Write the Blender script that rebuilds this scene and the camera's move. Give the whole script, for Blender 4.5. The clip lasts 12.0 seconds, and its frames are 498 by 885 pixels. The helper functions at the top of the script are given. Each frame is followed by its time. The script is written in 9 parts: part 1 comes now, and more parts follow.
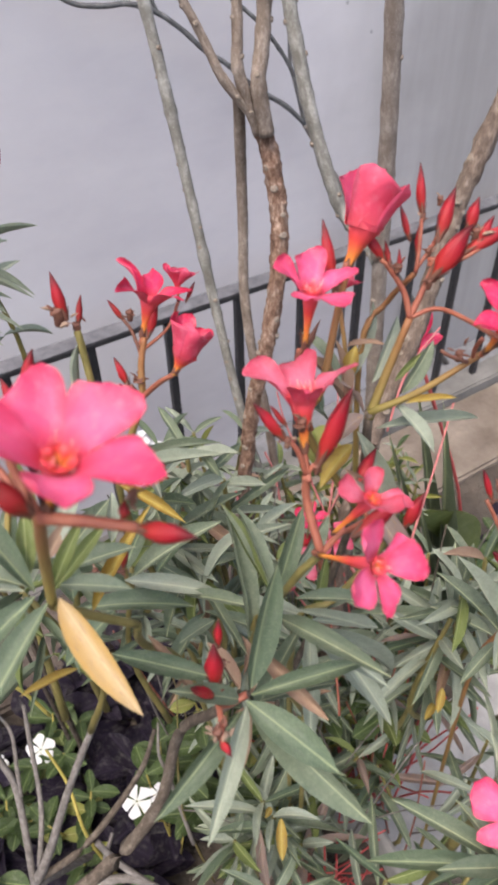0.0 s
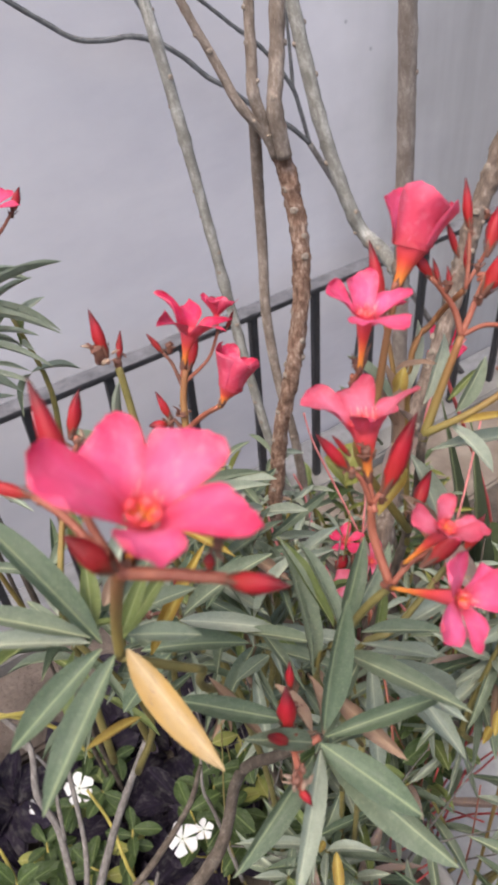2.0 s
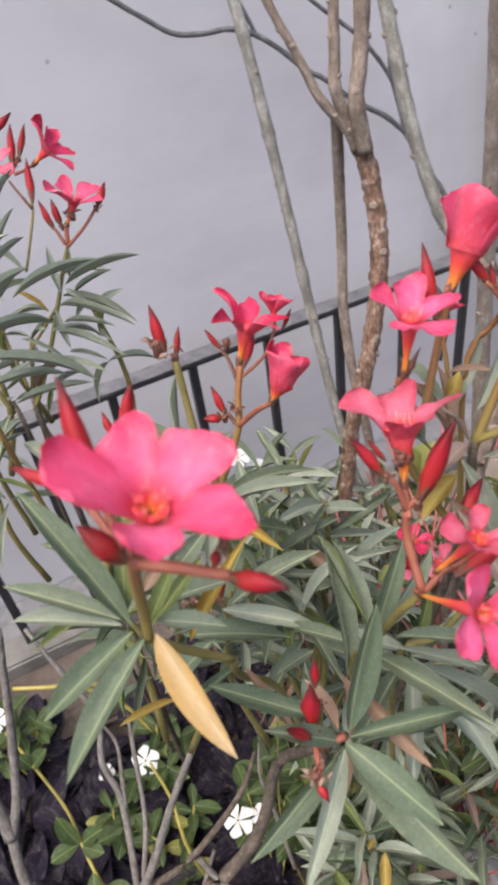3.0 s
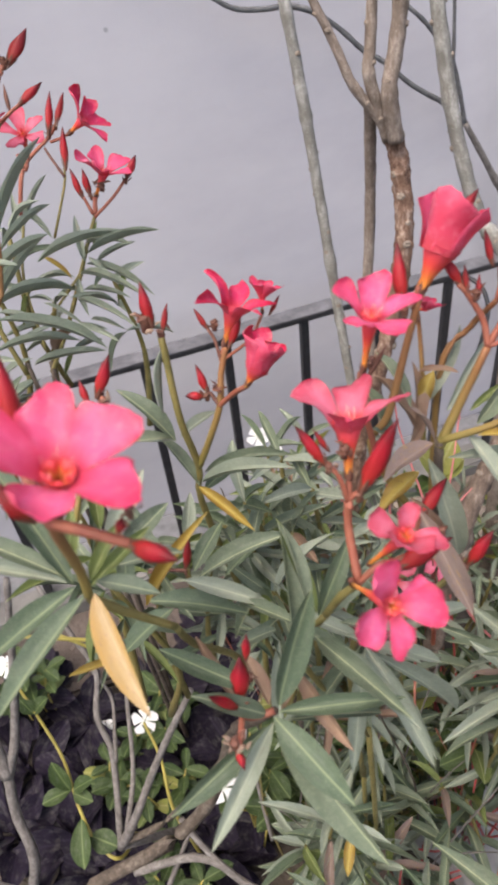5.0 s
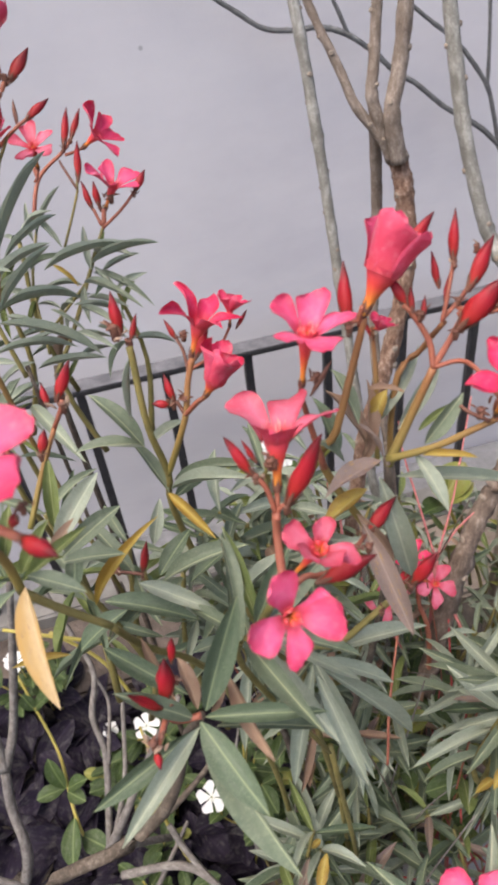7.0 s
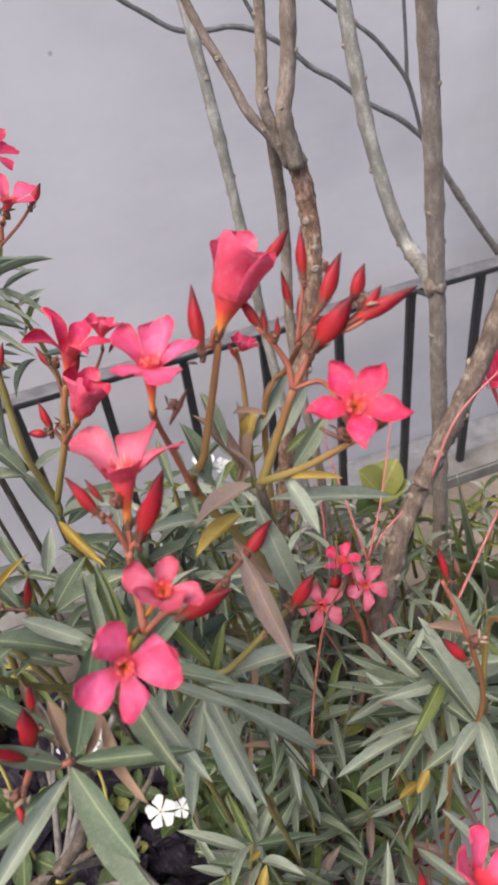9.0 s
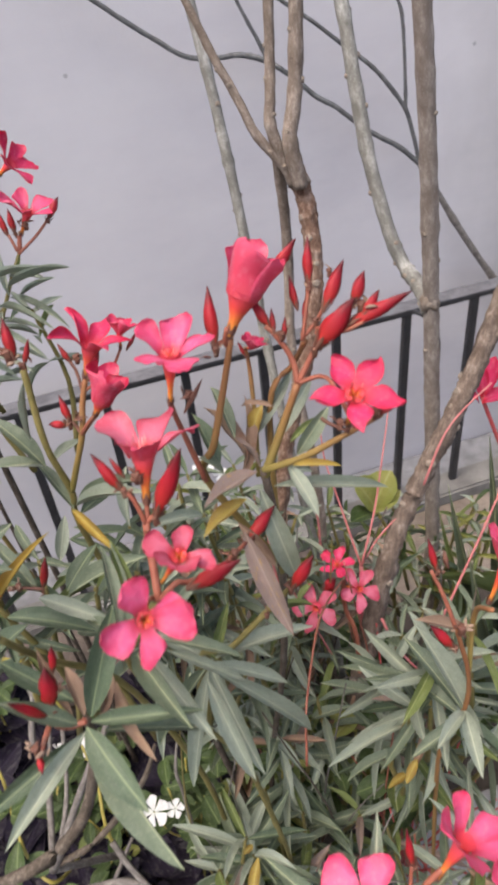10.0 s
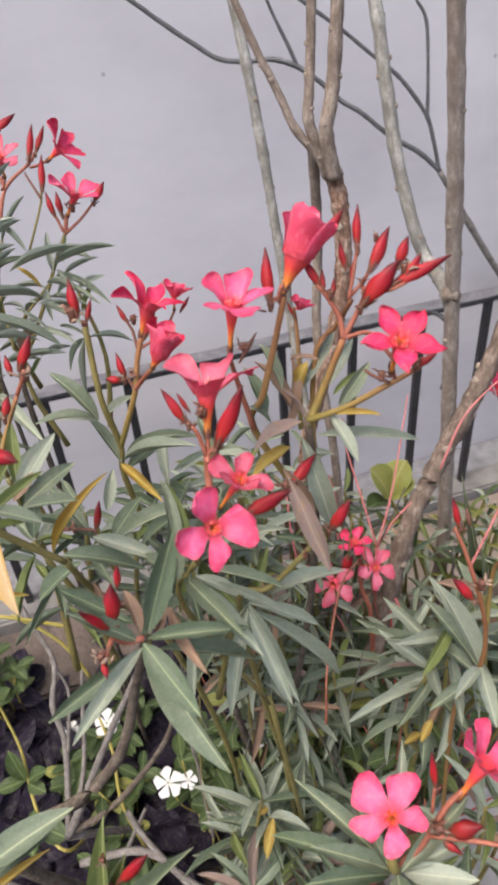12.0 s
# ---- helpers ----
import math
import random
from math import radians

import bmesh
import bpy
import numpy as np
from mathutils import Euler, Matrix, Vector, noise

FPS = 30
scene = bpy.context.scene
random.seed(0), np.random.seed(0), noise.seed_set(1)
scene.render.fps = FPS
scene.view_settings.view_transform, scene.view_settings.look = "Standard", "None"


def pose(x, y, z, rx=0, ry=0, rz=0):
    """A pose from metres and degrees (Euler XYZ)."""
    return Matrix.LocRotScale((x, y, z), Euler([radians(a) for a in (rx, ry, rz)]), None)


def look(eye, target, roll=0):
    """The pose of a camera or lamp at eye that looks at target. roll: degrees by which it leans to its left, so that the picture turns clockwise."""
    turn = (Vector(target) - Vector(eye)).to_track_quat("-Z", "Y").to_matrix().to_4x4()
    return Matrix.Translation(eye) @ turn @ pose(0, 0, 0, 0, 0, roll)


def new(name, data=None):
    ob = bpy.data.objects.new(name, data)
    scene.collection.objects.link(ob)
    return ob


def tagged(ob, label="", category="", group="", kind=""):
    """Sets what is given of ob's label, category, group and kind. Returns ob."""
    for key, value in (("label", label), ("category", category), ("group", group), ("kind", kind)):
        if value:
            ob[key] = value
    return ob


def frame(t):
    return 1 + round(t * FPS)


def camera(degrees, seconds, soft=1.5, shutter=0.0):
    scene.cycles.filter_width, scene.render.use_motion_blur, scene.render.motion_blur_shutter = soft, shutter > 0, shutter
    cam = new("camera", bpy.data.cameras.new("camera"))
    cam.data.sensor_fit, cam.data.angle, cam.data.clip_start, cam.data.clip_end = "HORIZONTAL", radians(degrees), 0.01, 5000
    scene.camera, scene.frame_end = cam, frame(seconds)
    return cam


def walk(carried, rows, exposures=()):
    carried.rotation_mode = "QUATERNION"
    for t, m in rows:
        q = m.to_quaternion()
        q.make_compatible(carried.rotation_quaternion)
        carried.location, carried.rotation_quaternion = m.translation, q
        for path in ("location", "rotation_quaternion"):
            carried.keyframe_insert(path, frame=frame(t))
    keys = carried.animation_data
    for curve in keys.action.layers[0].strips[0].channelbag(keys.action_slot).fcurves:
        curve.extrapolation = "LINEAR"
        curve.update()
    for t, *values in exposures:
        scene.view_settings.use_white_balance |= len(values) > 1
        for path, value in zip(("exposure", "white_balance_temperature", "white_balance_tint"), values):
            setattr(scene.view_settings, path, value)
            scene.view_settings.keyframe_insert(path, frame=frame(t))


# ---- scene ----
cam = camera(39.07, 12.0, soft=3.3, shutter=0.5)
cam.data.dof.use_dof, cam.data.dof.focus_distance, cam.data.dof.aperture_fstop = True, 0.62, 21.0
PATH = [
    (0, (0.0520, 0.0387, 1.3710), (-0.0088, 0.7797, 0.7022), -1.37),
    (0.5, (0.0448, 0.0476, 1.3698), (-0.0262, 0.7908, 0.7045), -2.44),
    (1, (0.0391, 0.0518, 1.3641), (-0.0210, 0.7993, 0.7027), -3.70),
    (1.5, (0.0344, 0.0542, 1.3654), (-0.0194, 0.8016, 0.7033), -4.78),
    (2, (0.0270, 0.0512, 1.3696), (-0.0486, 0.8087, 0.7212), -5.15),
    (2.5, (0.0427, 0.0425, 1.3718), (-0.0770, 0.8053, 0.7364), -6.58),
    (3, (0.0540, 0.0515, 1.3754), (-0.1507, 0.7852, 0.7274), -8.81),
    (5, (0.1036, 0.0538, 1.3799), (-0.1668, 0.7516, 0.7166), -7.17),
    (5.5, (0.1297, 0.0553, 1.3774), (-0.1395, 0.7449, 0.7051), -6.75),
    (6, (0.1369, 0.0536, 1.3669), (-0.2058, 0.7203, 0.7051), -9.11),
    (6.5, (0.1537, 0.0620, 1.3711), (-0.2153, 0.7274, 0.7221), -9.35),
    (7, (0.1599, 0.0644, 1.3787), (-0.1735, 0.7543, 0.7361), -7.30),
    (9, (0.2106, 0.1040, 1.3795), (-0.0827, 0.8025, 0.7268), -8.43),
    (9.5, (0.2092, 0.0980, 1.3799), (-0.0724, 0.7984, 0.7240), -7.05),
    (10, (0.2163, 0.0643, 1.3892), (-0.0731, 0.7842, 0.7583), -6.67),
    (10.5, (0.2288, 0.0210, 1.3675), (-0.0570, 0.7383, 0.7320), -5.53),
    (11, (0.2247, -0.0123, 1.3664), (-0.0654, 0.6962, 0.7230), -4.73),
    (11.5, (0.2191, -0.0141, 1.3772), (-0.0693, 0.7152, 0.7567), -5.30),
    (12, (0.2063, 0.0004, 1.3852), (-0.0895, 0.7286, 0.7669), -5.08),
]
EXPOSURES = [(0, 1.15, 6820, 11), (3, 1.08, 6820, 11), (5.5, 1.11, 6950, 11), (7, 1.13, 6920, 11), (9.5, 1.08, 6920, 11), (10.5, 1.07, 6980, 11), (11, 1.15, 6980, 11), (11.5, 1.19, 6980, 11), (12, 1.14, 6930, 11)]
walk(cam, [(t, look(eye, target, roll)) for t, eye, target, roll in PATH], EXPOSURES)

SKY_STRENGTH, SUN_STRENGTH = 0.15, 1.5

# ---- world and sun: a bright overcast day in open shade ----
world = bpy.data.worlds.new("sky")
scene.world = world
world.use_nodes = True
_nt = world.node_tree
_sky = _nt.nodes.new("ShaderNodeTexSky")
_sky.sky_type = "NISHITA"
_sky.sun_disc = False
_sky.sun_elevation = radians(68)
_sky.sun_rotation = radians(205)
_sky.air_density, _sky.dust_density, _sky.ozone_density = 1.0, 4.0, 1.0
_bg = _nt.nodes["Background"]
_bg.inputs["Strength"].default_value = SKY_STRENGTH
_nt.links.new(_sky.outputs[0], _bg.inputs["Color"])
sun_data = bpy.data.lights.new("sun", "SUN")
sun_data.energy, sun_data.angle, sun_data.color = SUN_STRENGTH, radians(45), (1.0, 0.965, 0.91)
sun_ob = new("sun", sun_data)
sun_ob.matrix_world = look((-0.8, -0.85, 4.0), (0, 0.6, 0.5))


# ---- materials ----
class Nodes:
    """A short way to write node trees."""

    def __init__(self, name):
        self.mat = bpy.data.materials.new(name)
        self.mat.use_nodes = True
        self.t = self.mat.node_tree
        self.bsdf = self.t.nodes["Principled BSDF"]

    def add(self, kind, **inputs):
        n = self.t.nodes.new("ShaderNode" + kind)
        for k, v in inputs.items():
            key = int(k[1:]) if k[0] == "i" and k[1:].isdigit() else k.replace("_", " ")
            if isinstance(v, bpy.types.NodeSocket):
                self.t.links.new(v, n.inputs[key])
            else:
                n.inputs[key].default_value = v
        return n

    def put(self, key, v):
        if isinstance(v, bpy.types.NodeSocket):
            self.t.links.new(v, self.bsdf.inputs[key])
        else:
            self.bsdf.inputs[key].default_value = v

    def coords(self, which):
        return self.add("TexCoord").outputs[which]

    def noise(self, vec, scale, detail=4.0, rough=0.55):
        return self.add("TexNoise", Vector=vec, Scale=scale, Detail=detail, Roughness=rough).outputs["Fac"]

    def ramp(self, fac, *stops):
        n = self.add("ValToRGB", Fac=fac)
        el = n.color_ramp.elements
        while len(el) < len(stops):
            el.new(0.5)
        for e, (p, c) in zip(el, stops):
            e.position, e.color = p, (*c, 1)
        return n.outputs["Color"]

    def mix(self, fac, a, b, blend="MIX"):
        n = self.t.nodes.new("ShaderNodeMix")
        n.data_type, n.blend_type = "RGBA", blend
        for key, v in ((0, fac), (6, a), (7, b)):
            if isinstance(v, bpy.types.NodeSocket):
                self.t.links.new(v, n.inputs[key])
            else:
                n.inputs[key].default_value = v if key == 0 else (*v, 1)
        return n.outputs[2]

    def math(self, op, a, b=0.0, clamp=False):
        n = self.t.nodes.new("ShaderNodeMath")
        n.operation, n.use_clamp = op, clamp
        for key, v in ((0, a), (1, b)):
            if isinstance(v, bpy.types.NodeSocket):
                self.t.links.new(v, n.inputs[key])
            else:
                n.inputs[key].default_value = v
        return n.outputs[0]

    def bump(self, height, strength, distance=0.002):
        n = self.add("Bump", Height=height, Strength=strength, Distance=distance)
        self.t.links.new(n.outputs[0], self.bsdf.inputs["Normal"])

    def split(self, vec):
        return self.add("SeparateXYZ", Vector=vec).outputs

    def random(self):
        return self.add("ObjectInfo").outputs["Random"]


def leaf_material(name, dark, light, rib, edge=None, rough=0.5, gloss=0.35, through_light=0.30, spots=None):
    """A leathery lance leaf: pale midrib, fine side veins, blotches, a shade of its own for each leaf."""
    n = Nodes(name)
    gen, obj = n.coords("Generated"), n.coords("Object")
    x, y = n.split(gen)[0], n.split(gen)[1]
    across = n.math("ABSOLUTE", n.math("SUBTRACT", x, 0.5))
    rnd = n.random()
    blotch = n.noise(n.add("VectorMath", i0=obj, i1=(0, 0, 0)).outputs[0], 3.0, 3.0)
    patchy = n.ramp(n.noise(n.add("Mapping", Vector=obj, Scale=(1.6, 5.0, 1.0), Location=n.add("CombineXYZ", X=n.math("MULTIPLY", rnd, 40.0)).outputs[0]).outputs[0], 2.2, 5.0, 0.62), (0.34, (0, 0, 0)), (0.68, (1, 1, 1)))
    tone = n.math("ADD", n.math("MULTIPLY", rnd, 0.5), n.math("ADD", n.math("MULTIPLY", blotch, 0.2), n.math("MULTIPLY", patchy, 0.4)), True)
    col = n.mix(tone, dark, light)
    grain = n.noise(n.add("Mapping", Vector=obj, Scale=(1.0, 6.0, 1.0)).outputs[0], 11.0, 6.0, 0.7)
    col = n.mix(n.math("MULTIPLY", n.ramp(grain, (0.40, (1, 1, 1)), (0.56, (0, 0, 0))), 0.25), col, dark)
    col = n.mix(n.math("MULTIPLY", n.ramp(grain, (0.54, (0, 0, 0)), (0.70, (1, 1, 1))), 0.35), col, rib)
    if edge:
        far = n.ramp(n.math("ADD", n.math("MULTIPLY", across, 1.2), n.math("MULTIPLY", n.noise(gen, 2.5), 0.6)), (0.35, (0, 0, 0)), (0.75, (1, 1, 1)))
        col = n.mix(far, col, edge)
    vein = n.add("TexWave", Vector=n.add("CombineXYZ", X=n.math("MULTIPLY", across, 0.9), Y=y).outputs[0], Scale=34.0, Distortion=2.0, Detail=1.0)
    vein.bands_direction = "DIAGONAL"
    col = n.mix(n.math("MULTIPLY", vein.outputs["Fac"], 0.1), col, light)
    line = n.ramp(across, (0.012, (1, 1, 1)), (0.05, (0, 0, 0)))
    col = n.mix(n.math("MULTIPLY", line, 0.7), col, rib)
    if spots:
        dots = n.ramp(n.noise(n.add("VectorMath", i0=obj).outputs[0], 9.0, 5.0, 0.7), (0.58, (0, 0, 0)), (0.66, (1, 1, 1)))
        col = n.mix(n.math("MULTIPLY", dots, 0.8), col, spots)
    dust = n.ramp(n.noise(obj, 5.0, 6.0, 0.65), (0.5, (0, 0, 0)), (0.8, (1, 1, 1)))
    col = n.mix(n.math("MULTIPLY", dust, 0.22), col, (0.36, 0.36, 0.31))
    n.put("Base Color", col)
    n.put("Roughness", n.ramp(n.noise(obj, 7.0), (0.3, (rough - 0.08,) * 3), (0.7, (rough + 0.12,) * 3)))
    n.put("Specular IOR Level", gloss)
    height = n.math("ADD", n.math("ADD", n.math("MULTIPLY", vein.outputs["Fac"], 0.25), n.math("MULTIPLY", grain, 0.8)), n.math("MULTIPLY", line, -1.0))
    n.bump(height, 0.5, 0.0008)
    if through_light:
        tr = n.add("BsdfTranslucent", Color=col)
        mx = n.add("MixShader", Fac=through_light)
        n.t.links.new(n.bsdf.outputs[0], mx.inputs[1])
        n.t.links.new(tr.outputs[0], mx.inputs[2])
        n.t.links.new(mx.outputs[0], n.t.nodes["Material Output"].inputs["Surface"])
    return n.mat


def petal_material(name, base, middle, rim, through_light=0.40):
    """A petal: deep at the throat, pinker over its middle, crimson along its rim, with very fine veins and painted
    highlights.
    """
    n = Nodes(name)
    gen, obj = n.coords("Generated"), n.coords("Object")
    x, y = n.split(gen)[0], n.split(gen)[1]
    wob = n.math("MULTIPLY", n.math("SUBTRACT", n.noise(obj, 2.6, 4.0, 0.6), 0.5), 0.5)
    side = n.math("ABSOLUTE", n.math("SUBTRACT", x, 0.5))
    col = n.mix(n.ramp(n.math("ADD", y, n.math("MULTIPLY", wob, 0.5)), (0.0, (0, 0, 0)), (0.34, (1, 1, 1))), base, middle)
    out = n.math("ADD", n.math("MAXIMUM", n.math("MULTIPLY", side, 1.9), n.math("MULTIPLY", n.math("SUBTRACT", y, 0.12), 1.0)), wob)
    col = n.mix(n.ramp(out, (0.45, (0, 0, 0)), (1.05, (1, 1, 1))), col, rim)
    vein = n.noise(n.add("CombineXYZ", X=n.math("DIVIDE", n.math("SUBTRACT", x, 0.5), n.math("ADD", y, 0.3)), Y=n.math("MULTIPLY", y, 0.12)).outputs[0], 26.0, 3.0, 0.6)
    col = n.mix(n.math("MULTIPLY", n.ramp(vein, (0.45, (0, 0, 0)), (0.75, (1, 1, 1))), 0.16), col, rim)
    # pale pink highlights painted into the petal colour as random patches
    highlight = n.ramp(n.noise(obj, 3.4, 5.0, 0.65), (0.50, (0, 0, 0)), (0.72, (1, 1, 1)))
    col = n.mix(n.math("MULTIPLY", highlight, 0.46), col, (0.82, 0.36, 0.47) if name != "petal_white" else rim)
    col = n.mix(n.math("MULTIPLY", n.random(), 0.4), col, rim)
    n.put("Base Color", col)
    n.put("Roughness", 0.40)
    n.put("Specular IOR Level", 0.5)
    n.put("Sheen Weight", 0.06)
    n.bump(n.math("ADD", n.math("MULTIPLY", vein, 0.3), n.math("MULTIPLY", n.noise(obj, 4.5, 5.0, 0.6), 2.0)), 0.55, 0.0012)
    tr = n.add("BsdfTranslucent", Color=col)
    mx = n.add("MixShader", Fac=through_light)
    n.t.links.new(n.bsdf.outputs[0], mx.inputs[1])
    n.t.links.new(tr.outputs[0], mx.inputs[2])
    n.t.links.new(mx.outputs[0], n.t.nodes["Material Output"].inputs["Surface"])
    return n.mat


def long_material(name, stops, grain=30.0, rough=0.5, bump=0.3, gloss=0.3, var=0.3):
    """Colour that changes along the object's own length (z), with streaks."""
    n = Nodes(name)
    gen, obj = n.coords("Generated"), n.coords("Object")
    z = n.split(gen)[2]
    f = n.math("ADD", z, n.math("MULTIPLY", n.math("SUBTRACT", n.noise(gen, 4.0), 0.5), var))
    col = n.ramp(f, *stops)
    fine = n.noise(obj, grain, 5.0, 0.6)
    col = n.mix(n.math("MULTIPLY", fine, 0.35), col, stops[0][1], "MULTIPLY")
    n.put("Base Color", col)
    n.put("Roughness", rough)
    n.put("Specular IOR Level", gloss)
    n.bump(fine, bump, 0.0006)
    return n.mat


def bark_material(name, base, pale, dark, scale=60.0, rings=True, rough=0.85, bump=0.6):
    n = Nodes(name)
    obj = n.coords("Object")
    long = n.add("Mapping", Vector=obj, Scale=(1.0, 1.0, 0.35)).outputs[0]
    big, mid, fine = n.noise(obj, scale * 0.6, 5.0, 0.65), n.noise(long, scale * 2.2, 6.0, 0.7), n.noise(obj, scale * 7, 5.0, 0.65)
    col = n.ramp(n.math("ADD", n.math("MULTIPLY", big, 0.6), n.math("MULTIPLY", mid, 0.4)), (0.36, dark), (0.5, base), (0.66, pale))
    col = n.mix(n.math("MULTIPLY", n.ramp(mid, (0.45, (1, 1, 1)), (0.6, (0, 0, 0))), 0.45), col, dark)
    col = n.mix(n.math("MULTIPLY", n.ramp(fine, (0.35, (1, 1, 1)), (0.65, (0, 0, 0))), 0.35), col, dark)
    pores = n.ramp(n.add("TexVoronoi", Vector=obj, Scale=scale * 5).outputs["Distance"], (0.1, (1, 1, 1)), (0.2, (0, 0, 0)))
    col = n.mix(n.math("MULTIPLY", pores, 0.45), col, pale)
    n.put("Base Color", col)
    n.put("Roughness", rough)
    n.put("Specular IOR Level", 0.2)
    h = n.math("ADD", n.math("MULTIPLY", fine, 0.5), n.math("ADD", n.math("MULTIPLY", big, 0.8), n.math("MULTIPLY", mid, 1.2)))
    if rings:
        w = n.add("TexWave", Vector=obj, Scale=scale * 0.6, Distortion=6.0, Detail=3.0)
        w.bands_direction = "Z"
        h = n.math("ADD", h, n.math("MULTIPLY", w.outputs["Fac"], 0.6))
    n.bump(h, bump, 0.002)
    return n.mat


def wall_material():
    n = Nodes("grey_plaster")
    obj = n.coords("Object")
    cloud = n.noise(obj, 1.3, 6.0, 0.6)
    trowel = n.noise(n.add("Mapping", Vector=obj, Scale=(1.0, 1.0, 2.6), Rotation=(0, radians(24), 0)).outputs[0], 5.5, 5.0, 0.62)
    col = n.ramp(cloud, (0.3, (0.46, 0.445, 0.485)), (0.7, (0.575, 0.56, 0.592)))
    col = n.mix(n.math("MULTIPLY", n.ramp(trowel, (0.35, (0, 0, 0)), (0.75, (1, 1, 1))), 0.35), col, (0.64, 0.62, 0.635))
    # a darker, uneven patch growing along the wall's x, broken by upright streaks
    x, y, z = n.split(obj)[0:3]
    darkened = n.ramp(n.math("ADD", n.noise(obj, 1.1, 6.0, 0.6), n.math("MULTIPLY", n.math("SUBTRACT", x, 0.62), 1.0)), (0.36, (0, 0, 0)), (0.8, (1, 1, 1)))
    streak = n.noise(n.add("Mapping", Vector=obj, Scale=(9.0, 9.0, 0.8)).outputs[0], 1.0, 5.0, 0.6)
    darkened = n.math("MULTIPLY", darkened, n.ramp(streak, (0.2, (0.55,) * 3), (0.7, (1, 1, 1))))
    col = n.mix(n.math("MULTIPLY", darkened, 0.75), col, (0.20, 0.195, 0.185))
    specks = n.ramp(n.add("TexVoronoi", Vector=obj, Scale=7.0).outputs["Distance"], (0.018, (1, 1, 1)), (0.035, (0, 0, 0)))
    col = n.mix(n.math("MULTIPLY", specks, 0.6), col, (0.2, 0.2, 0.21))
    n.put("Base Color", col)
    n.put("Roughness", 0.9)
    n.put("Specular IOR Level", 0.2)
    n.bump(n.math("ADD", n.math("MULTIPLY", trowel, 1.4), n.math("MULTIPLY", n.noise(obj, 140.0, 4.0), 0.35)), 0.16, 0.004)
    return n.mat


def plain_material(name, dark, light, scale=20.0, rough=0.7, metal=0.0, bump=0.3, gloss=0.4, dist=0.002):
    n = Nodes(name)
    obj = n.coords("Object")
    f = n.noise(obj, scale, 6.0, 0.62)
    col = n.ramp(f, (0.3, dark), (0.72, light))
    fine = n.noise(obj, scale * 9, 4.0)
    col = n.mix(n.math("MULTIPLY", fine, 0.3), col, dark)
    n.put("Base Color", col)
    n.put("Roughness", n.ramp(fine, (0.3, (max(rough - 0.1, 0.05),) * 3), (0.7, (min(rough + 0.1, 1),) * 3)))
    n.put("Metallic", metal)
    n.put("Specular IOR Level", gloss)
    n.bump(n.math("ADD", f, fine), bump, dist)
    return n.mat


M_LEAF = leaf_material("oleander_leaf", (0.101, 0.142, 0.091), (0.238, 0.288, 0.200), (0.49, 0.53, 0.34), rough=0.40, gloss=0.75)
M_LEAF_DARK = leaf_material("oleander_leaf_dark", (0.065, 0.104, 0.063), (0.159, 0.214, 0.134), (0.36, 0.42, 0.24), rough=0.40, gloss=0.65)
M_LEAF_PALE = leaf_material("oleander_leaf_pale", (0.219, 0.265, 0.203), (0.412, 0.463, 0.37), (0.56, 0.59, 0.45), rough=0.38, gloss=0.85)
M_LEAF_LIME = leaf_material("young_leaf", (0.12, 0.165, 0.05), (0.24, 0.29, 0.10), (0.46, 0.50, 0.24))
M_LEAF_YELLOW = leaf_material("yellow_leaf", (0.36, 0.27, 0.13), (0.47, 0.355, 0.225), (0.50, 0.38, 0.23), edge=(0.47, 0.30, 0.10), rough=0.55, gloss=0.3, through_light=0.05, spots=(0.31, 0.21, 0.14))
M_LEAF_SICK = leaf_material("yellowing_leaf", (0.20, 0.21, 0.05), (0.36, 0.35, 0.11), (0.42, 0.41, 0.18), edge=(0.25, 0.28, 0.07), spots=(0.24, 0.2, 0.06))
M_LEAF_BRIGHT = leaf_material("bright_yellow_leaf", (0.42, 0.30, 0.05), (0.54, 0.41, 0.11), (0.56, 0.46, 0.18), edge=(0.34, 0.21, 0.04), spots=(0.27, 0.14, 0.06))
M_LEAF_TAN = leaf_material("dry_tan_leaf", (0.32, 0.21, 0.15), (0.44, 0.30, 0.215), (0.48, 0.36, 0.26), edge=(0.30, 0.20, 0.15), rough=0.65, gloss=0.2, spots=(0.28, 0.15, 0.10))
M_LEAF_MAUVE = leaf_material("dry_mauve_leaf", (0.27, 0.20, 0.18), (0.37, 0.28, 0.25), (0.45, 0.36, 0.31), rough=0.65, gloss=0.2, spots=(0.55, 0.34, 0.10))
M_VINCA_LEAF = leaf_material("periwinkle_leaf", (0.024, 0.05, 0.014), (0.075, 0.118, 0.034), (0.2, 0.26, 0.10), rough=0.42, gloss=0.4)
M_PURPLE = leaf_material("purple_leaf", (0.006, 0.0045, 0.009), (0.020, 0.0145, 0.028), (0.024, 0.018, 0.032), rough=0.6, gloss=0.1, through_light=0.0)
M_PETAL = petal_material("petal_pink", (0.66, 0.055, 0.10), (0.84, 0.15, 0.345), (0.64, 0.018, 0.085))
M_PETAL_BACK = petal_material("petal_back", (0.62, 0.055, 0.06), (0.72, 0.06, 0.12), (0.72, 0.10, 0.21))
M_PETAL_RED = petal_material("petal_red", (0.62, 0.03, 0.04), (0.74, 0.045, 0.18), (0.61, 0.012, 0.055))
M_PETAL_PALE = petal_material("petal_pale", (0.60, 0.05, 0.08), (0.76, 0.22, 0.34), (0.54, 0.018, 0.06))
M_WHITE = petal_material("petal_white", (0.52, 0.55, 0.48), (0.64, 0.65, 0.64), (0.66, 0.66, 0.68), through_light=0.15)
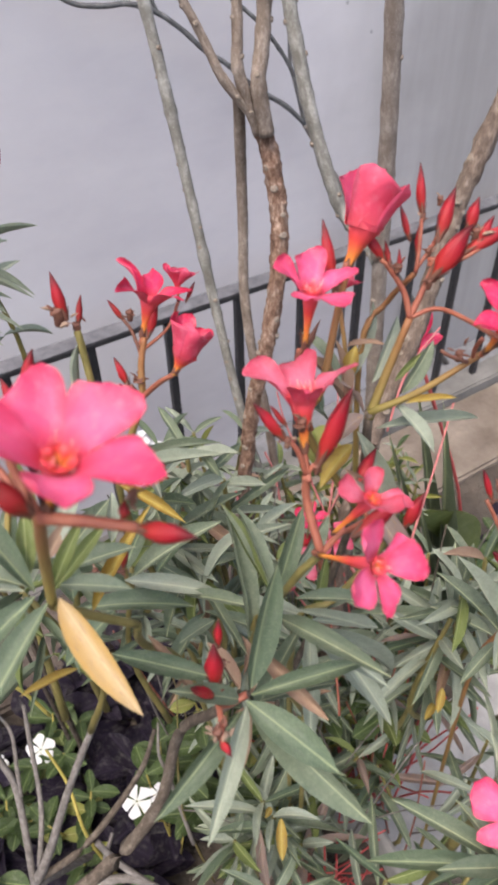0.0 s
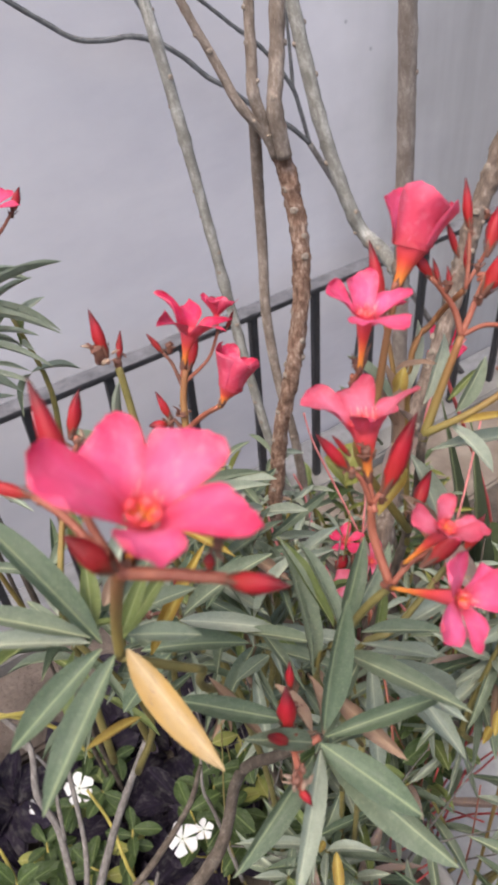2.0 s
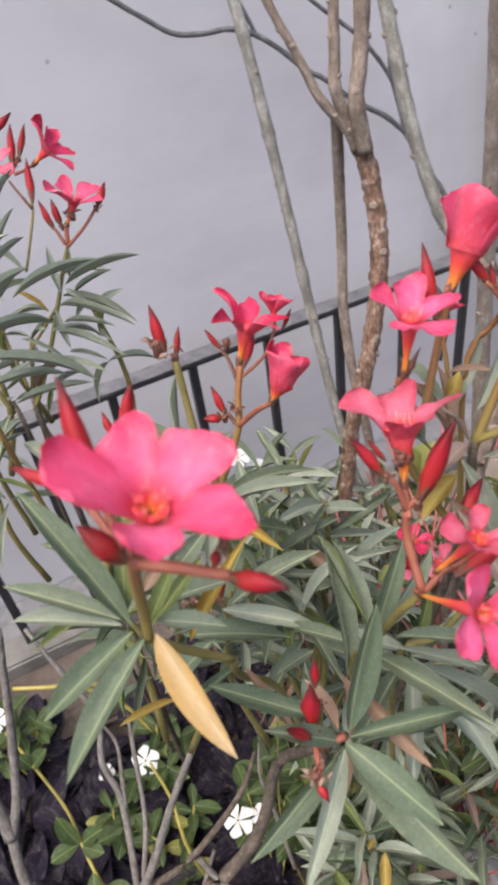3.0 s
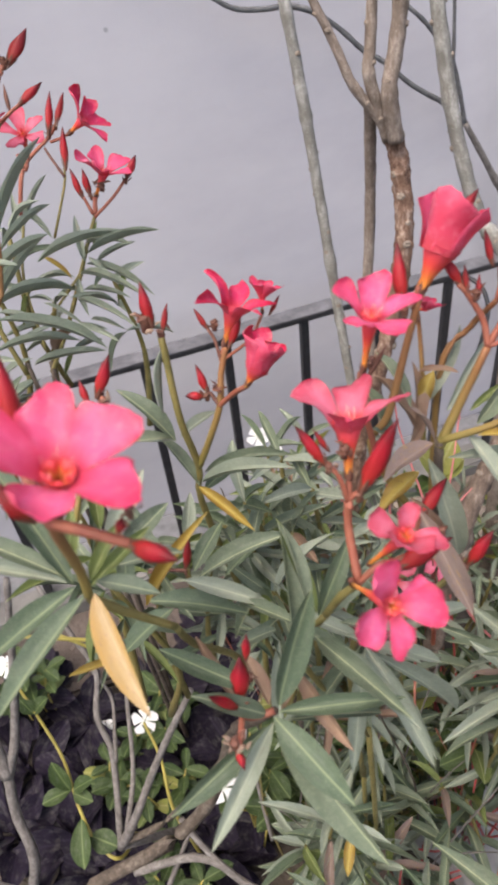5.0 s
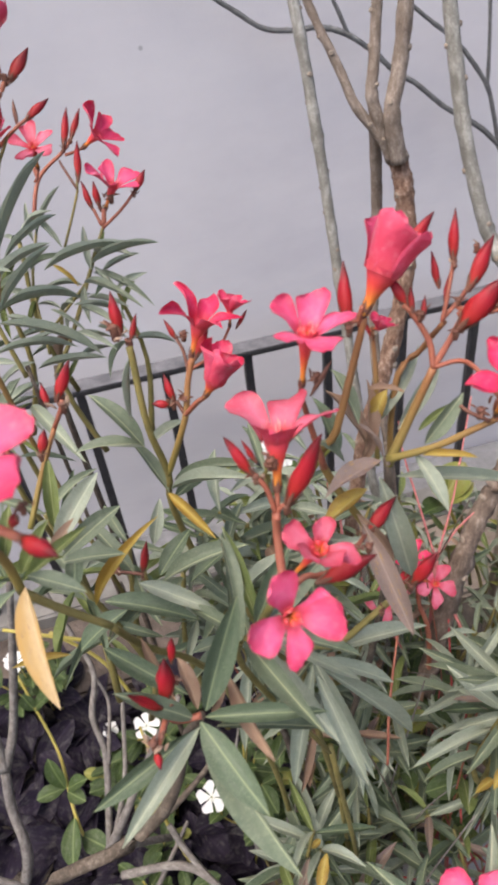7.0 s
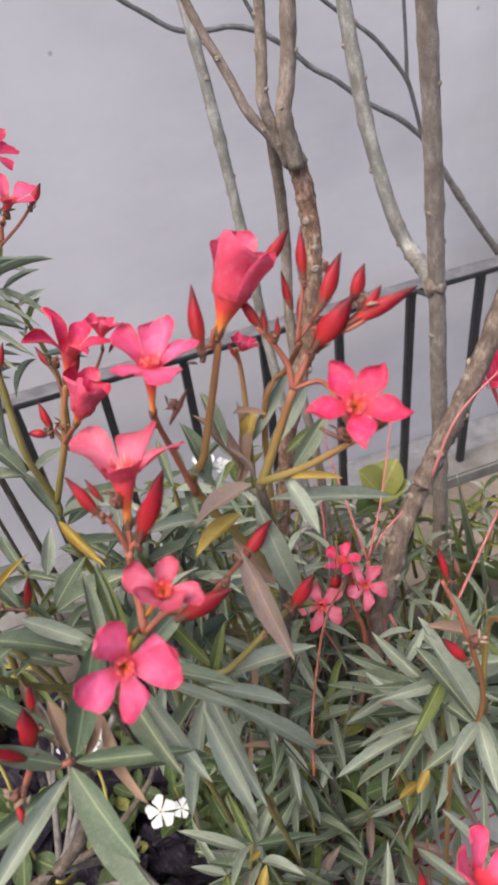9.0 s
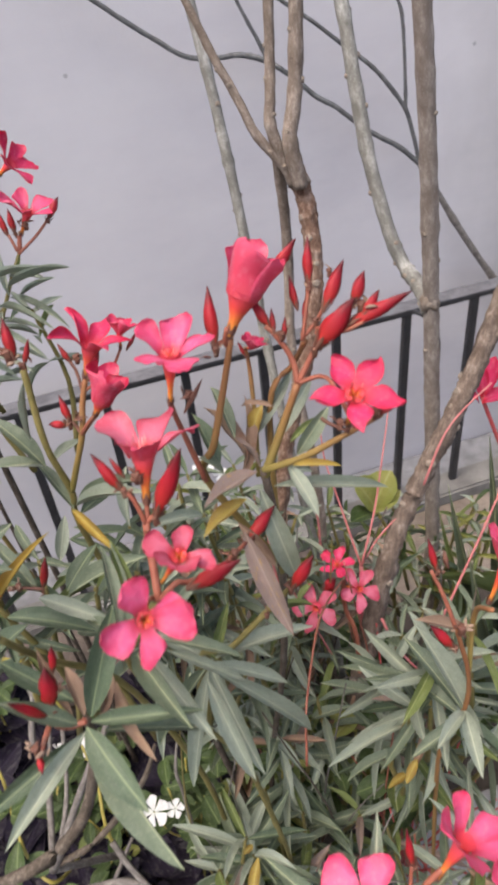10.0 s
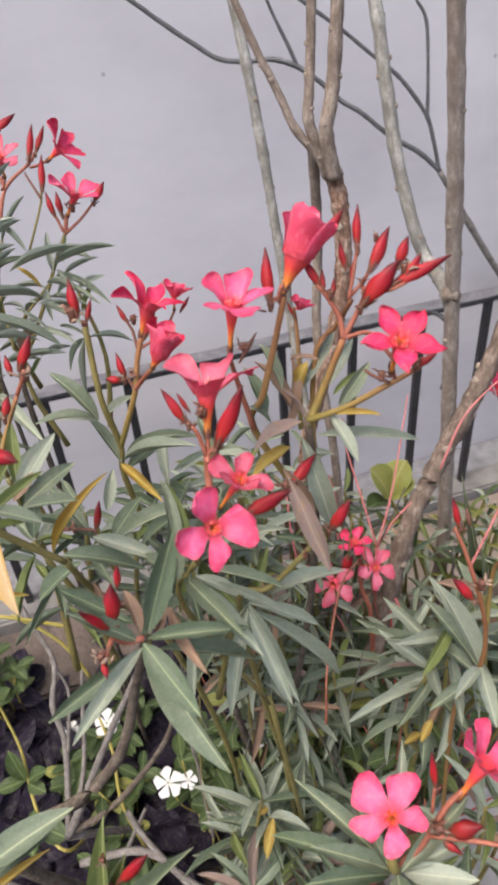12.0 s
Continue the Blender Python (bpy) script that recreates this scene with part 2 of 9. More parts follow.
M_CORONA = long_material("corona", ((0.0, (0.60, 0.17, 0.05)), (0.25, (0.66, 0.22, 0.07)), (0.36, (0.58, 0.06, 0.05)), (0.52, (0.68, 0.08, 0.11)), (0.68, (0.80, 0.28, 0.30)), (1.0, (0.90, 0.66, 0.60))), grain=300.0, var=0.3)
M_TUBE = long_material("flower_tube", ((0.0, (0.66, 0.33, 0.07)), (0.3, (0.68, 0.21, 0.045)), (0.62, (0.66, 0.065, 0.06)), (1.0, (0.70, 0.075, 0.14))), grain=90.0, var=0.15)
M_BUD = long_material("bud", ((0.0, (0.34, 0.09, 0.035)), (0.18, (0.38, 0.026, 0.024)), (0.6, (0.33, 0.009, 0.022)), (0.86, (0.14, 0.008, 0.014)), (1.0, (0.06, 0.006, 0.01))), grain=60.0, rough=0.45, gloss=0.3, var=0.2)
M_BUD_DARK = long_material("bud_dark", ((0.0, (0.26, 0.05, 0.03)), (0.4, (0.28, 0.015, 0.018)), (1.0, (0.12, 0.008, 0.012))), grain=60.0, rough=0.45)
M_CALYX = plain_material("calyx", (0.085, 0.030, 0.024), (0.25, 0.115, 0.075), 200.0, 0.6)
M_WITHER = plain_material("withered_calyx", (0.20, 0.12, 0.08), (0.48, 0.36, 0.28), 160.0, 0.8, bump=0.5)
M_STALK = long_material("flower_stalk", ((0.0, (0.235, 0.20, 0.06)), (0.5, (0.265, 0.17, 0.06)), (1.0, (0.28, 0.115, 0.055))), grain=70.0)
M_STALK_RED = plain_material("red_stalk", (0.23, 0.06, 0.04), (0.36, 0.14, 0.085), 90.0, 0.5)
M_STALK_OLIVE = plain_material("olive_stalk", (0.13, 0.115, 0.035), (0.25, 0.20, 0.07), 70.0, 0.55)
M_TWIG = bark_material("oleander_wood", (0.125, 0.098, 0.078), (0.22, 0.185, 0.155), (0.055, 0.044, 0.036), 90.0, rings=False)
M_TWIG_GREY = bark_material("grey_twig", (0.20, 0.18, 0.17), (0.31, 0.29, 0.275), (0.10, 0.09, 0.082), 90.0, rings=False, bump=0.3)
M_BARK = bark_material("grey_bark", (0.272, 0.22, 0.186), (0.43, 0.368, 0.322), (0.13, 0.10, 0.08), 70.0, rings=False, bump=0.8)
M_BARK_GREEN = bark_material("greenish_bark", (0.27, 0.265, 0.245), (0.45, 0.445, 0.425), (0.13, 0.122, 0.108), 55.0, rings=False, bump=0.5, rough=0.55)
M_BARK_BROWN = bark_material("brown_bark", (0.30, 0.185, 0.135), (0.52, 0.40, 0.33), (0.085, 0.046, 0.032), 120.0, rings=False, bump=1.2)
M_BARK_SMOOTH = bark_material("smooth_pale_bark", (0.285, 0.24, 0.21), (0.42, 0.37, 0.33), (0.17, 0.135, 0.115), 60.0, rings=False, bump=0.4)
M_BARK_KNOB = bark_material("knobbly_bark", (0.20, 0.152, 0.125), (0.34, 0.275, 0.235), (0.085, 0.062, 0.05), 80.0, rings=False, bump=1.0)
M_SCAR = plain_material("leaf_scar", (0.15, 0.11, 0.085), (0.36, 0.31, 0.26), 300.0, 0.85)
M_LIMB = bark_material("dark_branch", (0.14, 0.14, 0.14), (0.25, 0.25, 0.25), (0.08, 0.08, 0.085), 80.0, rings=False, bump=0.3)
M_PINK = plain_material("pink_stem", (0.38, 0.10, 0.10), (0.50, 0.19, 0.185), 60.0, 0.5)
M_CORAL = plain_material("red_stem", (0.36, 0.04, 0.045), (0.48, 0.10, 0.095), 80.0, 0.5)
M_VINE = plain_material("yellow_vine", (0.30, 0.25, 0.05), (0.45, 0.38, 0.12), 60.0, 0.5)
M_IRON = plain_material("black_painted_iron", (0.012, 0.012, 0.015), (0.035, 0.035, 0.04), 60.0, 0.5, gloss=0.5, bump=0.25)
# weathered grey lightened to hold the sky's sheen on the rail top
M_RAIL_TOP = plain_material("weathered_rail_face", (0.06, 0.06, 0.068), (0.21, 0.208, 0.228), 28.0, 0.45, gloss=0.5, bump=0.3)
M_CONCRETE = plain_material("concrete", (0.11, 0.105, 0.10), (0.25, 0.24, 0.23), 12.0, 0.9, bump=0.5)
M_CONCRETE_PALE = plain_material("cement", (0.23, 0.222, 0.22), (0.38, 0.37, 0.362), 18.0, 0.9, bump=0.4)
M_KERB = plain_material("pale_ledge", (0.16, 0.16, 0.17), (0.30, 0.30, 0.318), 25.0, 0.9, bump=0.5)
M_TERRA = plain_material("terracotta", (0.36, 0.12, 0.06), (0.48, 0.19, 0.10), 30.0, 0.8)
M_SOIL = plain_material("soil", (0.035, 0.028, 0.023), (0.12, 0.097, 0.08), 9.0, 0.95, bump=1.0, dist=0.01)
M_EARTH_DARK = plain_material("damp_earth", (0.045, 0.035, 0.03), (0.15, 0.12, 0.105), 9.0, 0.95, bump=1.0, dist=0.008)
M_EARTH = plain_material("dry_earth", (0.10, 0.077, 0.06), (0.27, 0.225, 0.19), 7.0, 0.95, bump=0.8, dist=0.006)
M_WALL = wall_material()


# ---- mesh helpers ----
def mesh_of(name, verts, faces, mat, smooth=True):
    me = bpy.data.meshes.new(name)
    me.from_pydata([tuple(v) for v in verts], [], faces)
    if smooth:
        me.polygons.foreach_set("use_smooth", [True] * len(me.polygons))
    me.materials.append(mat)
    me.update()
    return me


def from_bm(name, bm, mat, smooth=True):
    me = bpy.data.meshes.new(name)
    bm.normal_update()
    bm.to_mesh(me)
    bm.free()
    if smooth:
        me.polygons.foreach_set("use_smooth", [True] * len(me.polygons))
    me.materials.append(mat)
    return me


def thing(name, label, category, place=(0, 0, 0), group="", kind=""):
    ob = new(name)
    ob.empty_display_size = 0.02
    ob.location = place
    return tagged(ob, label, category, group, kind)


def hang(ob, parent, m=None, label=""):
    """Makes ob a part of parent, at the world pose m."""
    ob.parent = parent
    base = parent.matrix_basis if parent.parent is None else parent.parent.matrix_basis @ parent.matrix_basis
    ob.matrix_basis = base.inverted() @ (m or Matrix.Identity(4))
    if label:
        ob["label"] = label
    return ob


def smooth_line(pts, per=5):
    """A rounded line through the points."""
    p = [Vector(q) for q in pts]
    if len(p) == 2:
        return [p[0].lerp(p[1], i / per) for i in range(per + 1)]
    p = [2 * p[0] - p[1], *p, 2 * p[-1] - p[-2]]
    out = []
    for a, b, c, d in zip(p, p[1:], p[2:], p[3:]):
        for i in range(per):
            t = i / per
            out.append(0.5 * ((2 * b) + (c - a) * t + (2 * a - 5 * b + 4 * c - d) * t * t + (3 * b - a - 3 * c + d) * t**3))
    out.append(p[-2])
    return out


def tube_data(pts, r0, r1, sides=8, per=5, rough=0.0, knots=0, knot_size=0.35, seed=0):
    """Vertices and faces of a tapered round stem with uneven skin and swollen knots."""
    rng = random.Random(seed)
    line = smooth_line(pts, per)
    n = len(line)
    swell = [rng.uniform(0.04, 0.96) for _ in range(knots)]
    up = Vector((0.31, 0.22, 0.92))
    verts, faces = [], []
    for i, c in enumerate(line):
        d = (line[min(i + 1, n - 1)] - line[max(i - 1, 0)]).normalized()
        s = d.cross(up if abs(d.dot(up)) < 0.95 else Vector((1, 0, 0))).normalized()
        u = s.cross(d)
        f = i / (n - 1)
        r = r0 + (r1 - r0) * f
        r *= 1 + sum(knot_size * 0.3 * math.exp(-(((f - k) * n / 0.8) ** 2)) for k in swell)
        for j in range(sides):
            a = 2 * math.pi * j / sides
            rr = r * (1 + rough * (noise.noise(c * 60 + Vector((math.cos(a) * 1.6, math.sin(a) * 1.6, seed))) + 0.8 * noise.noise(c * 190 + Vector((math.cos(a) * 3.5, math.sin(a) * 3.5, seed)))))
            verts.append(c + (s * math.cos(a) + u * math.sin(a)) * rr)
    for i in range(n - 1):
        for j in range(sides):
            k = (j + 1) % sides
            faces.append((i * sides + j, i * sides + k, (i + 1) * sides + k, (i + 1) * sides + j))
    faces.append(tuple(range(sides))[::-1])
    faces.append(tuple((n - 1) * sides + j for j in range(sides)))
    return verts, faces


def stem(parent, name, pts, r0, r1, mat, sides=8, per=5, rough=0.06, knots=0, knot_size=0.35, label="", scars=0):
    a, b = Vector(pts[0]), Vector(pts[-1])
    axis = (b - a).normalized()
    turn = axis.to_track_quat("Z", "Y").to_matrix().to_4x4()
    m = Matrix.Translation(a) @ turn
    inv = m.inverted()
    v, f = tube_data(pts, r0, r1, sides, per, rough, knots, knot_size, seed=int(abs(a.x) * 9000 + abs(b.z) * 7000))
    ob = hang(new(name, mesh_of(name, [inv @ q for q in v], f, mat)), parent, m, label)
    if scars:
        line = smooth_line(pts, per)
        rng = random.Random(scars * 13 + int(abs(a.x) * 1000))
        for i in range(scars):
            k = (i + rng.uniform(0.2, 0.8)) / scars * (len(line) - 2)
            j = int(k)
            c = line[j].lerp(line[j + 1], k - j)
            d = (line[j + 1] - line[j]).normalized()
            s = d.cross(Vector((0.2, 0.3, 1))).normalized()
            u = s.cross(d)
            an = rng.uniform(0, 6.28)
            out = s * math.cos(an) + u * math.sin(an)
            r = r0 + (r1 - r0) * k / len(line)
            sc = new("leaf_scar", SCAR_MESH[0])
            sc.parent = ob
            size = max(r * rng.uniform(0.26, 0.42), 0.0022)
            sm = Matrix.Translation(c + out * r * 0.92) @ out.to_track_quat("Z", "Y").to_matrix().to_4x4() @ Matrix.Diagonal((size * 1.2, size, size * rng.uniform(0.7, 1.3), 1))
            sc.matrix_basis = inv @ sm
    return ob


def knot(parent, place, size, mat, name="knot"):
    """A lumpy swelling where branches fork."""
    rng = random.Random(int(abs(place[0]) * 9e4) + 5)
    verts, faces, rows, sides = [], [], 9, 14
    off = Vector((rng.uniform(0, 9), rng.uniform(0, 9), rng.uniform(0, 9)))
    for i in range(rows):
        a = math.pi * (i + 0.02) / (rows - 0.96)
        for j in range(sides):
            b = 2 * math.pi * j / sides
            d = Vector((math.sin(a) * math.cos(b), math.sin(a) * math.sin(b), math.cos(a)))
            k = 1 + 0.28 * noise.noise(d * 1.6 + off) + 0.14 * noise.noise(d * 4.5 + off)
            verts.append(Vector((d.x * size[0], d.y * size[1], d.z * size[2])) * k)
    for i in range(rows - 1):
        for j in range(sides):
            q = (j + 1) % sides
            faces.append((i * sides + j, (i + 1) * sides + j, (i + 1) * sides + q, i * sides + q))
    faces.append(tuple(range(sides)))
    faces.append(tuple((rows - 1) * sides + j for j in range(sides))[::-1])
    return hang(new(name, mesh_of(name, verts, faces, mat)), parent, Matrix.Translation(place))


SCAR_MESH = []


def scar_mesh():
    """A small worn knob with a sunken pale face, left by a fallen leaf."""
    verts, faces = [], []
    for r, z in ((1.15, -0.4), (1.05, 0.25), (0.75, 0.75), (0.5, 0.8), (0.3, 0.6)):
        for j in range(8):
            an = 2 * math.pi * j / 8
            verts.append((r * math.cos(an), r * math.sin(an) * (1 + 0.12 * (j % 2)), z))
    for i in range(4):
        for j in range(8):
            k = (j + 1) % 8
            faces.append((i * 8 + j, i * 8 + k, i * 8 + 8 + k, i * 8 + 8 + j))
    faces.append(tuple(32 + j for j in range(8)))
    SCAR_MESH.append(mesh_of("leaf_scar", verts, faces, M_SCAR))


scar_mesh()
LEAF_SHAPES = {}


def leaf_mesh(mat, bend, wave, kind):
    """A leaf 1 long along y and 1 wide along x, arched by bend, with a folded midrib and a thickness."""
    key = (mat.name, bend, wave, kind)
    if key in LEAF_SHAPES:
        return LEAF_SHAPES[key]
    rows, cols = 13, (-1.0, -0.55, 0.0, 0.55, 1.0)
    rng = random.Random(hash_of(key))
    ph = rng.uniform(0, 6)
    top = []
    for i in range(rows):
        t = i / (rows - 1)
        if kind == "lance":
            w = 0.5 * (1 - abs(2 * t**0.92 - 1) ** 2.2) ** 0.95
        elif kind == "blade":
            w = 0.5 * (math.sin(math.pi * t**0.7) ** 0.9) * 1.05
        else:
            w = 0.5 * (math.sin(math.pi * t**1.25) ** 0.6) * 1.02
        w = max(w, 0.035 if i == 0 else 0.006)
        zc = bend * (t - t * t) * 2.2
        for c in cols:
            ripple = wave * math.sin(9 * t + ph + c) * abs(c) * 0.5 + wave * 0.6 * math.sin(4 * t + ph) * c
            top.append(Vector((c * w + wave * 0.25 * math.sin(3.5 * t + ph), t, zc + (0.17 if kind == "lance" else 0.2) * abs(c) * w + 0.05 * c * c * w + ripple * w)))
    k = len(cols)
    verts = top + [v - Vector((0, 0, 0.004)) for v in top]
    n, faces = len(top), []
    for i in range(rows - 1):
        for j in range(k - 1):
            a = i * k + j
            faces.append((a, a + 1, a + k + 1, a + k))
            faces.append((n + a, n + a + k, n + a + k + 1, n + a + 1))
    ring = list(range(k)) + [i * k + k - 1 for i in range(1, rows)] + [(rows - 1) * k + j for j in range(k - 2, -1, -1)] + [i * k for i in range(rows - 2, 0, -1)]
    for a, b in zip(ring, ring[1:] + ring[:1]):
        faces.append((a, n + a, n + b, b))
    LEAF_SHAPES[key] = mesh_of("leaf", verts, faces, mat)
    LEAF_SHAPES[key].set_sharp_from_angle(angle=radians(55))
    return LEAF_SHAPES[key]


def hash_of(key):
    return sum(ord(c) * (i + 3) for i, c in enumerate(str(key))) % 99991


def leaf(parent, base, tip, width, mat=None, bend=0.1, roll=0.0, wave=0.06, kind="lance", name="leaf", label=""):
    """A leaf from base to tip; roll turns its face about its length, from facing the sky."""
    a, b = Vector(base), Vector(tip)
    y = (b - a)
    length = y.length
    y.normalize()
    up = Vector((0, -0.25, 1))
    if abs(y.dot(up.normalized())) > 0.93:
        up = Vector((0, -1, 0.3))
    x = y.cross(up).normalized()
    z = x.cross(y)
    turn = Matrix((x, y, z)).transposed().to_4x4() @ Matrix.Rotation(radians(roll), 4, "Y")
    ob = new(name, leaf_mesh(mat or M_LEAF, bend, wave, kind))
    return hang(ob, parent, Matrix.Translation(a) @ turn @ Matrix.Diagonal((width * (0.79 if kind == "lance" else 1.0), length, length, 1)), label)


BUD_SHAPES = {}


def bud_mesh(mat, twist):
    key = (mat.name, twist)
    if key in BUD_SHAPES:
        return BUD_SHAPES[key]
    verts, faces, sides, rows = [], [], 10, 11
    for i in range(rows):
        t = i / (rows - 1)
        r = 0.5 * max((0.30 + 0.70 * math.sin(math.pi * 0.5 * min(t / 0.42, 1.0)) ** 1.4) * (1.0 if t < 0.45 else (1 - ((t - 0.45) / 0.55) ** 1.55 * 0.94)), 0.03)
        for j in range(sides):
            a = 2 * math.pi * j / sides + twist * t
            rr = r * (1 + 0.16 * math.sin(2.5 * (2 * math.pi * j / sides)) + (0.06 if j % 2 else -0.06))
            verts.append((rr * math.cos(a), rr * math.sin(a), t))
    for i in range(rows - 1):
        for j in range(sides):
            k = (j + 1) % sides
            faces.append((i * sides + j, i * sides + k, (i + 1) * sides + k, (i + 1) * sides + j))
    faces.append(tuple(range(sides))[::-1])
    faces.append(tuple((rows - 1) * sides + j for j in range(sides)))
    BUD_SHAPES[key] = mesh_of("bud", verts, faces, mat)
    return BUD_SHAPES[key]


def bud(parent, base, tip, width, mat=None, name="bud", label=""):
    a, b = Vector(base), Vector(tip)
    d = b - a
    m = Matrix.Translation(a) @ d.to_track_quat("Z", "Y").to_matrix().to_4x4() @ Matrix.Diagonal((width * 0.8, width * 0.8, d.length, 1))
    ob = hang(new(name, bud_mesh(mat or M_BUD, 1.6)), parent, m, label)
    if d.length > 0.009:
        cup = new("calyx", calyx_mesh())
        cup.parent = ob
    return ob


CALYX_SHAPES = []


def calyx_mesh():
    """Five narrow pointed sepals clasping the foot of a bud that is 1 long and 1 wide."""
    if not CALYX_SHAPES:
        verts, faces = [], []
        for i in range(5):
            n0 = len(verts)
            for z, r, wide in ((-0.07, 0.10, 0.5), (0.03, 0.24, 0.55), (0.13, 0.37, 0.40), (0.24, 0.50, 0.05)):
                for side, lift in ((-1, 0.0), (0, 0.06), (1, 0.0)):
                    an = 1.2566 * i + side * wide
                    verts.append(((r + lift) * math.cos(an), (r + lift) * math.sin(an), z))
            for a in range(3):
                for b in range(2):
                    k = n0 + a * 3 + b
                    faces.append((k, k + 1, k + 4, k + 3))
        CALYX_SHAPES.append(mesh_of("calyx", verts, faces, M_CALYX))
    return CALYX_SHAPES[0]


PETAL_SHAPES = {}


def petal_mesh(mat, curl, cup, seed, shape, foot=0.26, up=0, roll=0.0):
    """A lopsided petal, 1 long along y: foot wide at the throat, broadest past its middle, with a rounded or pointed end."""
    key = (mat.name, curl, cup, seed, shape, foot, up, roll)
    if key in PETAL_SHAPES:
        return PETAL_SHAPES[key]
    rng = random.Random(seed * 7 + 1)
    rows, cols = 14, 9
    ph, am, lean = rng.uniform(0, 6), rng.uniform(0.03, 0.07), rng.uniform(0.05, 0.16)
    full, peak, end, power = {"blunt": (0.76, 0.82, 0.60, 2.6), "star": (0.64, 0.56, 0.10, 1.7), "pinwheel": (0.80, 0.74, 0.45, 2.4)}[shape]
    full *= rng.uniform(0.92, 1.08)
    slant = rng.uniform(0.08, 0.20) if shape == "blunt" else 0.08
    verts, faces = [], []
    for i in range(rows):
        t = i / (rows - 1)
        if t < peak:
            k = t / peak
            w = foot + (full - foot) * (0.55 * k + 0.45 * math.sin(1.5708 * k) ** 2) if shape != "pinwheel" else 0.12 + (full - 0.12) * k**1.1
        else:
            k = (t - peak) / (1 - peak)
            w = full * (end + (1 - end) * (max(1 - k**power, 0.0) ** 0.6 if shape == "blunt" else 1 - k**power))
        for j in range(cols):
            s = 2 * j / (cols - 1) - 1
            yy = t * (1 - 0.06 * s * s * t) + slant * s * t * t + 0.012 * math.sin(9 * s + ph) * t**4
            x = s * w * 0.5 + lean * 0.5 * t * (1 - t)
            zz = cup * (s * s) * t * 0.24 + curl * t * t * 0.5 + am * math.sin(4.5 * t + 2.5 * s + ph) * t + 0.03 * math.sin(6 * s + ph) * t * t
            zz -= 0.05 * max(0.0, abs(s) - 0.6) * 6 * (t > 0.5) * (t - 0.5) * (1 if (seed + j) % 3 else -0.6)
            bent = max(0.0, t - 0.5)
            zz -= roll * (1.6 + 0.6 * math.sin(3 * s + ph)) * bent * bent * (1 + 0.5 * s * s)
            yy -= roll * 0.35 * bent * bent
            sag = x * x / ((1.61 if up < 50 else 1.33) * foot) * (1 - t) if shape != "pinwheel" else 0.0
            verts.append(Vector((x, yy - sag * math.cos(radians(up)), zz + sag * math.sin(radians(up)))))
    n = len(verts)
    verts += [v - Vector((0, 0, 0.012)) for v in verts]
    for i in range(rows - 1):
        for j in range(cols - 1):
            a = i * cols + j
            faces.append((a, a + 1, a + cols + 1, a + cols))
            faces.append((n + a, n + a + cols, n + a + cols + 1, n + a + 1))
    ring = list(range(cols)) + [i * cols + cols - 1 for i in range(1, rows)] + [(rows - 1) * cols + j for j in range(cols - 2, -1, -1)] + [i * cols for i in range(rows - 2, 0, -1)]
    for a, b in zip(ring, ring[1:] + ring[:1]):
        faces.append((a, n + a, n + b, b))
    me = PETAL_SHAPES[key] = mesh_of("petal", verts, faces, mat)
    me.materials.append(M_PETAL_BACK if mat != M_WHITE else mat)
    for q in range(1, 2 * (rows - 1) * (cols - 1), 2):
        me.polygons[q].material_index = 1
    PETAL_SHAPES[key].set_sharp_from_angle(angle=radians(60))
    return PETAL_SHAPES[key]


def facing_pose(place, face, spin):
    z = Vector(face).normalized()
    up = Vector((0, 0, 1)) if abs(z.z) < 0.95 else Vector((0, 1, 0))
    x = up.cross(z).normalized()
    y = z.cross(x)
    return Matrix.Translation(place) @ Matrix((x, y, z)).transposed().to_4x4() @ Matrix.Rotation(radians(spin), 4, "Z")


def tube_width(t):
    """The trumpet's width along its length, as a part of its rim."""
    return 0.25 + 0.1 * t if t < 0.3 else 0.28 + ((t - 0.3) / 0.7) ** 1.3 * 0.72


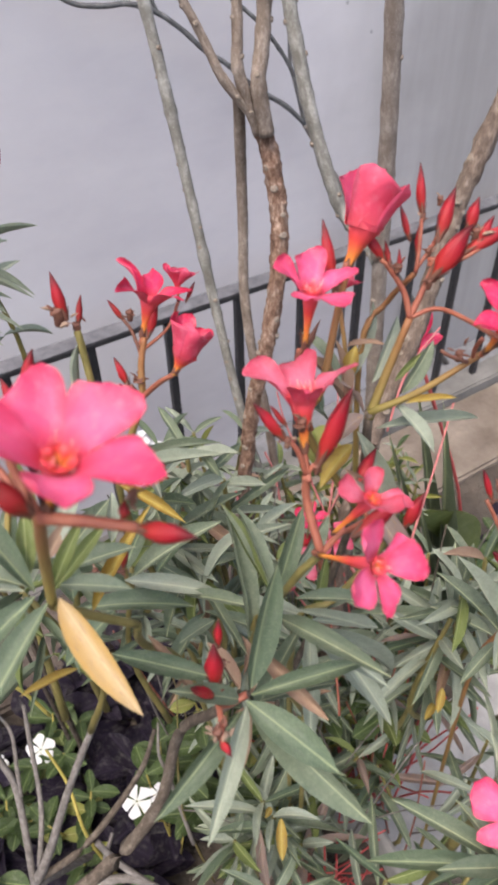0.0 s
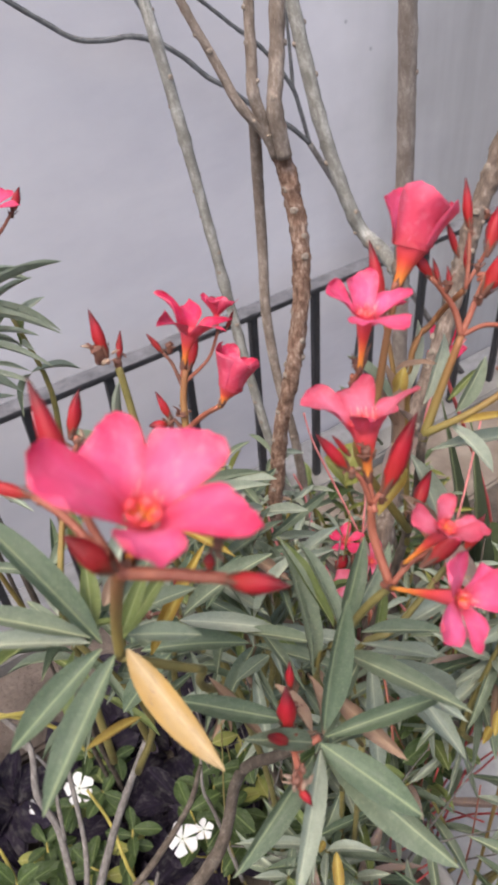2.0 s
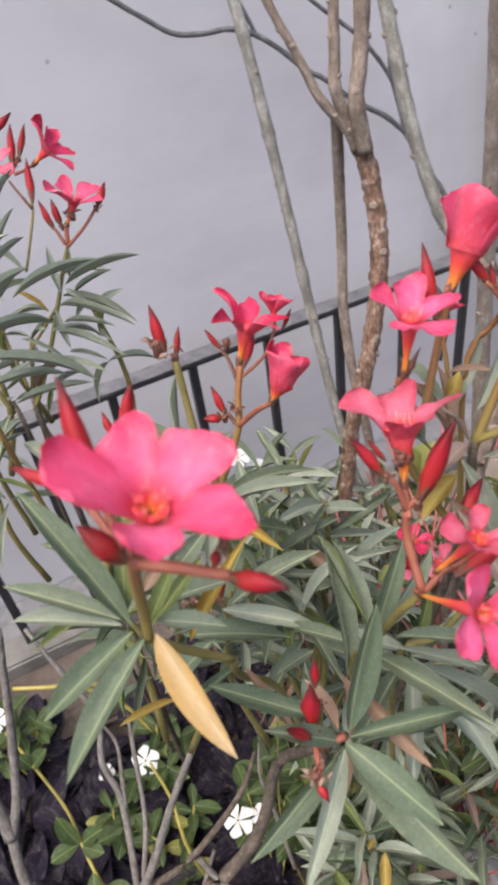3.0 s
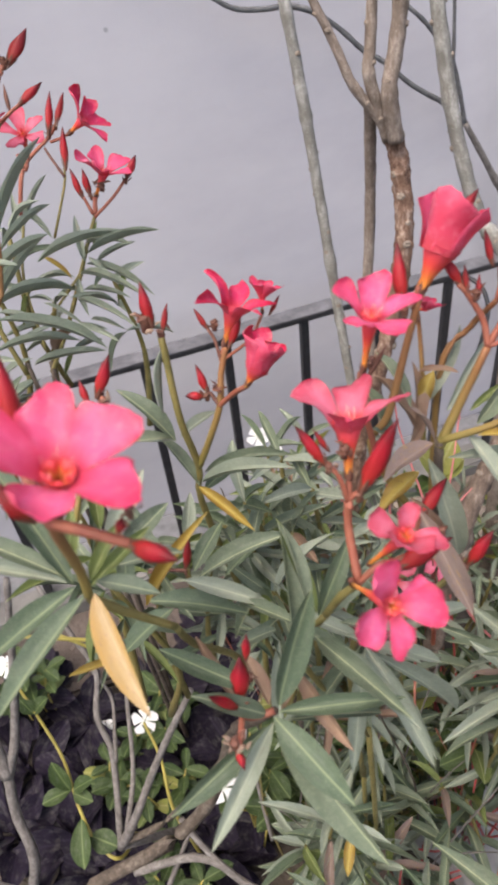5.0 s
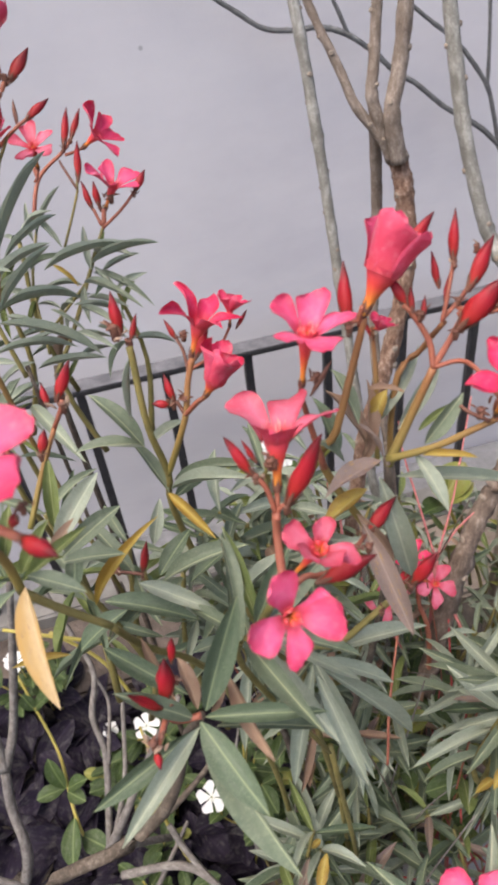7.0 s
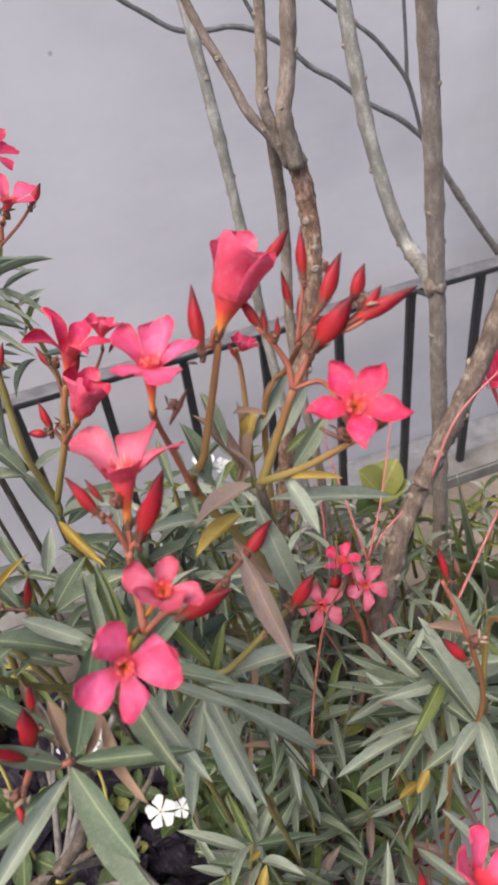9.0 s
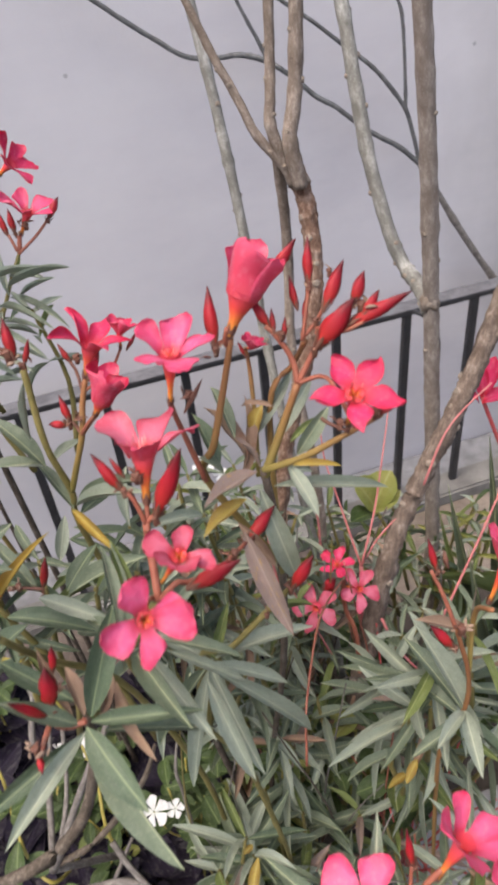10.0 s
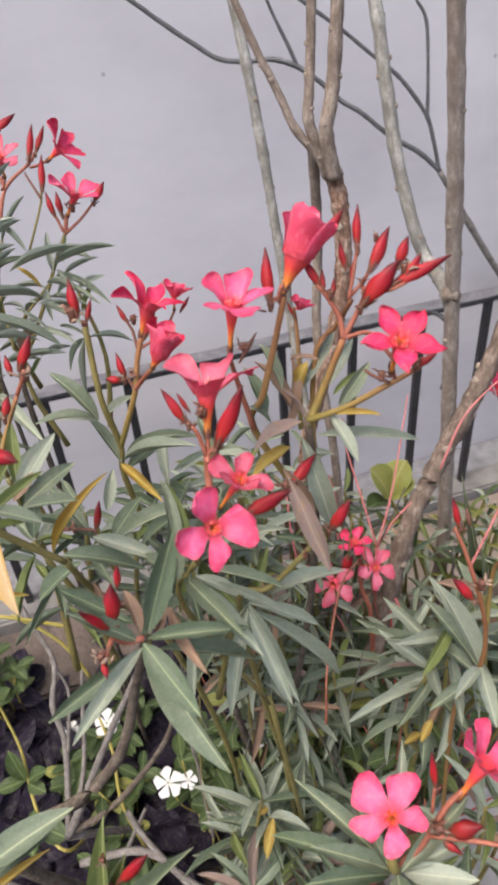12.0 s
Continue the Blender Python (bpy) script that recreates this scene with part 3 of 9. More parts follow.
def flower(parent, base, mouth, face, size, spin=0.0, rise=15.0, curl=0.0, cup=0.4, mat=None, blunt=True, corona=True, rises=None, sizes=None, turns=None, flare=0.22, wide=1.0, roll=0.08, name="flower", label=""):
    """A five-petalled trumpet flower: a tube from base to mouth, petals of length size round the mouth,
    each lifted by rise degrees from the plane across face."""
    a, b = Vector(base), Vector(mouth)
    mat = mat or M_PETAL
    d = b - a
    ln = d.length
    m = Matrix.Translation(a) @ d.to_track_quat("Z", "Y").to_matrix().to_4x4()
    rim = size * flare
    verts, faces, sides, rows = [], [], 10, 7
    for i in range(rows):
        t = i / (rows - 1)
        r = rim * tube_width(t)
        for j in range(sides):
            an = 2 * math.pi * j / sides
            rr = r * (1 + 0.06 * math.cos(5 * an))
            verts.append((rr * math.cos(an), rr * math.sin(an), t * ln * 1.0))
    for i in range(rows - 1):
        for j in range(sides):
            k = (j + 1) % sides
            faces.append((i * sides + j, i * sides + k, (i + 1) * sides + k, (i + 1) * sides + j))
    faces.append(tuple(range(sides))[::-1])
    fl = hang(new(name, mesh_of("tube", verts, faces, M_TUBE)), parent, m, label)
    pose0 = facing_pose(b, face, spin)
    for i in range(5):
        up = (rises or (rise,) * 5)[i]
        deep = min(rim * (0.04 + 0.4 * math.sin(radians(up))), ln * 0.6)
        ring = rim * tube_width(1 - deep / ln) * (1.02 if up < 55 else 1.05)
        sz = size * (sizes or (1.0,) * 5)[i]
        pm = pose0 @ Matrix.Rotation(radians(72 * i + (turns or (0,) * 5)[i]), 4, "Z") @ Matrix.Translation((0, ring, -deep)) @ Matrix.Rotation(radians(up), 4, "X") @ Matrix.Diagonal((sz * wide, sz, sz, 1))
        ob = new("petal", petal_mesh(mat, curl, cup, i, "blunt" if blunt else "star", round((1.24 if up < 50 else 1.5) * ring / size, 2), int(up // 10) * 10, roll))
        ob.parent = fl
        ob.matrix_basis = m.inverted() @ pm
    if corona:
        verts, faces, k = [], [], 25
        hair = random.Random(int(size * 1e5))
        rings = ((0.16, -1.0), (0.34, -0.66), (0.56, -0.30), (0.80, 0.0), (0.99, 0.08))
        for q, (rr, z) in enumerate(rings):
            lobe = (0.1, 0.30, 0.24, 0.10, 0.0)[q]
            for j in range(k):
                an = 2 * math.pi * j / k
                fold = math.cos(5 * an)
                verts.append((rim * rr * (1 + lobe * fold) * math.cos(an), rim * rr * (1 + lobe * fold) * math.sin(an), rim * (z - 1.1 * lobe * fold)))
        for i in range(len(rings) - 1):
            for j in range(k):
                q = (j + 1) % k
                faces.append((i * k + j, i * k + q, i * k + k + q, i * k + k + j))
        faces.append(tuple(range(k)))
        # the fringe: five tufts of narrow uneven teeth
        for j in range(k):
            tall = (0.95, 0.66, 0.36, 0.34, 0.68)[j % 5] * hair.uniform(0.7, 1.4)
            lean, out = hair.uniform(-0.12, 0.12), hair.uniform(-0.28, 0.20)
            n0 = len(verts)
            for f, wide in ((0.0, 0.10), (0.5, 0.065), (1.0, 0.025)):
                for side in (-1, 1):
                    an = 2 * math.pi * (j + 0.5) / k + lean * f + side * wide
                    rr = 0.84 + out * f
                    verts.append((rim * rr * math.cos(an), rim * rr * math.sin(an), rim * (0.0 + tall * f)))
            faces += [(n0, n0 + 1, n0 + 3, n0 + 2), (n0 + 2, n0 + 3, n0 + 5, n0 + 4)]
        ob = new("corona", mesh_of("corona", verts, faces, M_CORONA))
        ob.parent = fl
        ob.matrix_basis = m.inverted() @ pose0
    # the calyx: five pointed lobes joined at the foot of the tube
    verts, faces, k = [], [], 10
    foot = min(rim, size * 0.22)
    for rr, z in ((0.22, -0.25), (0.40, 0.0), (0.47, 0.45), (0.5, 0.8)):
        for j in range(k):
            an = 2 * math.pi * j / k
            up = (0.5 if j % 2 else -0.25) if z == 0.8 else 0
            verts.append((foot * rr * math.cos(an), foot * rr * math.sin(an), foot * (z + up)))
    for i in range(3):
        for j in range(k):
            q = (j + 1) % k
            faces.append((i * k + j, i * k + q, i * k + k + q, i * k + k + j))
    ob = new("calyx", mesh_of("calyx", verts, faces, M_CALYX))
    ob.parent = fl
    return fl


SCALE_SHAPES = {}


def scale_mesh(mat):
    """One pointed sepal or bud scale, 1 long."""
    if mat.name not in SCALE_SHAPES:
        verts, faces = [], []
        for t, w, bow in ((0, 0.5, 0), (0.35, 1.0, 0.04), (0.75, 0.7, 0.02), (1.0, 0.12, -0.06)):
            for j in range(5):
                an = 2 * math.pi * j / 5
                verts.append((math.cos(an) * 0.2 * w, math.sin(an) * 0.13 * w + bow, t))
        for i in range(3):
            for j in range(5):
                k = (j + 1) % 5
                faces.append((i * 5 + j, i * 5 + k, i * 5 + 5 + k, i * 5 + 5 + j))
        faces += [(4, 3, 2, 1, 0), (15, 16, 17, 18, 19)]
        SCALE_SHAPES[mat.name] = mesh_of("sepal", verts, faces, mat)
    return SCALE_SHAPES[mat.name]


def calyx_tuft(parent, place, size, mat=None, n=5, seed=0, name="withered_calyx"):
    """A small knot of dry sepals and bud scales on a swollen end of stalk."""
    rng = random.Random(seed + 11)
    size *= 1.1
    mat = mat or M_WITHER
    v, f = tube_data(((0, 0, -size * 0.35), (size * 0.05, 0, -size * 0.05), (0, 0, size * 0.22)), size * 0.14, size * 0.2, 7, 3, 0.1)
    core = hang(new(name, mesh_of(name, v, f, M_CALYX)), parent, Matrix.Translation(place))
    for i in range(n):
        d = Vector((rng.gauss(0, 1), rng.gauss(0, 0.7), rng.uniform(0.0, 1.4))).normalized()
        off = Vector((rng.gauss(0, 0.2), rng.gauss(0, 0.18), rng.gauss(0, 0.12))) * size
        ln, w = size * rng.uniform(0.28, 0.62), size * rng.uniform(0.3, 0.62)
        ob = new("sepal", scale_mesh(M_CALYX if i % 3 == 0 else mat))
        ob.parent = core
        ob.matrix_basis = Matrix.Translation(off) @ d.to_track_quat("Z", "Y").to_matrix().to_4x4() @ Matrix.Diagonal((w, w, ln, 1))
    return core


# leaf mixes by zone; paler ones paint in brightness that shaded shoots lack
PALE_MATS = (M_LEAF_PALE, M_LEAF, M_LEAF_PALE, M_LEAF_PALE, M_LEAF, M_LEAF_PALE, M_LEAF, M_LEAF_TAN, M_LEAF, M_LEAF_LIME)
LOW_MATS = (M_LEAF, M_LEAF_PALE, M_LEAF, M_LEAF, M_LEAF_PALE, M_LEAF_MAUVE, M_LEAF_DARK, M_LEAF_LIME)
SHOOT_MATS = (M_LEAF,) * 12 + (M_LEAF_PALE,) * 13 + (M_LEAF_DARK,) * 4 + (M_LEAF_TAN, M_LEAF_LIME, M_LEAF_LIME, M_LEAF_MAUVE)


def whorl_shoot(parent, base, top, rng, leaves=12, length=0.085, width=0.014, mats=None, r=0.0028, lift=0.5):
    """A leafy shoot: whorls of three leaves up a slender stem."""
    a, b = Vector(base), Vector(top)
    side = Vector((rng.gauss(0, 1), rng.gauss(0, 1), 0)) * (b - a).length * 0.06
    mid = a.lerp(b, 0.5) + side
    stem(parent, "stem", (a, mid, b), r * 1.4, r * 0.8, M_STALK_OLIVE, sides=6, per=4)
    ax = (b - a).normalized()
    s = ax.cross(Vector((0.1, 1, 0.2))).normalized()
    u = s.cross(ax)
    turn0 = rng.uniform(0, 6.28)
    for i in range(leaves):
        w, j = divmod(i, 3)
        f = 1 - w * 0.16 * 3 / max(leaves / 3, 3) - 0.01 * j
        p = a.lerp(b, max(f, 0.15))
        an = turn0 + j * 2.094 + w * 1.05 + rng.gauss(0, 0.2)
        lf = lift - 0.28 * w + rng.gauss(0, 0.2)
        d = ((s * math.cos(an) + u * math.sin(an)) + ax * lf).normalized()
        ln = length * rng.uniform(0.75, 1.15) * (0.75 if w == 0 else 1.0)
        tip = p + d * ln + Vector((0, 0, -ln * rng.uniform(0.0, 0.25)))
        leaf(parent, p, tip, width * rng.uniform(0.8, 1.2), rng.choice(mats or SHOOT_MATS), rng.choice((0.06, 0.14, 0.24)), rng.uniform(-25, 25), rng.choice((0.03, 0.08)))


def periwinkle(parent, place, face, size, spin=0.0, name="flower"):
    """A flat white five-petalled flower with a greenish eye."""
    m = facing_pose(place, face, spin)
    verts, faces = [], []
    for i in range(10):
        an = i * math.pi / 5
        verts.append((0.16 * size * math.cos(an), 0.16 * size * math.sin(an), 0.0))
    verts.append((0, 0, -0.12 * size))
    for i in range(10):
        faces.append((i, (i + 1) % 10, 10))
    fl = hang(new(name, mesh_of("eye", verts, faces, M_VINCA_LEAF)), parent, m)
    for i in range(5):
        ob = new("petal", petal_mesh(M_WHITE, 0.05, -0.15, i % 2, "pinwheel", 0.12))
        ob.parent = fl
        ob.matrix_basis = Matrix.Rotation(radians(72 * i), 4, "Z") @ Matrix.Translation((0, size * 0.06, 0.002)) @ Matrix.Diagonal((size * 1.05, size * 0.95, size, 1))
    return fl


# ---- ground, wall, kerb and railing ----
FENCE_AT, FENCE_DIR, FENCE_OUT = Vector((-0.617, 0.949, 0.0)), Vector((0.8027, 0.5964, 0.0)), Vector((-0.5964, 0.8027, 0.0))


def along(s, w, z):
    """A place s metres along the railing, w metres towards the wall from it, z up."""
    return FENCE_AT + FENCE_DIR * s + FENCE_OUT * w + Vector((0, 0, z))


FENCE_TURN = Matrix((FENCE_DIR, FENCE_OUT, Vector((0, 0, 1)))).transposed().to_4x4()


def box_part(name, parent, s0, s1, w0, w1, z0, z1, mat, bevel=0.002, label=""):
    """A bevelled bar lying along the railing's axes."""
    bm = bmesh.new()
    bmesh.ops.create_cube(bm, size=1.0, matrix=Matrix.Diagonal((s1 - s0, w1 - w0, z1 - z0, 1)))
    if bevel:
        bmesh.ops.bevel(bm, geom=bm.edges[:], offset=bevel, segments=2, affect="EDGES")
    ob = new(name, from_bm(name, bm, mat, smooth=False))
    m = Matrix.Translation(along((s0 + s1) / 2, (w0 + w1) / 2, (z0 + z1) / 2)) @ FENCE_TURN
    if parent:
        return hang(ob, parent, m, label)
    ob.matrix_basis = m
    return ob


def ground_sheet():
    """The bed's soil: lumpy near the plants, flat out to the horizon."""
    steps = [-60, -20, -8, -4, -2.5, -1.6] + [-1.2 + 0.03 * i for i in range(81)] + [1.6, 2.5, 4, 8, 20, 60]
    verts, faces, n = [], [], len(steps)
    for y in steps:
        for x in steps:
            p = Vector((x, y + 0.4, 0))
            near = max(0.0, 1 - (Vector((x, y, 0)).length / 1.6) ** 2)
            back = (p - FENCE_AT).dot(FENCE_OUT)
            near *= min(1.0, max(0.0, (-0.03 - back) / 0.1))
            z = near * (0.03 * noise.noise(p * 5) + 0.018 * noise.noise(p * 17) + 0.01 * noise.noise(p * 45))
            verts.append(p + Vector((0, 0, z)))
    for i in range(n - 1):
        for j in range(n - 1):
            a = i * n + j
            faces.append((a, a + 1, a + n + 1, a + n))
    return tagged(new("ground", mesh_of("ground", verts, faces, M_SOIL)), "dark loose garden soil of the planting bed", "ground", kind="structure")


ground_sheet()
wall = tagged(box_part("wall_north", None, -5.0, 6.0, 0.16, 0.36, -0.3, 3.6, M_WALL, 0.0), "tall smooth grey plaster wall with faint stains", "wall", kind="structure")
tagged(box_part("ledge", None, -5.0, 6.0, 0.035, 0.158, -0.3, 0.02, M_KERB, 0.004), "pale concrete ledge at the foot of the wall", "ledge", kind="structure")
tagged(box_part("kerb", None, -5.0, 6.0, -0.05, 0.03, -0.3, 0.052, M_CONCRETE, 0.006), "rough concrete kerb under the railing", "kerb", kind="structure")

tagged(box_part("bare_earth", None, 0.7, 6.0, -0.30, -0.0505, -0.3, 0.022, M_EARTH, 0.008), "strip of bare dry brown earth in front of the kerb", "earth", kind="structure")
# the same strip further left, in a darker brown
tagged(box_part("damp_earth", None, -5.0, 0.696, -0.26, -0.0505, -0.3, 0.018, M_EARTH_DARK, 0.008), "strip of dark brown earth in front of the kerb", "earth", kind="structure")
tagged(box_part("paving", None, 0.40, 3.5, -0.96, -0.74, -0.3, 0.03, M_CONCRETE_PALE, 0.01), "pale grey concrete paving beside the bed", "paving", kind="structure")

railing = thing("iron_railing", "black painted iron railing with square bars on a concrete kerb", "railing", along(0, 0, 0.05))
box_part("top_rail", railing, -1.6, 2.6, -0.018, 0.026, 0.608, 0.620, M_IRON, 0.002, "black flat top rail")
# thin added slab whose pale colour stands for the sheen on the rail
box_part("rail_face", railing, -1.6, 2.6, -0.0165, 0.0245, 0.6195, 0.622, M_RAIL_TOP, 0.001, "weathered pale grey rail top with sky sheen in its colour")
for i in range(-8, 15):
    s = 0.1696 * i
    box_part("bar", railing, s - 0.0085, s + 0.0085, -0.0085, 0.0085, 0.045, 0.607, M_IRON, 0.0015)


def part_pot(parent, at, radius, height, mat):
    """A round pot, thick-walled and open, with a rolled rim, filled with soil."""
    verts, faces, sides = [], [], 28
    ring = ((0.72, 0.0), (0.95, 0.8), (1.0, 0.82), (1.06, 0.86), (1.07, 0.94), (1.03, 1.0), (0.95, 1.0), (0.91, 0.93), (0.88, 0.8))
    for r, z in ring:
        for j in range(sides):
            an = 2 * math.pi * j / sides
            verts.append((radius * r * math.cos(an), radius * r * math.sin(an), height * z))
    for i in range(len(ring) - 1):
        for j in range(sides):
            k = (j + 1) % sides
            faces.append((i * sides + j, i * sides + k, (i + 1) * sides + k, (i + 1) * sides + j))
    faces.append(tuple(range(sides))[::-1])
    m = Matrix.Translation((at[0], at[1], 0.0))
    hang(new("pot_body", mesh_of("pot_body", verts, faces, mat)), parent, m)
    soil, sf = [(0, 0, height * 0.84)], []
    for j in range(sides):
        an = 2 * math.pi * j / sides
        soil.append((radius * 0.9 * math.cos(an), radius * 0.9 * math.sin(an), height * (0.8 + 0.02 * math.sin(j * 2.1))))
    for j in range(sides):
        sf.append((0, 1 + j, 1 + (j + 1) % sides))
    hang(new("potting_soil", mesh_of("potting_soil", soil, sf, M_SOIL)), parent, m)


clay = thing("flower_pot", "terracotta flower pot low among the twigs", "pot", (-0.16, 0.27, 0.0))
part_pot(clay, (-0.16, 0.27), 0.07, 0.13, M_TERRA)

# ---- the bare trees before the wall ----

tree_a = thing("bare_tree", "leafless tree with two forking grey-brown stems in the bed", "tree", (0.0400, 0.8000, 0.0000))
stem(tree_a, "trunk", ((0.0600, 0.7000, -0.0200), (0.0200, 0.6900, 0.3500), (-0.0104, 0.7050, 0.6475), (-0.0053, 0.7180, 0.7416), (0.0014, 0.7280, 0.8137), (0.0160, 0.7385, 0.8830), (0.0240, 0.7518, 0.9250), (0.0297, 0.7680, 0.9750), (0.0305, 0.7850, 1.0250), (0.0240, 0.8000, 1.0750), (0.0140, 0.8080, 1.1150), (0.0040, 0.8060, 1.1480)), 0.0090, 0.0096, M_BARK_BROWN, sides=20, per=16, rough=0.26, knots=10, knot_size=0.35, scars=34, label="rough peeling brown trunk")
stem(tree_a, "trunk", ((0.0700, 0.7200, -0.0200), (0.0500, 0.7400, 0.3500), (0.0333, 0.7750, 0.5553), (0.0283, 0.7850, 0.6429), (0.0159, 0.7950, 0.7429), (-0.0010, 0.8080, 0.8205), (-0.0136, 0.8233, 0.9143), (-0.0142, 0.8327, 0.9929), (-0.0148, 0.8330, 1.0714), (-0.0137, 0.8120, 1.1560)), 0.0064, 0.0062, M_BARK, sides=14, per=10, rough=0.10, knots=6, knot_size=0.2, scars=8)
stem(tree_a, "branch", ((0.0040, 0.7970, 1.1350), (-0.0264, 0.7872, 1.1757), (-0.0391, 0.7882, 1.2004), (-0.0511, 0.7884, 1.2241), (-0.0636, 0.7878, 1.2470), (-0.0845, 0.7905, 1.2893), (-0.1096, 0.7937, 1.3401)), 0.0050, 0.0037, M_BARK, sides=14, per=10, rough=0.10, knots=5, knot_size=0.3, scars=7)
stem(tree_a, "branch", ((0.0080, 0.8000, 1.1200), (-0.0111, 0.7919, 1.1795), (-0.0123, 0.7972, 1.2079), (-0.0126, 0.8051, 1.2392), (-0.0116, 0.8120, 1.3065)), 0.0061, 0.0050, M_BARK, sides=14, per=10, rough=0.10, knots=5, scars=4)
stem(tree_a, "branch", ((0.0160, 0.7970, 1.1200), (0.0083, 0.7912, 1.1695), (0.0114, 0.8007, 1.2022), (0.0134, 0.8069, 1.2387), (0.0152, 0.8138, 1.3060)), 0.0084, 0.0070, M_BARK, sides=14, per=10, rough=0.10, knots=5, scars=4)
knot(tree_a, (0.0030, 0.8010, 1.1460), (0.0105, 0.0095, 0.0080), M_BARK_BROWN)

tree_b = thing("bare_stalk", "tall bare grey-green stalk with pale leaf scars, in the bed", "tree", (0.0200, 0.7600, 0.0000))
stem(tree_b, "trunk", ((0.1100, 0.7200, -0.0200), (0.0620, 0.7400, 0.3500), (0.0146, 0.7787, 0.6000), (-0.0141, 0.8055, 0.7029), (-0.0385, 0.8299, 0.8057), (-0.0599, 0.8519, 0.9086), (-0.0796, 0.8715, 1.0114), (-0.0992, 0.8887, 1.1143), (-0.1198, 0.9034, 1.2171), (-0.1430, 0.9157, 1.3200)), 0.0062, 0.0067, M_BARK_GREEN, sides=12, per=12, rough=0.05, knots=16, knot_size=0.45, scars=30)

tree_c = thing("bare_tree", "leafless tree with a smooth grey trunk and slender branches", "tree", (0.1800, 0.8300, 0.0000))
stem(tree_c, "trunk", ((0.2000, 0.8800, -0.0200), (0.1930, 0.8920, 0.3500), (0.1875, 0.8967, 0.5000), (0.1808, 0.8994, 0.5978), (0.1739, 0.8963, 0.6956), (0.1672, 0.8884, 0.7933), (0.1608, 0.8767, 0.8911), (0.1545, 0.8620, 0.9889), (0.1481, 0.8454, 1.0867), (0.1407, 0.8278, 1.1844), (0.1317, 0.8102, 1.2822), (0.1198, 0.7935, 1.3800)), 0.0122, 0.0086, M_BARK_SMOOTH, sides=14, per=10, rough=0.10, knots=9, knot_size=0.25, scars=16)
knot(tree_c, (0.1545, 0.8650, 0.9560), (0.0128, 0.0115, 0.012), M_BARK)
stem(tree_c, "branch", ((0.1545, 0.8680, 0.9400), (0.1490, 0.8800, 0.9500), (0.1340, 0.9050, 0.9600), (0.1118, 0.9289, 0.9750), (0.0911, 0.9370, 1.0160), (0.0601, 0.9559, 1.1020), (0.0378, 0.9761, 1.1880), (0.0161, 0.9977, 1.2740), (-0.0131, 1.0206, 1.3600)), 0.0098, 0.0080, M_BARK_GREEN, sides=14, per=10, rough=0.10, knots=12, knot_size=0.4, scars=22)

tree_e = thing("bare_sapling", "slender leafless grey sapling with thin wavy branches before the wall", "tree", (0.5579, 1.9607, 0.0000))
stem(tree_e, "trunk", ((0.5579, 1.9607, 0.0000), (0.3527, 1.8005, 0.3765), (0.1992, 1.6937, 0.6274), (0.1299, 1.6421, 0.7485), (0.0983, 1.6186, 0.8074), (0.0581, 1.5887, 0.8796)), 0.0085, 0.006, M_TWIG_GREY, sides=10, per=7, rough=0.1, knots=6)
stem(tree_e, "branch", ((0.0581, 1.5887, 0.8796), (0.0192, 1.5597, 0.9234), (-0.0406, 1.5152, 0.9703), (-0.0922, 1.4768, 1.0221), (-0.1264, 1.4513, 1.0494), (-0.1593, 1.4268, 1.0856), (-0.1927, 1.4019, 1.1157), (-0.2173, 1.3836, 1.1306), (-0.2434, 1.3642, 1.1391), (-0.2737, 1.3417, 1.1399), (-0.3173, 1.3092, 1.1500), (-0.3544, 1.2816, 1.1809), (-0.3839, 1.2596, 1.2072), (-0.4324, 1.2235, 1.2544), (-0.5020, 1.1717, 1.3234)), 0.005, 0.004, M_LIMB, sides=8, per=7, rough=0.12, knots=6, knot_size=0.5, label="thin dark wavy branch")
stem(tree_e, "branch", ((0.0581, 1.5887, 0.8796), (0.0419, 1.5766, 0.9441), (0.0265, 1.5651, 0.9932), (-0.0045, 1.5420, 1.0437), (-0.0363, 1.5183, 1.0841), (-0.0809, 1.4852, 1.1256), (-0.1213, 1.4551, 1.1647), (-0.1846, 1.4080, 1.2196), (-0.2415, 1.3656, 1.2719)), 0.0046, 0.0032, M_LIMB, sides=8, per=7, rough=0.12, knots=6, knot_size=0.5)
stem(tree_e, "branch", ((0.0266, 1.5652, 0.9910), (0.0219, 1.5617, 1.0651), (0.0147, 1.5563, 1.1443), (0.0073, 1.5509, 1.1777), (-0.0075, 1.5398, 1.2021), (-0.0315, 1.5220, 1.2484)), 0.0036, 0.0026, M_LIMB, sides=8, per=7, rough=0.12, knots=6, knot_size=0.5)
stem(tree_e, "branch", ((-0.1980, 1.3980, 1.1202), (-0.2121, 1.3875, 1.1573), (-0.2281, 1.3756, 1.1950), (-0.2418, 1.3654, 1.2309), (-0.2577, 1.3536, 1.2738)), 0.0034, 0.0024, M_LIMB, sides=8, per=7, rough=0.12, knots=6, knot_size=0.5)

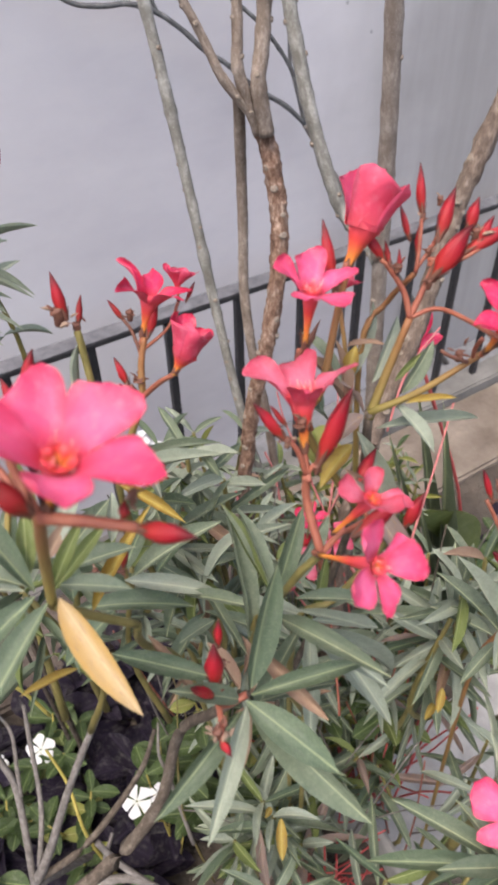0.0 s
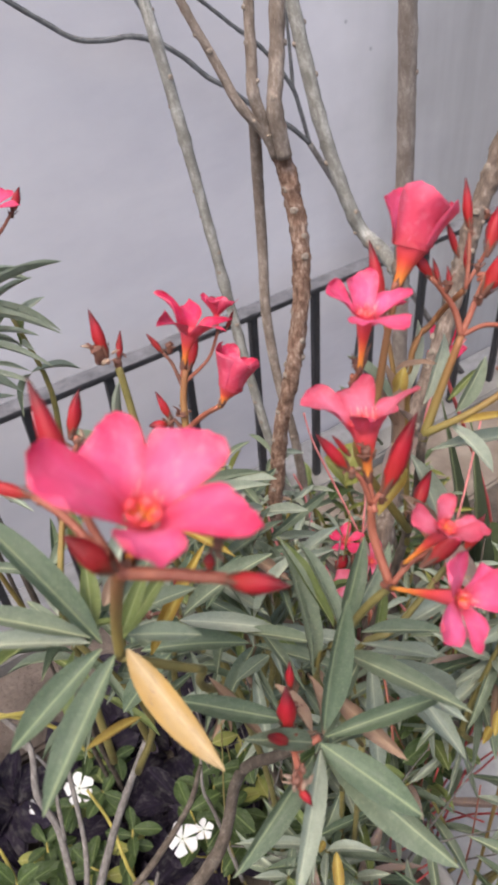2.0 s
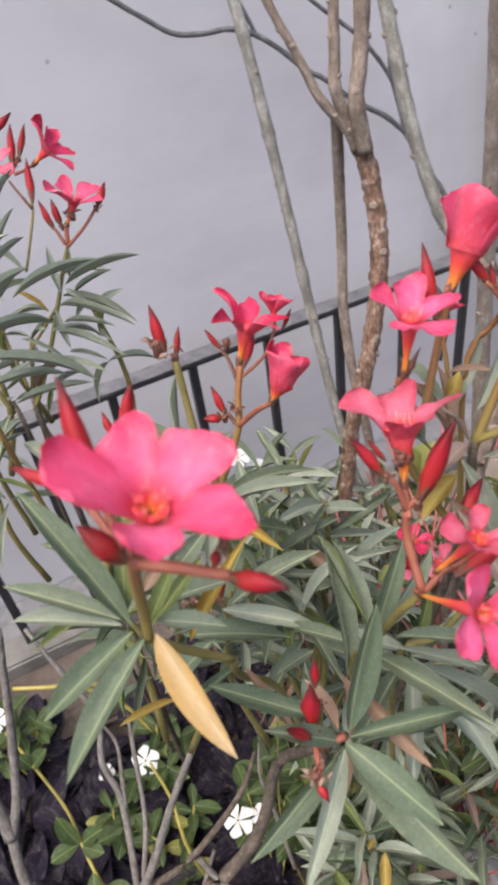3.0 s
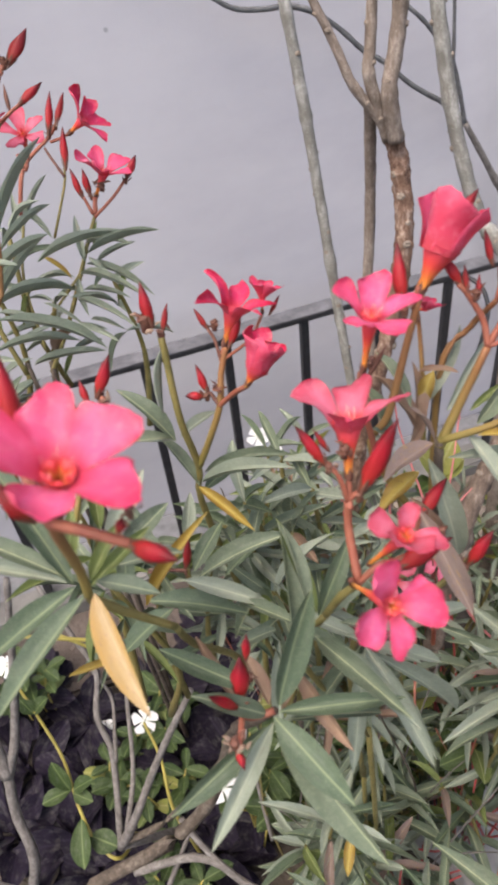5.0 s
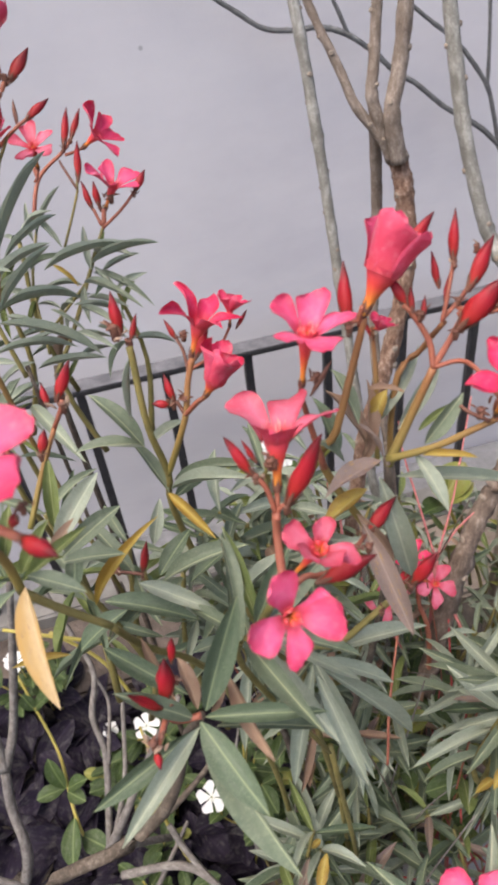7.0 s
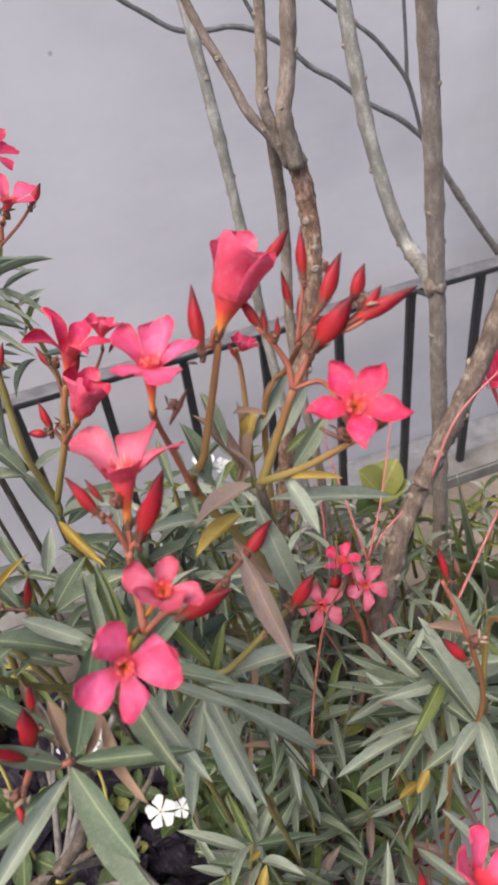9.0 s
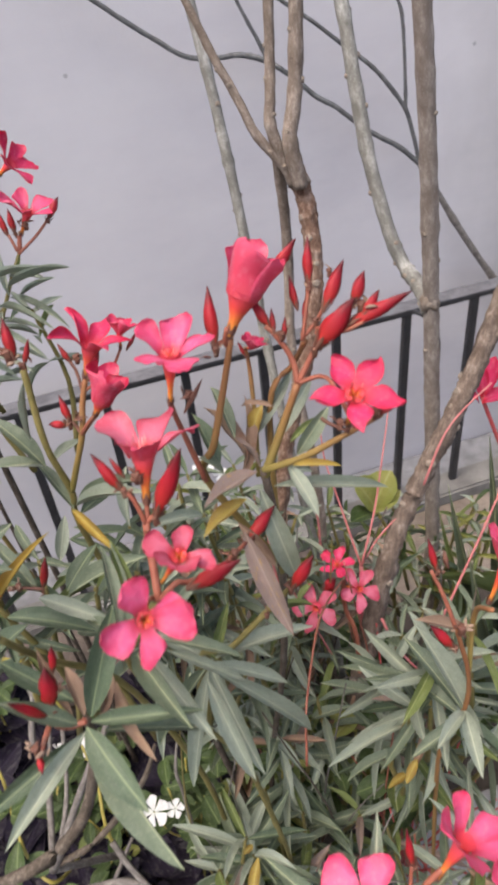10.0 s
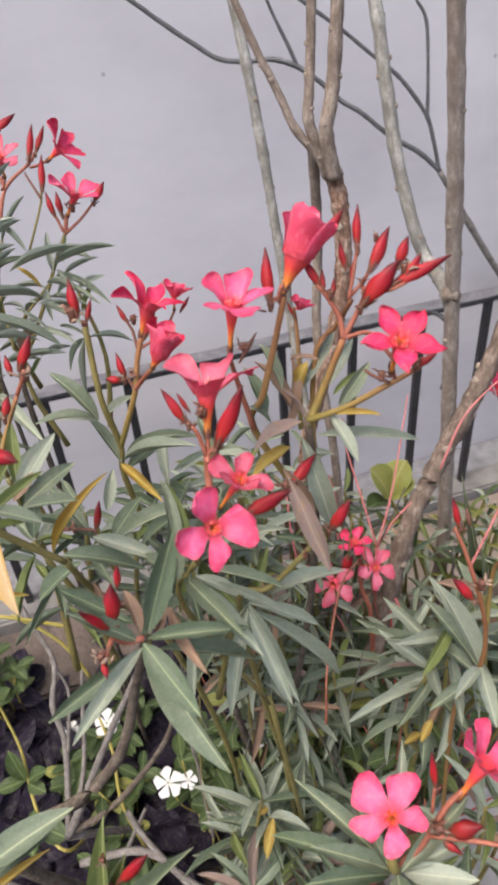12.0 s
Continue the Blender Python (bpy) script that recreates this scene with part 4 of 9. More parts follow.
tree_d = thing("leaning_tree", "bare tree with a thick leaning trunk, knobbly grey-brown bark", "tree", (0.1000, 0.6000, 0.0000))
stem(tree_d, "trunk", ((0.1000, 0.6200, -0.0200), (0.1138, 0.6139, 0.4166), (0.1232, 0.6667, 0.5147), (0.1400, 0.7322, 0.6384), (0.1602, 0.7763, 0.7073), (0.1816, 0.8084, 0.7629), (0.2119, 0.8485, 0.8460), (0.2337, 0.8904, 0.9196), (0.2540, 0.9237, 0.9921), (0.2860, 0.9560, 1.0800), (0.3180, 0.9900, 1.1800)), 0.0140, 0.0110, M_BARK_KNOB, sides=18, per=14, rough=0.26, knots=20, knot_size=0.4, scars=46, label="knobbly leaning trunk")

# ---- the flowering oleander in front ----

ole = thing("oleander_shrub", "oleander shrub with crimson-pink flowers, red buds and grey-green leaves", "oleander", (0.0900, 0.4000, 0.0000), group="oleander shrubs")
stem(ole, 'stem', ((0.0, 0.50, -0.02), (0.03, 0.47, 0.45), (0.08, 0.425, 0.80), (0.10, 0.39, 1.0), (0.0990, 0.3760, 1.0950)), 0.0036, 0.003, M_TWIG)
stem(ole, "stem", ((0.0990, 0.3760, 1.0900), (0.1072, 0.3859, 1.1150), (0.1184, 0.3966, 1.1498)), 0.0031, 0.0022, M_STALK)
stem(ole, "stem", ((0.1185, 0.3961, 1.1492), (0.1140, 0.4019, 1.1630), (0.1042, 0.4033, 1.1775), (0.0987, 0.4031, 1.1830)), 0.0020, 0.0013, M_STALK_RED)
stem(ole, "stem", ((0.1184, 0.3966, 1.1498), (0.1251, 0.4050, 1.1646), (0.1296, 0.4101, 1.1765)), 0.0020, 0.0014, M_STALK_RED)
stem(ole, "stem", ((0.1177, 0.3963, 1.1498), (0.1358, 0.3957, 1.1565), (0.1580, 0.3520, 1.1660)), 0.0015, 0.0013, M_STALK_RED)
stem(ole, "stem", ((0.1195, 0.4062, 1.1735), (0.1205, 0.4122, 1.1865), (0.1208, 0.4210, 1.2017)), 0.0013, 0.0011, M_STALK_RED)
stem(ole, "stem", ((0.1260, 0.4132, 1.1787), (0.1427, 0.4110, 1.1793), (0.1543, 0.4136, 1.1850)), 0.0015, 0.0012, M_STALK_RED)
stem(ole, "stem", ((0.1265, 0.4110, 1.1758), (0.1430, 0.4169, 1.1862), (0.1483, 0.4203, 1.1958)), 0.0013, 0.0011, M_STALK_RED)
stem(ole, "stem", ((0.1197, 0.4085, 1.1744), (0.1272, 0.4152, 1.1837), (0.1304, 0.4161, 1.1913)), 0.0013, 0.0011, M_STALK_RED)
stem(ole, "stem", ((0.0989, 0.3760, 1.0944), (0.1261, 0.3770, 1.1101), (0.1524, 0.3818, 1.1290), (0.1704, 0.3861, 1.1417)), 0.0025, 0.0016, M_STALK)
stem(ole, "stem", ((0.1556, 0.3830, 1.1322), (0.1542, 0.3776, 1.1426), (0.1552, 0.3724, 1.1521)), 0.0014, 0.0014, M_STALK_RED)
stem(ole, "stem", ((0.1525, 0.3805, 1.1307), (0.1416, 0.3798, 1.1351), (0.1359, 0.3803, 1.1384)), 0.0013, 0.0011, M_CALYX)
stem(ole, "stem", ((0.1000, 0.3900, 0.9800), (0.0936, 0.4119, 1.1150), (0.1081, 0.4226, 1.1449), (0.1199, 0.4116, 1.1700)), 0.0022, 0.0017, M_STALK)
stem(ole, "stem", ((0.0990, 0.3850, 1.0000), (0.0604, 0.3715, 1.0833), (0.0686, 0.3727, 1.1131), (0.0752, 0.3888, 1.1532), (0.0792, 0.3957, 1.1772)), 0.0028, 0.0020, M_STALK)
stem(ole, "stem", ((0.0896, 0.3900, 1.0749), (0.0841, 0.4087, 1.1157), (0.0793, 0.4208, 1.1404), (0.0766, 0.4242, 1.1538)), 0.0018, 0.0012, M_STALK)
flower(ole, (0.0768, 0.4235, 1.1529), (0.0815, 0.4230, 1.1549), (0.282, 0.289, 0.853), 0.0094, 0, 40, 0, 0.8, M_PETAL_RED, corona=False)
bud(ole, (0.0775, 0.4207, 1.1492), (0.0721, 0.4234, 1.1581), 0.0032, M_BUD_DARK)
calyx_tuft(ole, (0.0779, 0.4205, 1.1485), 0.0037, M_CALYX, 5, 41)
stem(ole, "stem", ((0.0793, 0.3953, 1.1767), (0.0739, 0.3905, 1.1769), (0.0726, 0.3858, 1.1752)), 0.0013, 0.0011, M_STALK_RED)
flower(ole, (0.0790, 0.3945, 1.1800), (0.0880, 0.4040, 1.2050), (0.30, 0.44, 0.84), 0.0295, -40, rises=(84, 80, 72, 78, 62), sizes=(0.98, 1.04, 0.86, 0.94, 1.08), turns=(4, -4, 6, -6, 4), cup=0.85, curl=0.0, mat=M_PETAL, flare=0.36, wide=1.1, roll=0.05, corona=False)
bud(ole, (0.0905, 0.4470, 1.1940), (0.1032, 0.4610, 1.2117), 0.0080, M_BUD)
stem(ole, "pedicel", ((0.0768, 0.3943, 1.1730), (0.0764, 0.3930, 1.1769), (0.0788, 0.3933, 1.1859)), 0.0017, 0.0015, M_STALK_RED, sides=6, per=4)
bud(ole, (0.0723, 0.3869, 1.1766), (0.0649, 0.4046, 1.2058), 0.0094, M_BUD)
calyx_tuft(ole, (0.0728, 0.3857, 1.1746), 0.0100, M_WITHER, 6, 42)
bud(ole, (0.1012, 0.4052, 1.1811), (0.0868, 0.4106, 1.1976), 0.0080, M_BUD)
bud(ole, (0.1150, 0.4151, 1.1894), (0.1084, 0.4236, 1.2058), 0.0054, M_BUD)
bud(ole, (0.1208, 0.4210, 1.2017), (0.1178, 0.4335, 1.2259), 0.0068, M_BUD)
calyx_tuft(ole, (0.1210, 0.4202, 1.2002), 0.0078, M_WITHER, 5, 44)
bud(ole, (0.1307, 0.4150, 1.1899), (0.1390, 0.4315, 1.2134), 0.0093, M_BUD)
bud(ole, (0.1290, 0.4052, 1.1710), (0.1485, 0.4158, 1.1985), 0.0138, M_BUD)
calyx_tuft(ole, (0.1271, 0.4042, 1.1683), 0.0100, M_CALYX, 6, 45)
bud(ole, (0.1470, 0.4180, 1.1937), (0.1518, 0.4269, 1.2099), 0.0081, M_BUD)
bud(ole, (0.1532, 0.4150, 1.1872), (0.1611, 0.4229, 1.2008), 0.0064, M_BUD)
bud(ole, (0.1440, 0.4130, 1.1812), (0.1790, 0.4234, 1.2008), 0.0090, M_BUD)
bud(ole, (0.1040, 0.4025, 1.1798), (0.1006, 0.4106, 1.1910), 0.0043, M_BUD_DARK)
bud(ole, (0.1199, 0.4104, 1.1814), (0.1196, 0.4201, 1.1963), 0.0040, M_BUD_DARK)
bud(ole, (0.1101, 0.4022, 1.1766), (0.1088, 0.4101, 1.1865), 0.0036, M_BUD_DARK)
calyx_tuft(ole, (0.1081, 0.4027, 1.1781), 0.0094, M_CALYX, 6, 1)
calyx_tuft(ole, (0.1513, 0.4183, 1.1920), 0.0120, M_WITHER, 7, 2)
calyx_tuft(ole, (0.1258, 0.4136, 1.1824), 0.0087, M_CALYX, 5, 3)
calyx_tuft(ole, (0.1308, 0.4292, 1.2065), 0.0079, M_WITHER, 3, 9)
flower(ole, (0.1552, 0.3634, 1.1489), (0.1611, 0.3524, 1.1786), (0.218, -0.404, 0.888), 0.0196, -47, rises=(18, 15, 16, 24, 11), sizes=(1.03, 0.98, 0.94, 0.92, 1.09), turns=(1, -9, -9, 7, 8), curl=-0.08, cup=0.3, mat=M_PETAL_RED, blunt=False, flare=0.25, wide=1.12, roll=0.25)
stem(ole, "pedicel", ((0.1555, 0.3669, 1.1464), (0.1549, 0.3660, 1.1459), (0.1556, 0.3626, 1.1507)), 0.0017, 0.0015, M_STALK_RED, sides=6, per=4)
calyx_tuft(ole, (0.1467, 0.3816, 1.1348), 0.0109, M_CALYX, 7, 4)
calyx_tuft(ole, (0.1670, 0.3843, 1.1444), 0.0120, M_CALYX, 8, 5)
bud(ole, (0.1672, 0.3832, 1.1430), (0.1796, 0.3887, 1.1516), 0.0057, M_BUD_DARK)
flower(ole, (0.0571, 0.3491, 1.1596), (0.0596, 0.3546, 1.1908), (0.166, 0.109, 0.980), 0.0203, 14, rises=(50, 43, 22, 21, 37), sizes=(1.08, 0.97, 0.88, 1.07, 1.04), turns=(-3, -3, 10, -8, 4), curl=-0.1, cup=0.4, mat=M_PETAL, flare=0.26, wide=1.1, roll=0.12)
stem(ole, "pedicel", ((0.0534, 0.3554, 1.1487), (0.0549, 0.3520, 1.1522), (0.0574, 0.3493, 1.1616)), 0.0017, 0.0015, M_STALK_RED, sides=6, per=4)
stem(ole, "stem", ((0.0542, 0.3559, 1.1536), (0.0544, 0.3579, 1.1430), (0.0563, 0.3622, 1.1228), (0.0633, 0.3641, 1.0894)), 0.0014, 0.0020, M_STALK_RED)
calyx_tuft(ole, (0.0577, 0.3721, 1.1499), 0.0111, M_CALYX, 6, 6)
bud(ole, (0.0567, 0.3657, 1.1429), (0.0658, 0.3768, 1.1597), 0.0037, M_CALYX)
flower(ole, (0.0587, 0.2993, 1.1301), (0.0565, 0.3112, 1.1576), (-0.163, 0.327, 0.931), 0.0247, 166, rises=(45, 60, 68, 58, 35), sizes=(1.11, 1.09, 0.62, 0.68, 1.0), turns=(-8, -4, 21, 6, 4), curl=-0.3, cup=0.5, mat=M_PETAL_PALE, flare=0.32, roll=0.3)
stem(ole, "pedicel", ((0.0615, 0.2892, 1.1192), (0.0604, 0.2936, 1.1228), (0.0584, 0.3000, 1.1320)), 0.0017, 0.0015, M_STALK_RED, sides=6, per=4)
bud(ole, (0.0655, 0.2951, 1.1267), (0.0804, 0.3088, 1.1649), 0.0107, M_BUD)
calyx_tuft(ole, (0.0646, 0.2943, 1.1243), 0.0100, M_CALYX, 5, 47)
bud(ole, (0.0484, 0.2948, 1.1427), (0.0332, 0.2982, 1.1620), 0.0079, M_BUD)
calyx_tuft(ole, (0.0496, 0.2945, 1.1412), 0.0091, M_WITHER, 6, 48)
bud(ole, (0.0490, 0.2993, 1.1477), (0.0409, 0.3020, 1.1579), 0.0040, M_BUD_DARK)
stem(ole, "stem", ((0.0690, 0.2720, 1.0840), (0.0609, 0.2883, 1.1047), (0.0598, 0.2923, 1.1213)), 0.0024, 0.0022, M_STALK_RED)
stem(ole, "stem", ((0.0598, 0.2923, 1.1213), (0.0549, 0.2944, 1.1358), (0.0482, 0.2954, 1.1434)), 0.0015, 0.0013, M_STALK_RED)
stem(ole, "stem", ((0.0598, 0.2923, 1.1213), (0.0639, 0.2945, 1.1268)), 0.0013, 0.0013, M_STALK_RED)
calyx_tuft(ole, (0.0563, 0.2993, 1.1490), 0.0112, M_CALYX, 8, 7)
stem(ole, "stem", ((0.0503, 0.2764, 1.0439), (0.0595, 0.2725, 1.0692), (0.0690, 0.2720, 1.0840)), 0.0023, 0.0022, M_STALK_OLIVE)
stem(ole, 'stem', ((0.08, 0.42, -0.02), (0.078, 0.39, 0.4), (0.07, 0.33, 0.81)), 0.0032, 0.0027, M_STALK_OLIVE)
stem(ole, "stem", ((0.0700, 0.3300, 0.8000), (0.0318, 0.2794, 0.9880), (0.0503, 0.2764, 1.0439)), 0.0020, 0.0023, M_STALK_OLIVE)
flower(ole, (0.0669, 0.2643, 1.0929), (0.0902, 0.2279, 1.1319), (0.589, -0.524, 0.615), 0.0179, 23, rises=(33, 21, 15, 32, 24), sizes=(1.04, 1.03, 0.88, 1.07, 0.95), turns=(-18, 2, 5, 8, -42), curl=-0.1, cup=0.25, mat=M_PETAL, flare=0.23, wide=1.2)
stem(ole, "pedicel", ((0.0661, 0.2746, 1.0829), (0.0653, 0.2705, 1.0867), (0.0681, 0.2633, 1.0941)), 0.0017, 0.0015, M_STALK_RED, sides=6, per=4)
flower(ole, (0.0736, 0.2718, 1.1005), (0.0907, 0.2678, 1.1314), (0.293, -0.138, 0.946), 0.0147, -52, rises=(56, 29, 60, 60, 21), sizes=(0.83, 1.04, 1.00, 1.00, 0.98), turns=(2, 12, 0, 0, -21), curl=-0.3, cup=0.6, mat=M_PETAL_PALE, flare=0.28, wide=1.2)
stem(ole, "stem", ((0.0690, 0.2720, 1.0840), (0.0783, 0.2782, 1.0942), (0.0832, 0.2837, 1.0903), (0.0943, 0.2936, 1.0885)), 0.0017, 0.0016, M_STALK_RED)
bud(ole, (0.0857, 0.2792, 1.0918), (0.1117, 0.2939, 1.1049), 0.0101, M_BUD)
bud(ole, (0.0930, 0.3485, 1.0567), (0.1058, 0.3714, 1.0696), 0.0099, M_BUD)
calyx_tuft(ole, (0.0919, 0.3466, 1.0556), 0.0100, M_WITHER, 5, 50)
calyx_tuft(ole, (0.1063, 0.2978, 1.1039), 0.0088, M_CALYX, 6, 8)
stem(ole, "stem", ((0.0943, 0.2936, 1.0885), (0.0927, 0.3198, 1.0717), (0.0929, 0.3463, 1.0575)), 0.0014, 0.0014, M_STALK_RED)
stem(ole, "stem", ((0.0320, 0.2260, 1.0210), (0.0228, 0.2204, 1.0203), (0.0179, 0.2173, 1.0272), (0.0168, 0.2205, 1.0395)), 0.0021, 0.0017, M_STALK_RED)
bud(ole, (0.0169, 0.2201, 1.0390), (0.0163, 0.2285, 1.0654), 0.0111, M_BUD)
calyx_tuft(ole, (0.0170, 0.2193, 1.0364), 0.0100, M_CALYX, 6, 51)
bud(ole, (0.0183, 0.2307, 1.0589), (0.0184, 0.2368, 1.0741), 0.0051, M_BUD)
bud(ole, (0.0161, 0.2162, 1.0348), (0.0080, 0.2043, 1.0651), 0.0069, M_BUD)
stem(ole, "stem", ((0.0176, 0.2180, 1.0330), (0.0212, 0.2043, 1.0345), (0.0225, 0.1961, 1.0323)), 0.0017, 0.0015, M_STALK_RED)
calyx_tuft(ole, (0.0198, 0.1974, 1.0351), 0.0114, M_WITHER, 8, 10)
bud(ole, (0.0215, 0.1958, 1.0324), (0.0276, 0.1887, 1.0292), 0.0050, M_BUD)
calyx_tuft(ole, (0.0202, 0.2285, 1.0473), 0.0076, M_WITHER, 4, 12)
stem(ole, "stem", ((-0.1300, 0.3600, 0.0000), (-0.1720, 0.1847, 0.6187), (-0.0847, 0.2296, 0.7268), (-0.0426, 0.2509, 0.7964), (-0.0228, 0.2700, 0.8774), (0.0092, 0.2459, 0.9598), (0.0320, 0.2260, 1.0210)), 0.0072, 0.0025, M_TWIG, sides=10, rough=0.12, knots=6)
leaf(ole, (0.0326, 0.2233, 1.0191), (0.0815, 0.1952, 1.0030), 0.0213, M_LEAF_DARK, 0.12, 8, 0.05)
leaf(ole, (0.0327, 0.2235, 1.0160), (0.1010, 0.1840, 0.9690), 0.0209, M_LEAF, 0.05, 25, 0.05)
leaf(ole, (0.0323, 0.2213, 1.0169), (0.0184, 0.1549, 1.0084), 0.0129, M_LEAF_PALE, 0.08, -15, 0.03)
leaf(ole, (0.0287, 0.2216, 1.0109), (-0.0113, 0.1696, 0.9930), 0.0141, M_LEAF_DARK, 0.06, -25, 0.04)
leaf(ole, (0.0348, 0.2259, 1.0211), (0.0994, 0.2435, 1.0336), 0.0125, M_LEAF_DARK, 0.1, 10, 0.04)
leaf(ole, (0.0381, 0.2292, 1.0072), (0.0850, 0.2724, 0.9548), 0.0138, M_LEAF, 0.06, 0, 0.06)
leaf(ole, (0.0343, 0.2281, 1.0239), (0.0468, 0.2614, 1.0874), 0.0194, M_LEAF_DARK, -0.08, 35, 0.04)
leaf(ole, (0.0283, 0.2230, 1.0207), (-0.0037, 0.2064, 1.0569), 0.0131, M_LEAF, 0.08, -10, 0.04)
leaf(ole, (0.0165, 0.2391, 1.0130), (-0.0482, 0.2522, 1.0109), 0.0153, M_LEAF_DARK, 0.08, -10, 0.05)
leaf(ole, (0.0283, 0.2292, 1.0200), (0.0090, 0.2476, 1.0347), 0.0109, M_LEAF_TAN, 0.1, 30, 0.08)
leaf(ole, (0.0338, 0.2313, 1.0118), (0.0267, 0.2628, 1.0199), 0.0089, M_LEAF_TAN, 0.1, 60, 0.1)
leaf(ole, (0.0372, 0.2535, 1.0201), (0.0766, 0.2195, 1.0097), 0.0122, M_LEAF_TAN, 0.12, 20, 0.12)
leaf(ole, (0.0469, 0.2677, 1.0322), (0.1043, 0.2220, 1.0528), 0.0145, M_LEAF, 0.1, 10, 0.05)
leaf(ole, (0.0297, 0.2717, 1.0032), (0.0131, 0.3170, 1.0698), 0.0134, M_LEAF, 0.06, 40, 0.04)
leaf(ole, (0.0437, 0.2631, 1.0606), (0.0227, 0.2956, 1.0928), 0.0100, M_LEAF, 0.05, 35, 0.04)
leaf(ole, (0.0460, 0.2781, 1.0388), (0.0592, 0.3085, 1.0805), 0.0142, M_LEAF_DARK, 0.04, 20, 0.04)
leaf(ole, (0.0475, 0.2782, 1.0387), (0.0752, 0.3206, 1.0618), 0.0139, M_LEAF, 0.06, 40, 0.05)
leaf(ole, (0.0419, 0.2878, 1.0274), (0.0111, 0.3200, 1.0687), 0.0109, M_LEAF_LIME, 0.06, 10, 0.04)
leaf(ole, (0.0571, 0.2805, 1.0325), (0.1060, 0.2884, 1.0206), 0.0114, M_LEAF, 0.1, -5, 0.05)
leaf(ole, (0.0521, 0.2721, 1.0233), (0.1085, 0.2349, 1.0196), 0.0145, M_LEAF_PALE, 0.16, 5, 0.05)
leaf(ole, (0.0791, 0.2858, 0.9899), (0.1198, 0.2512, 0.9447), 0.0135, M_LEAF_PALE, 0.12, 5, 0.06)
leaf(ole, (0.0337, 0.2812, 1.0207), (-0.0122, 0.3010, 1.0029), 0.0114, M_LEAF, 0.08, 0, 0.05)
leaf(ole, (0.0577, 0.2822, 1.0190), (0.1045, 0.2901, 0.9920), 0.0086, M_LEAF_PALE, 0.1, 10, 0.04)
leaf(ole, (0.0673, 0.3131, 0.9627), (0.1181, 0.3293, 0.9332), 0.0121, M_LEAF_PALE, 0.12, 5, 0.04)
leaf(ole, (0.0674, 0.3126, 0.9620), (0.1213, 0.2614, 0.9326), 0.0165, M_LEAF_PALE, 0.1, 8, 0.04)
leaf(ole, (0.0708, 0.3166, 0.9651), (0.1346, 0.3453, 0.9846), 0.0152, M_LEAF_PALE, 0.1, 0, 0.04)
leaf(ole, (0.0701, 0.3107, 0.9585), (0.1341, 0.3282, 0.8757), 0.0142, M_LEAF_PALE, 0.14, 5, 0.04)
leaf(ole, (0.0648, 0.3145, 0.9655), (0.0192, 0.3241, 0.9663), 0.0130, M_LEAF_PALE, 0.1, 0, 0.04)
leaf(ole, (0.0705, 0.3178, 0.9667), (0.0773, 0.3380, 1.0034), 0.0093, M_LEAF_LIME, 0.05, 20, 0.04)
leaf(ole, (0.0677, 0.3113, 0.9604), (0.0707, 0.2521, 0.9054), 0.0152, M_LEAF_PALE, 0.08, 0, 0.05)
leaf(ole, (0.0648, 0.3185, 0.9540), (0.0307, 0.2790, 0.8915), 0.0142, M_LEAF, 0.1, 0, 0.05)
stem(ole, 'stem', ((0.07, 0.43, -0.02), (0.065, 0.41, 0.3), (0.06, 0.38, 0.62)), 0.0032, 0.0027, M_STALK_OLIVE)
stem(ole, "stem", ((0.0600, 0.3800, 0.6000), (0.0572, 0.3169, 0.9396), (0.0839, 0.3197, 0.9787), (0.1142, 0.3373, 1.0173), (0.1254, 0.3415, 1.0331)), 0.0027, 0.0018, M_STALK_OLIVE)
bud(ole, (0.1240, 0.3390, 1.0307), (0.1361, 0.3493, 1.0533), 0.0095, M_BUD)
calyx_tuft(ole, (0.1230, 0.3381, 1.0288), 0.0100, M_CALYX, 5, 53)
calyx_tuft(ole, (0.1081, 0.3286, 1.0099), 0.0080, M_CALYX, 3, 14)
leaf(ole, (0.0954, 0.3740, 1.0937), (0.0707, 0.3399, 1.0896), 0.0169, M_LEAF_MAUVE, 0.14, 10, 0.12)
leaf(ole, (0.0894, 0.3648, 1.0777), (0.0696, 0.3351, 1.0683), 0.0156, M_LEAF_BRIGHT, 0.1, 10, 0.1)
leaf(ole, (0.0906, 0.3515, 1.0615), (0.1305, 0.3143, 1.0147), 0.0172, M_LEAF_MAUVE, 0.1, 10, 0.14)
leaf(ole, (0.0860, 0.3538, 1.0664), (0.1109, 0.3507, 1.0346), 0.0104, M_LEAF_TAN, 0.1, 20, 0.14)
leaf(ole, (0.1049, 0.3753, 1.0826), (0.1738, 0.4019, 1.0713), 0.0111, M_LEAF_PALE, 0.08, 15, 0.03)
leaf(ole, (0.0936, 0.3790, 1.0762), (0.1191, 0.3681, 1.0026), 0.0199, M_LEAF_PALE, 0.2, 10, 0.04)
leaf(ole, (0.1140, 0.3794, 1.0993), (0.1385, 0.3582, 1.0788), 0.0115, M_LEAF_PALE, 0.16, 0, 0.04)
leaf(ole, (0.1195, 0.3728, 1.1050), (0.1492, 0.3744, 1.1089), 0.0067, M_LEAF_BRIGHT, 0.12, 10, 0.06)
leaf(ole, (0.1186, 0.3848, 1.1035), (0.1355, 0.4018, 1.1316), 0.0130, M_LEAF, 0.08, 40, 0.05)
leaf(ole, (0.0857, 0.3855, 1.0877), (0.0562, 0.3927, 1.1264), 0.0119, M_LEAF_TAN, 0.12, 30, 0.16)
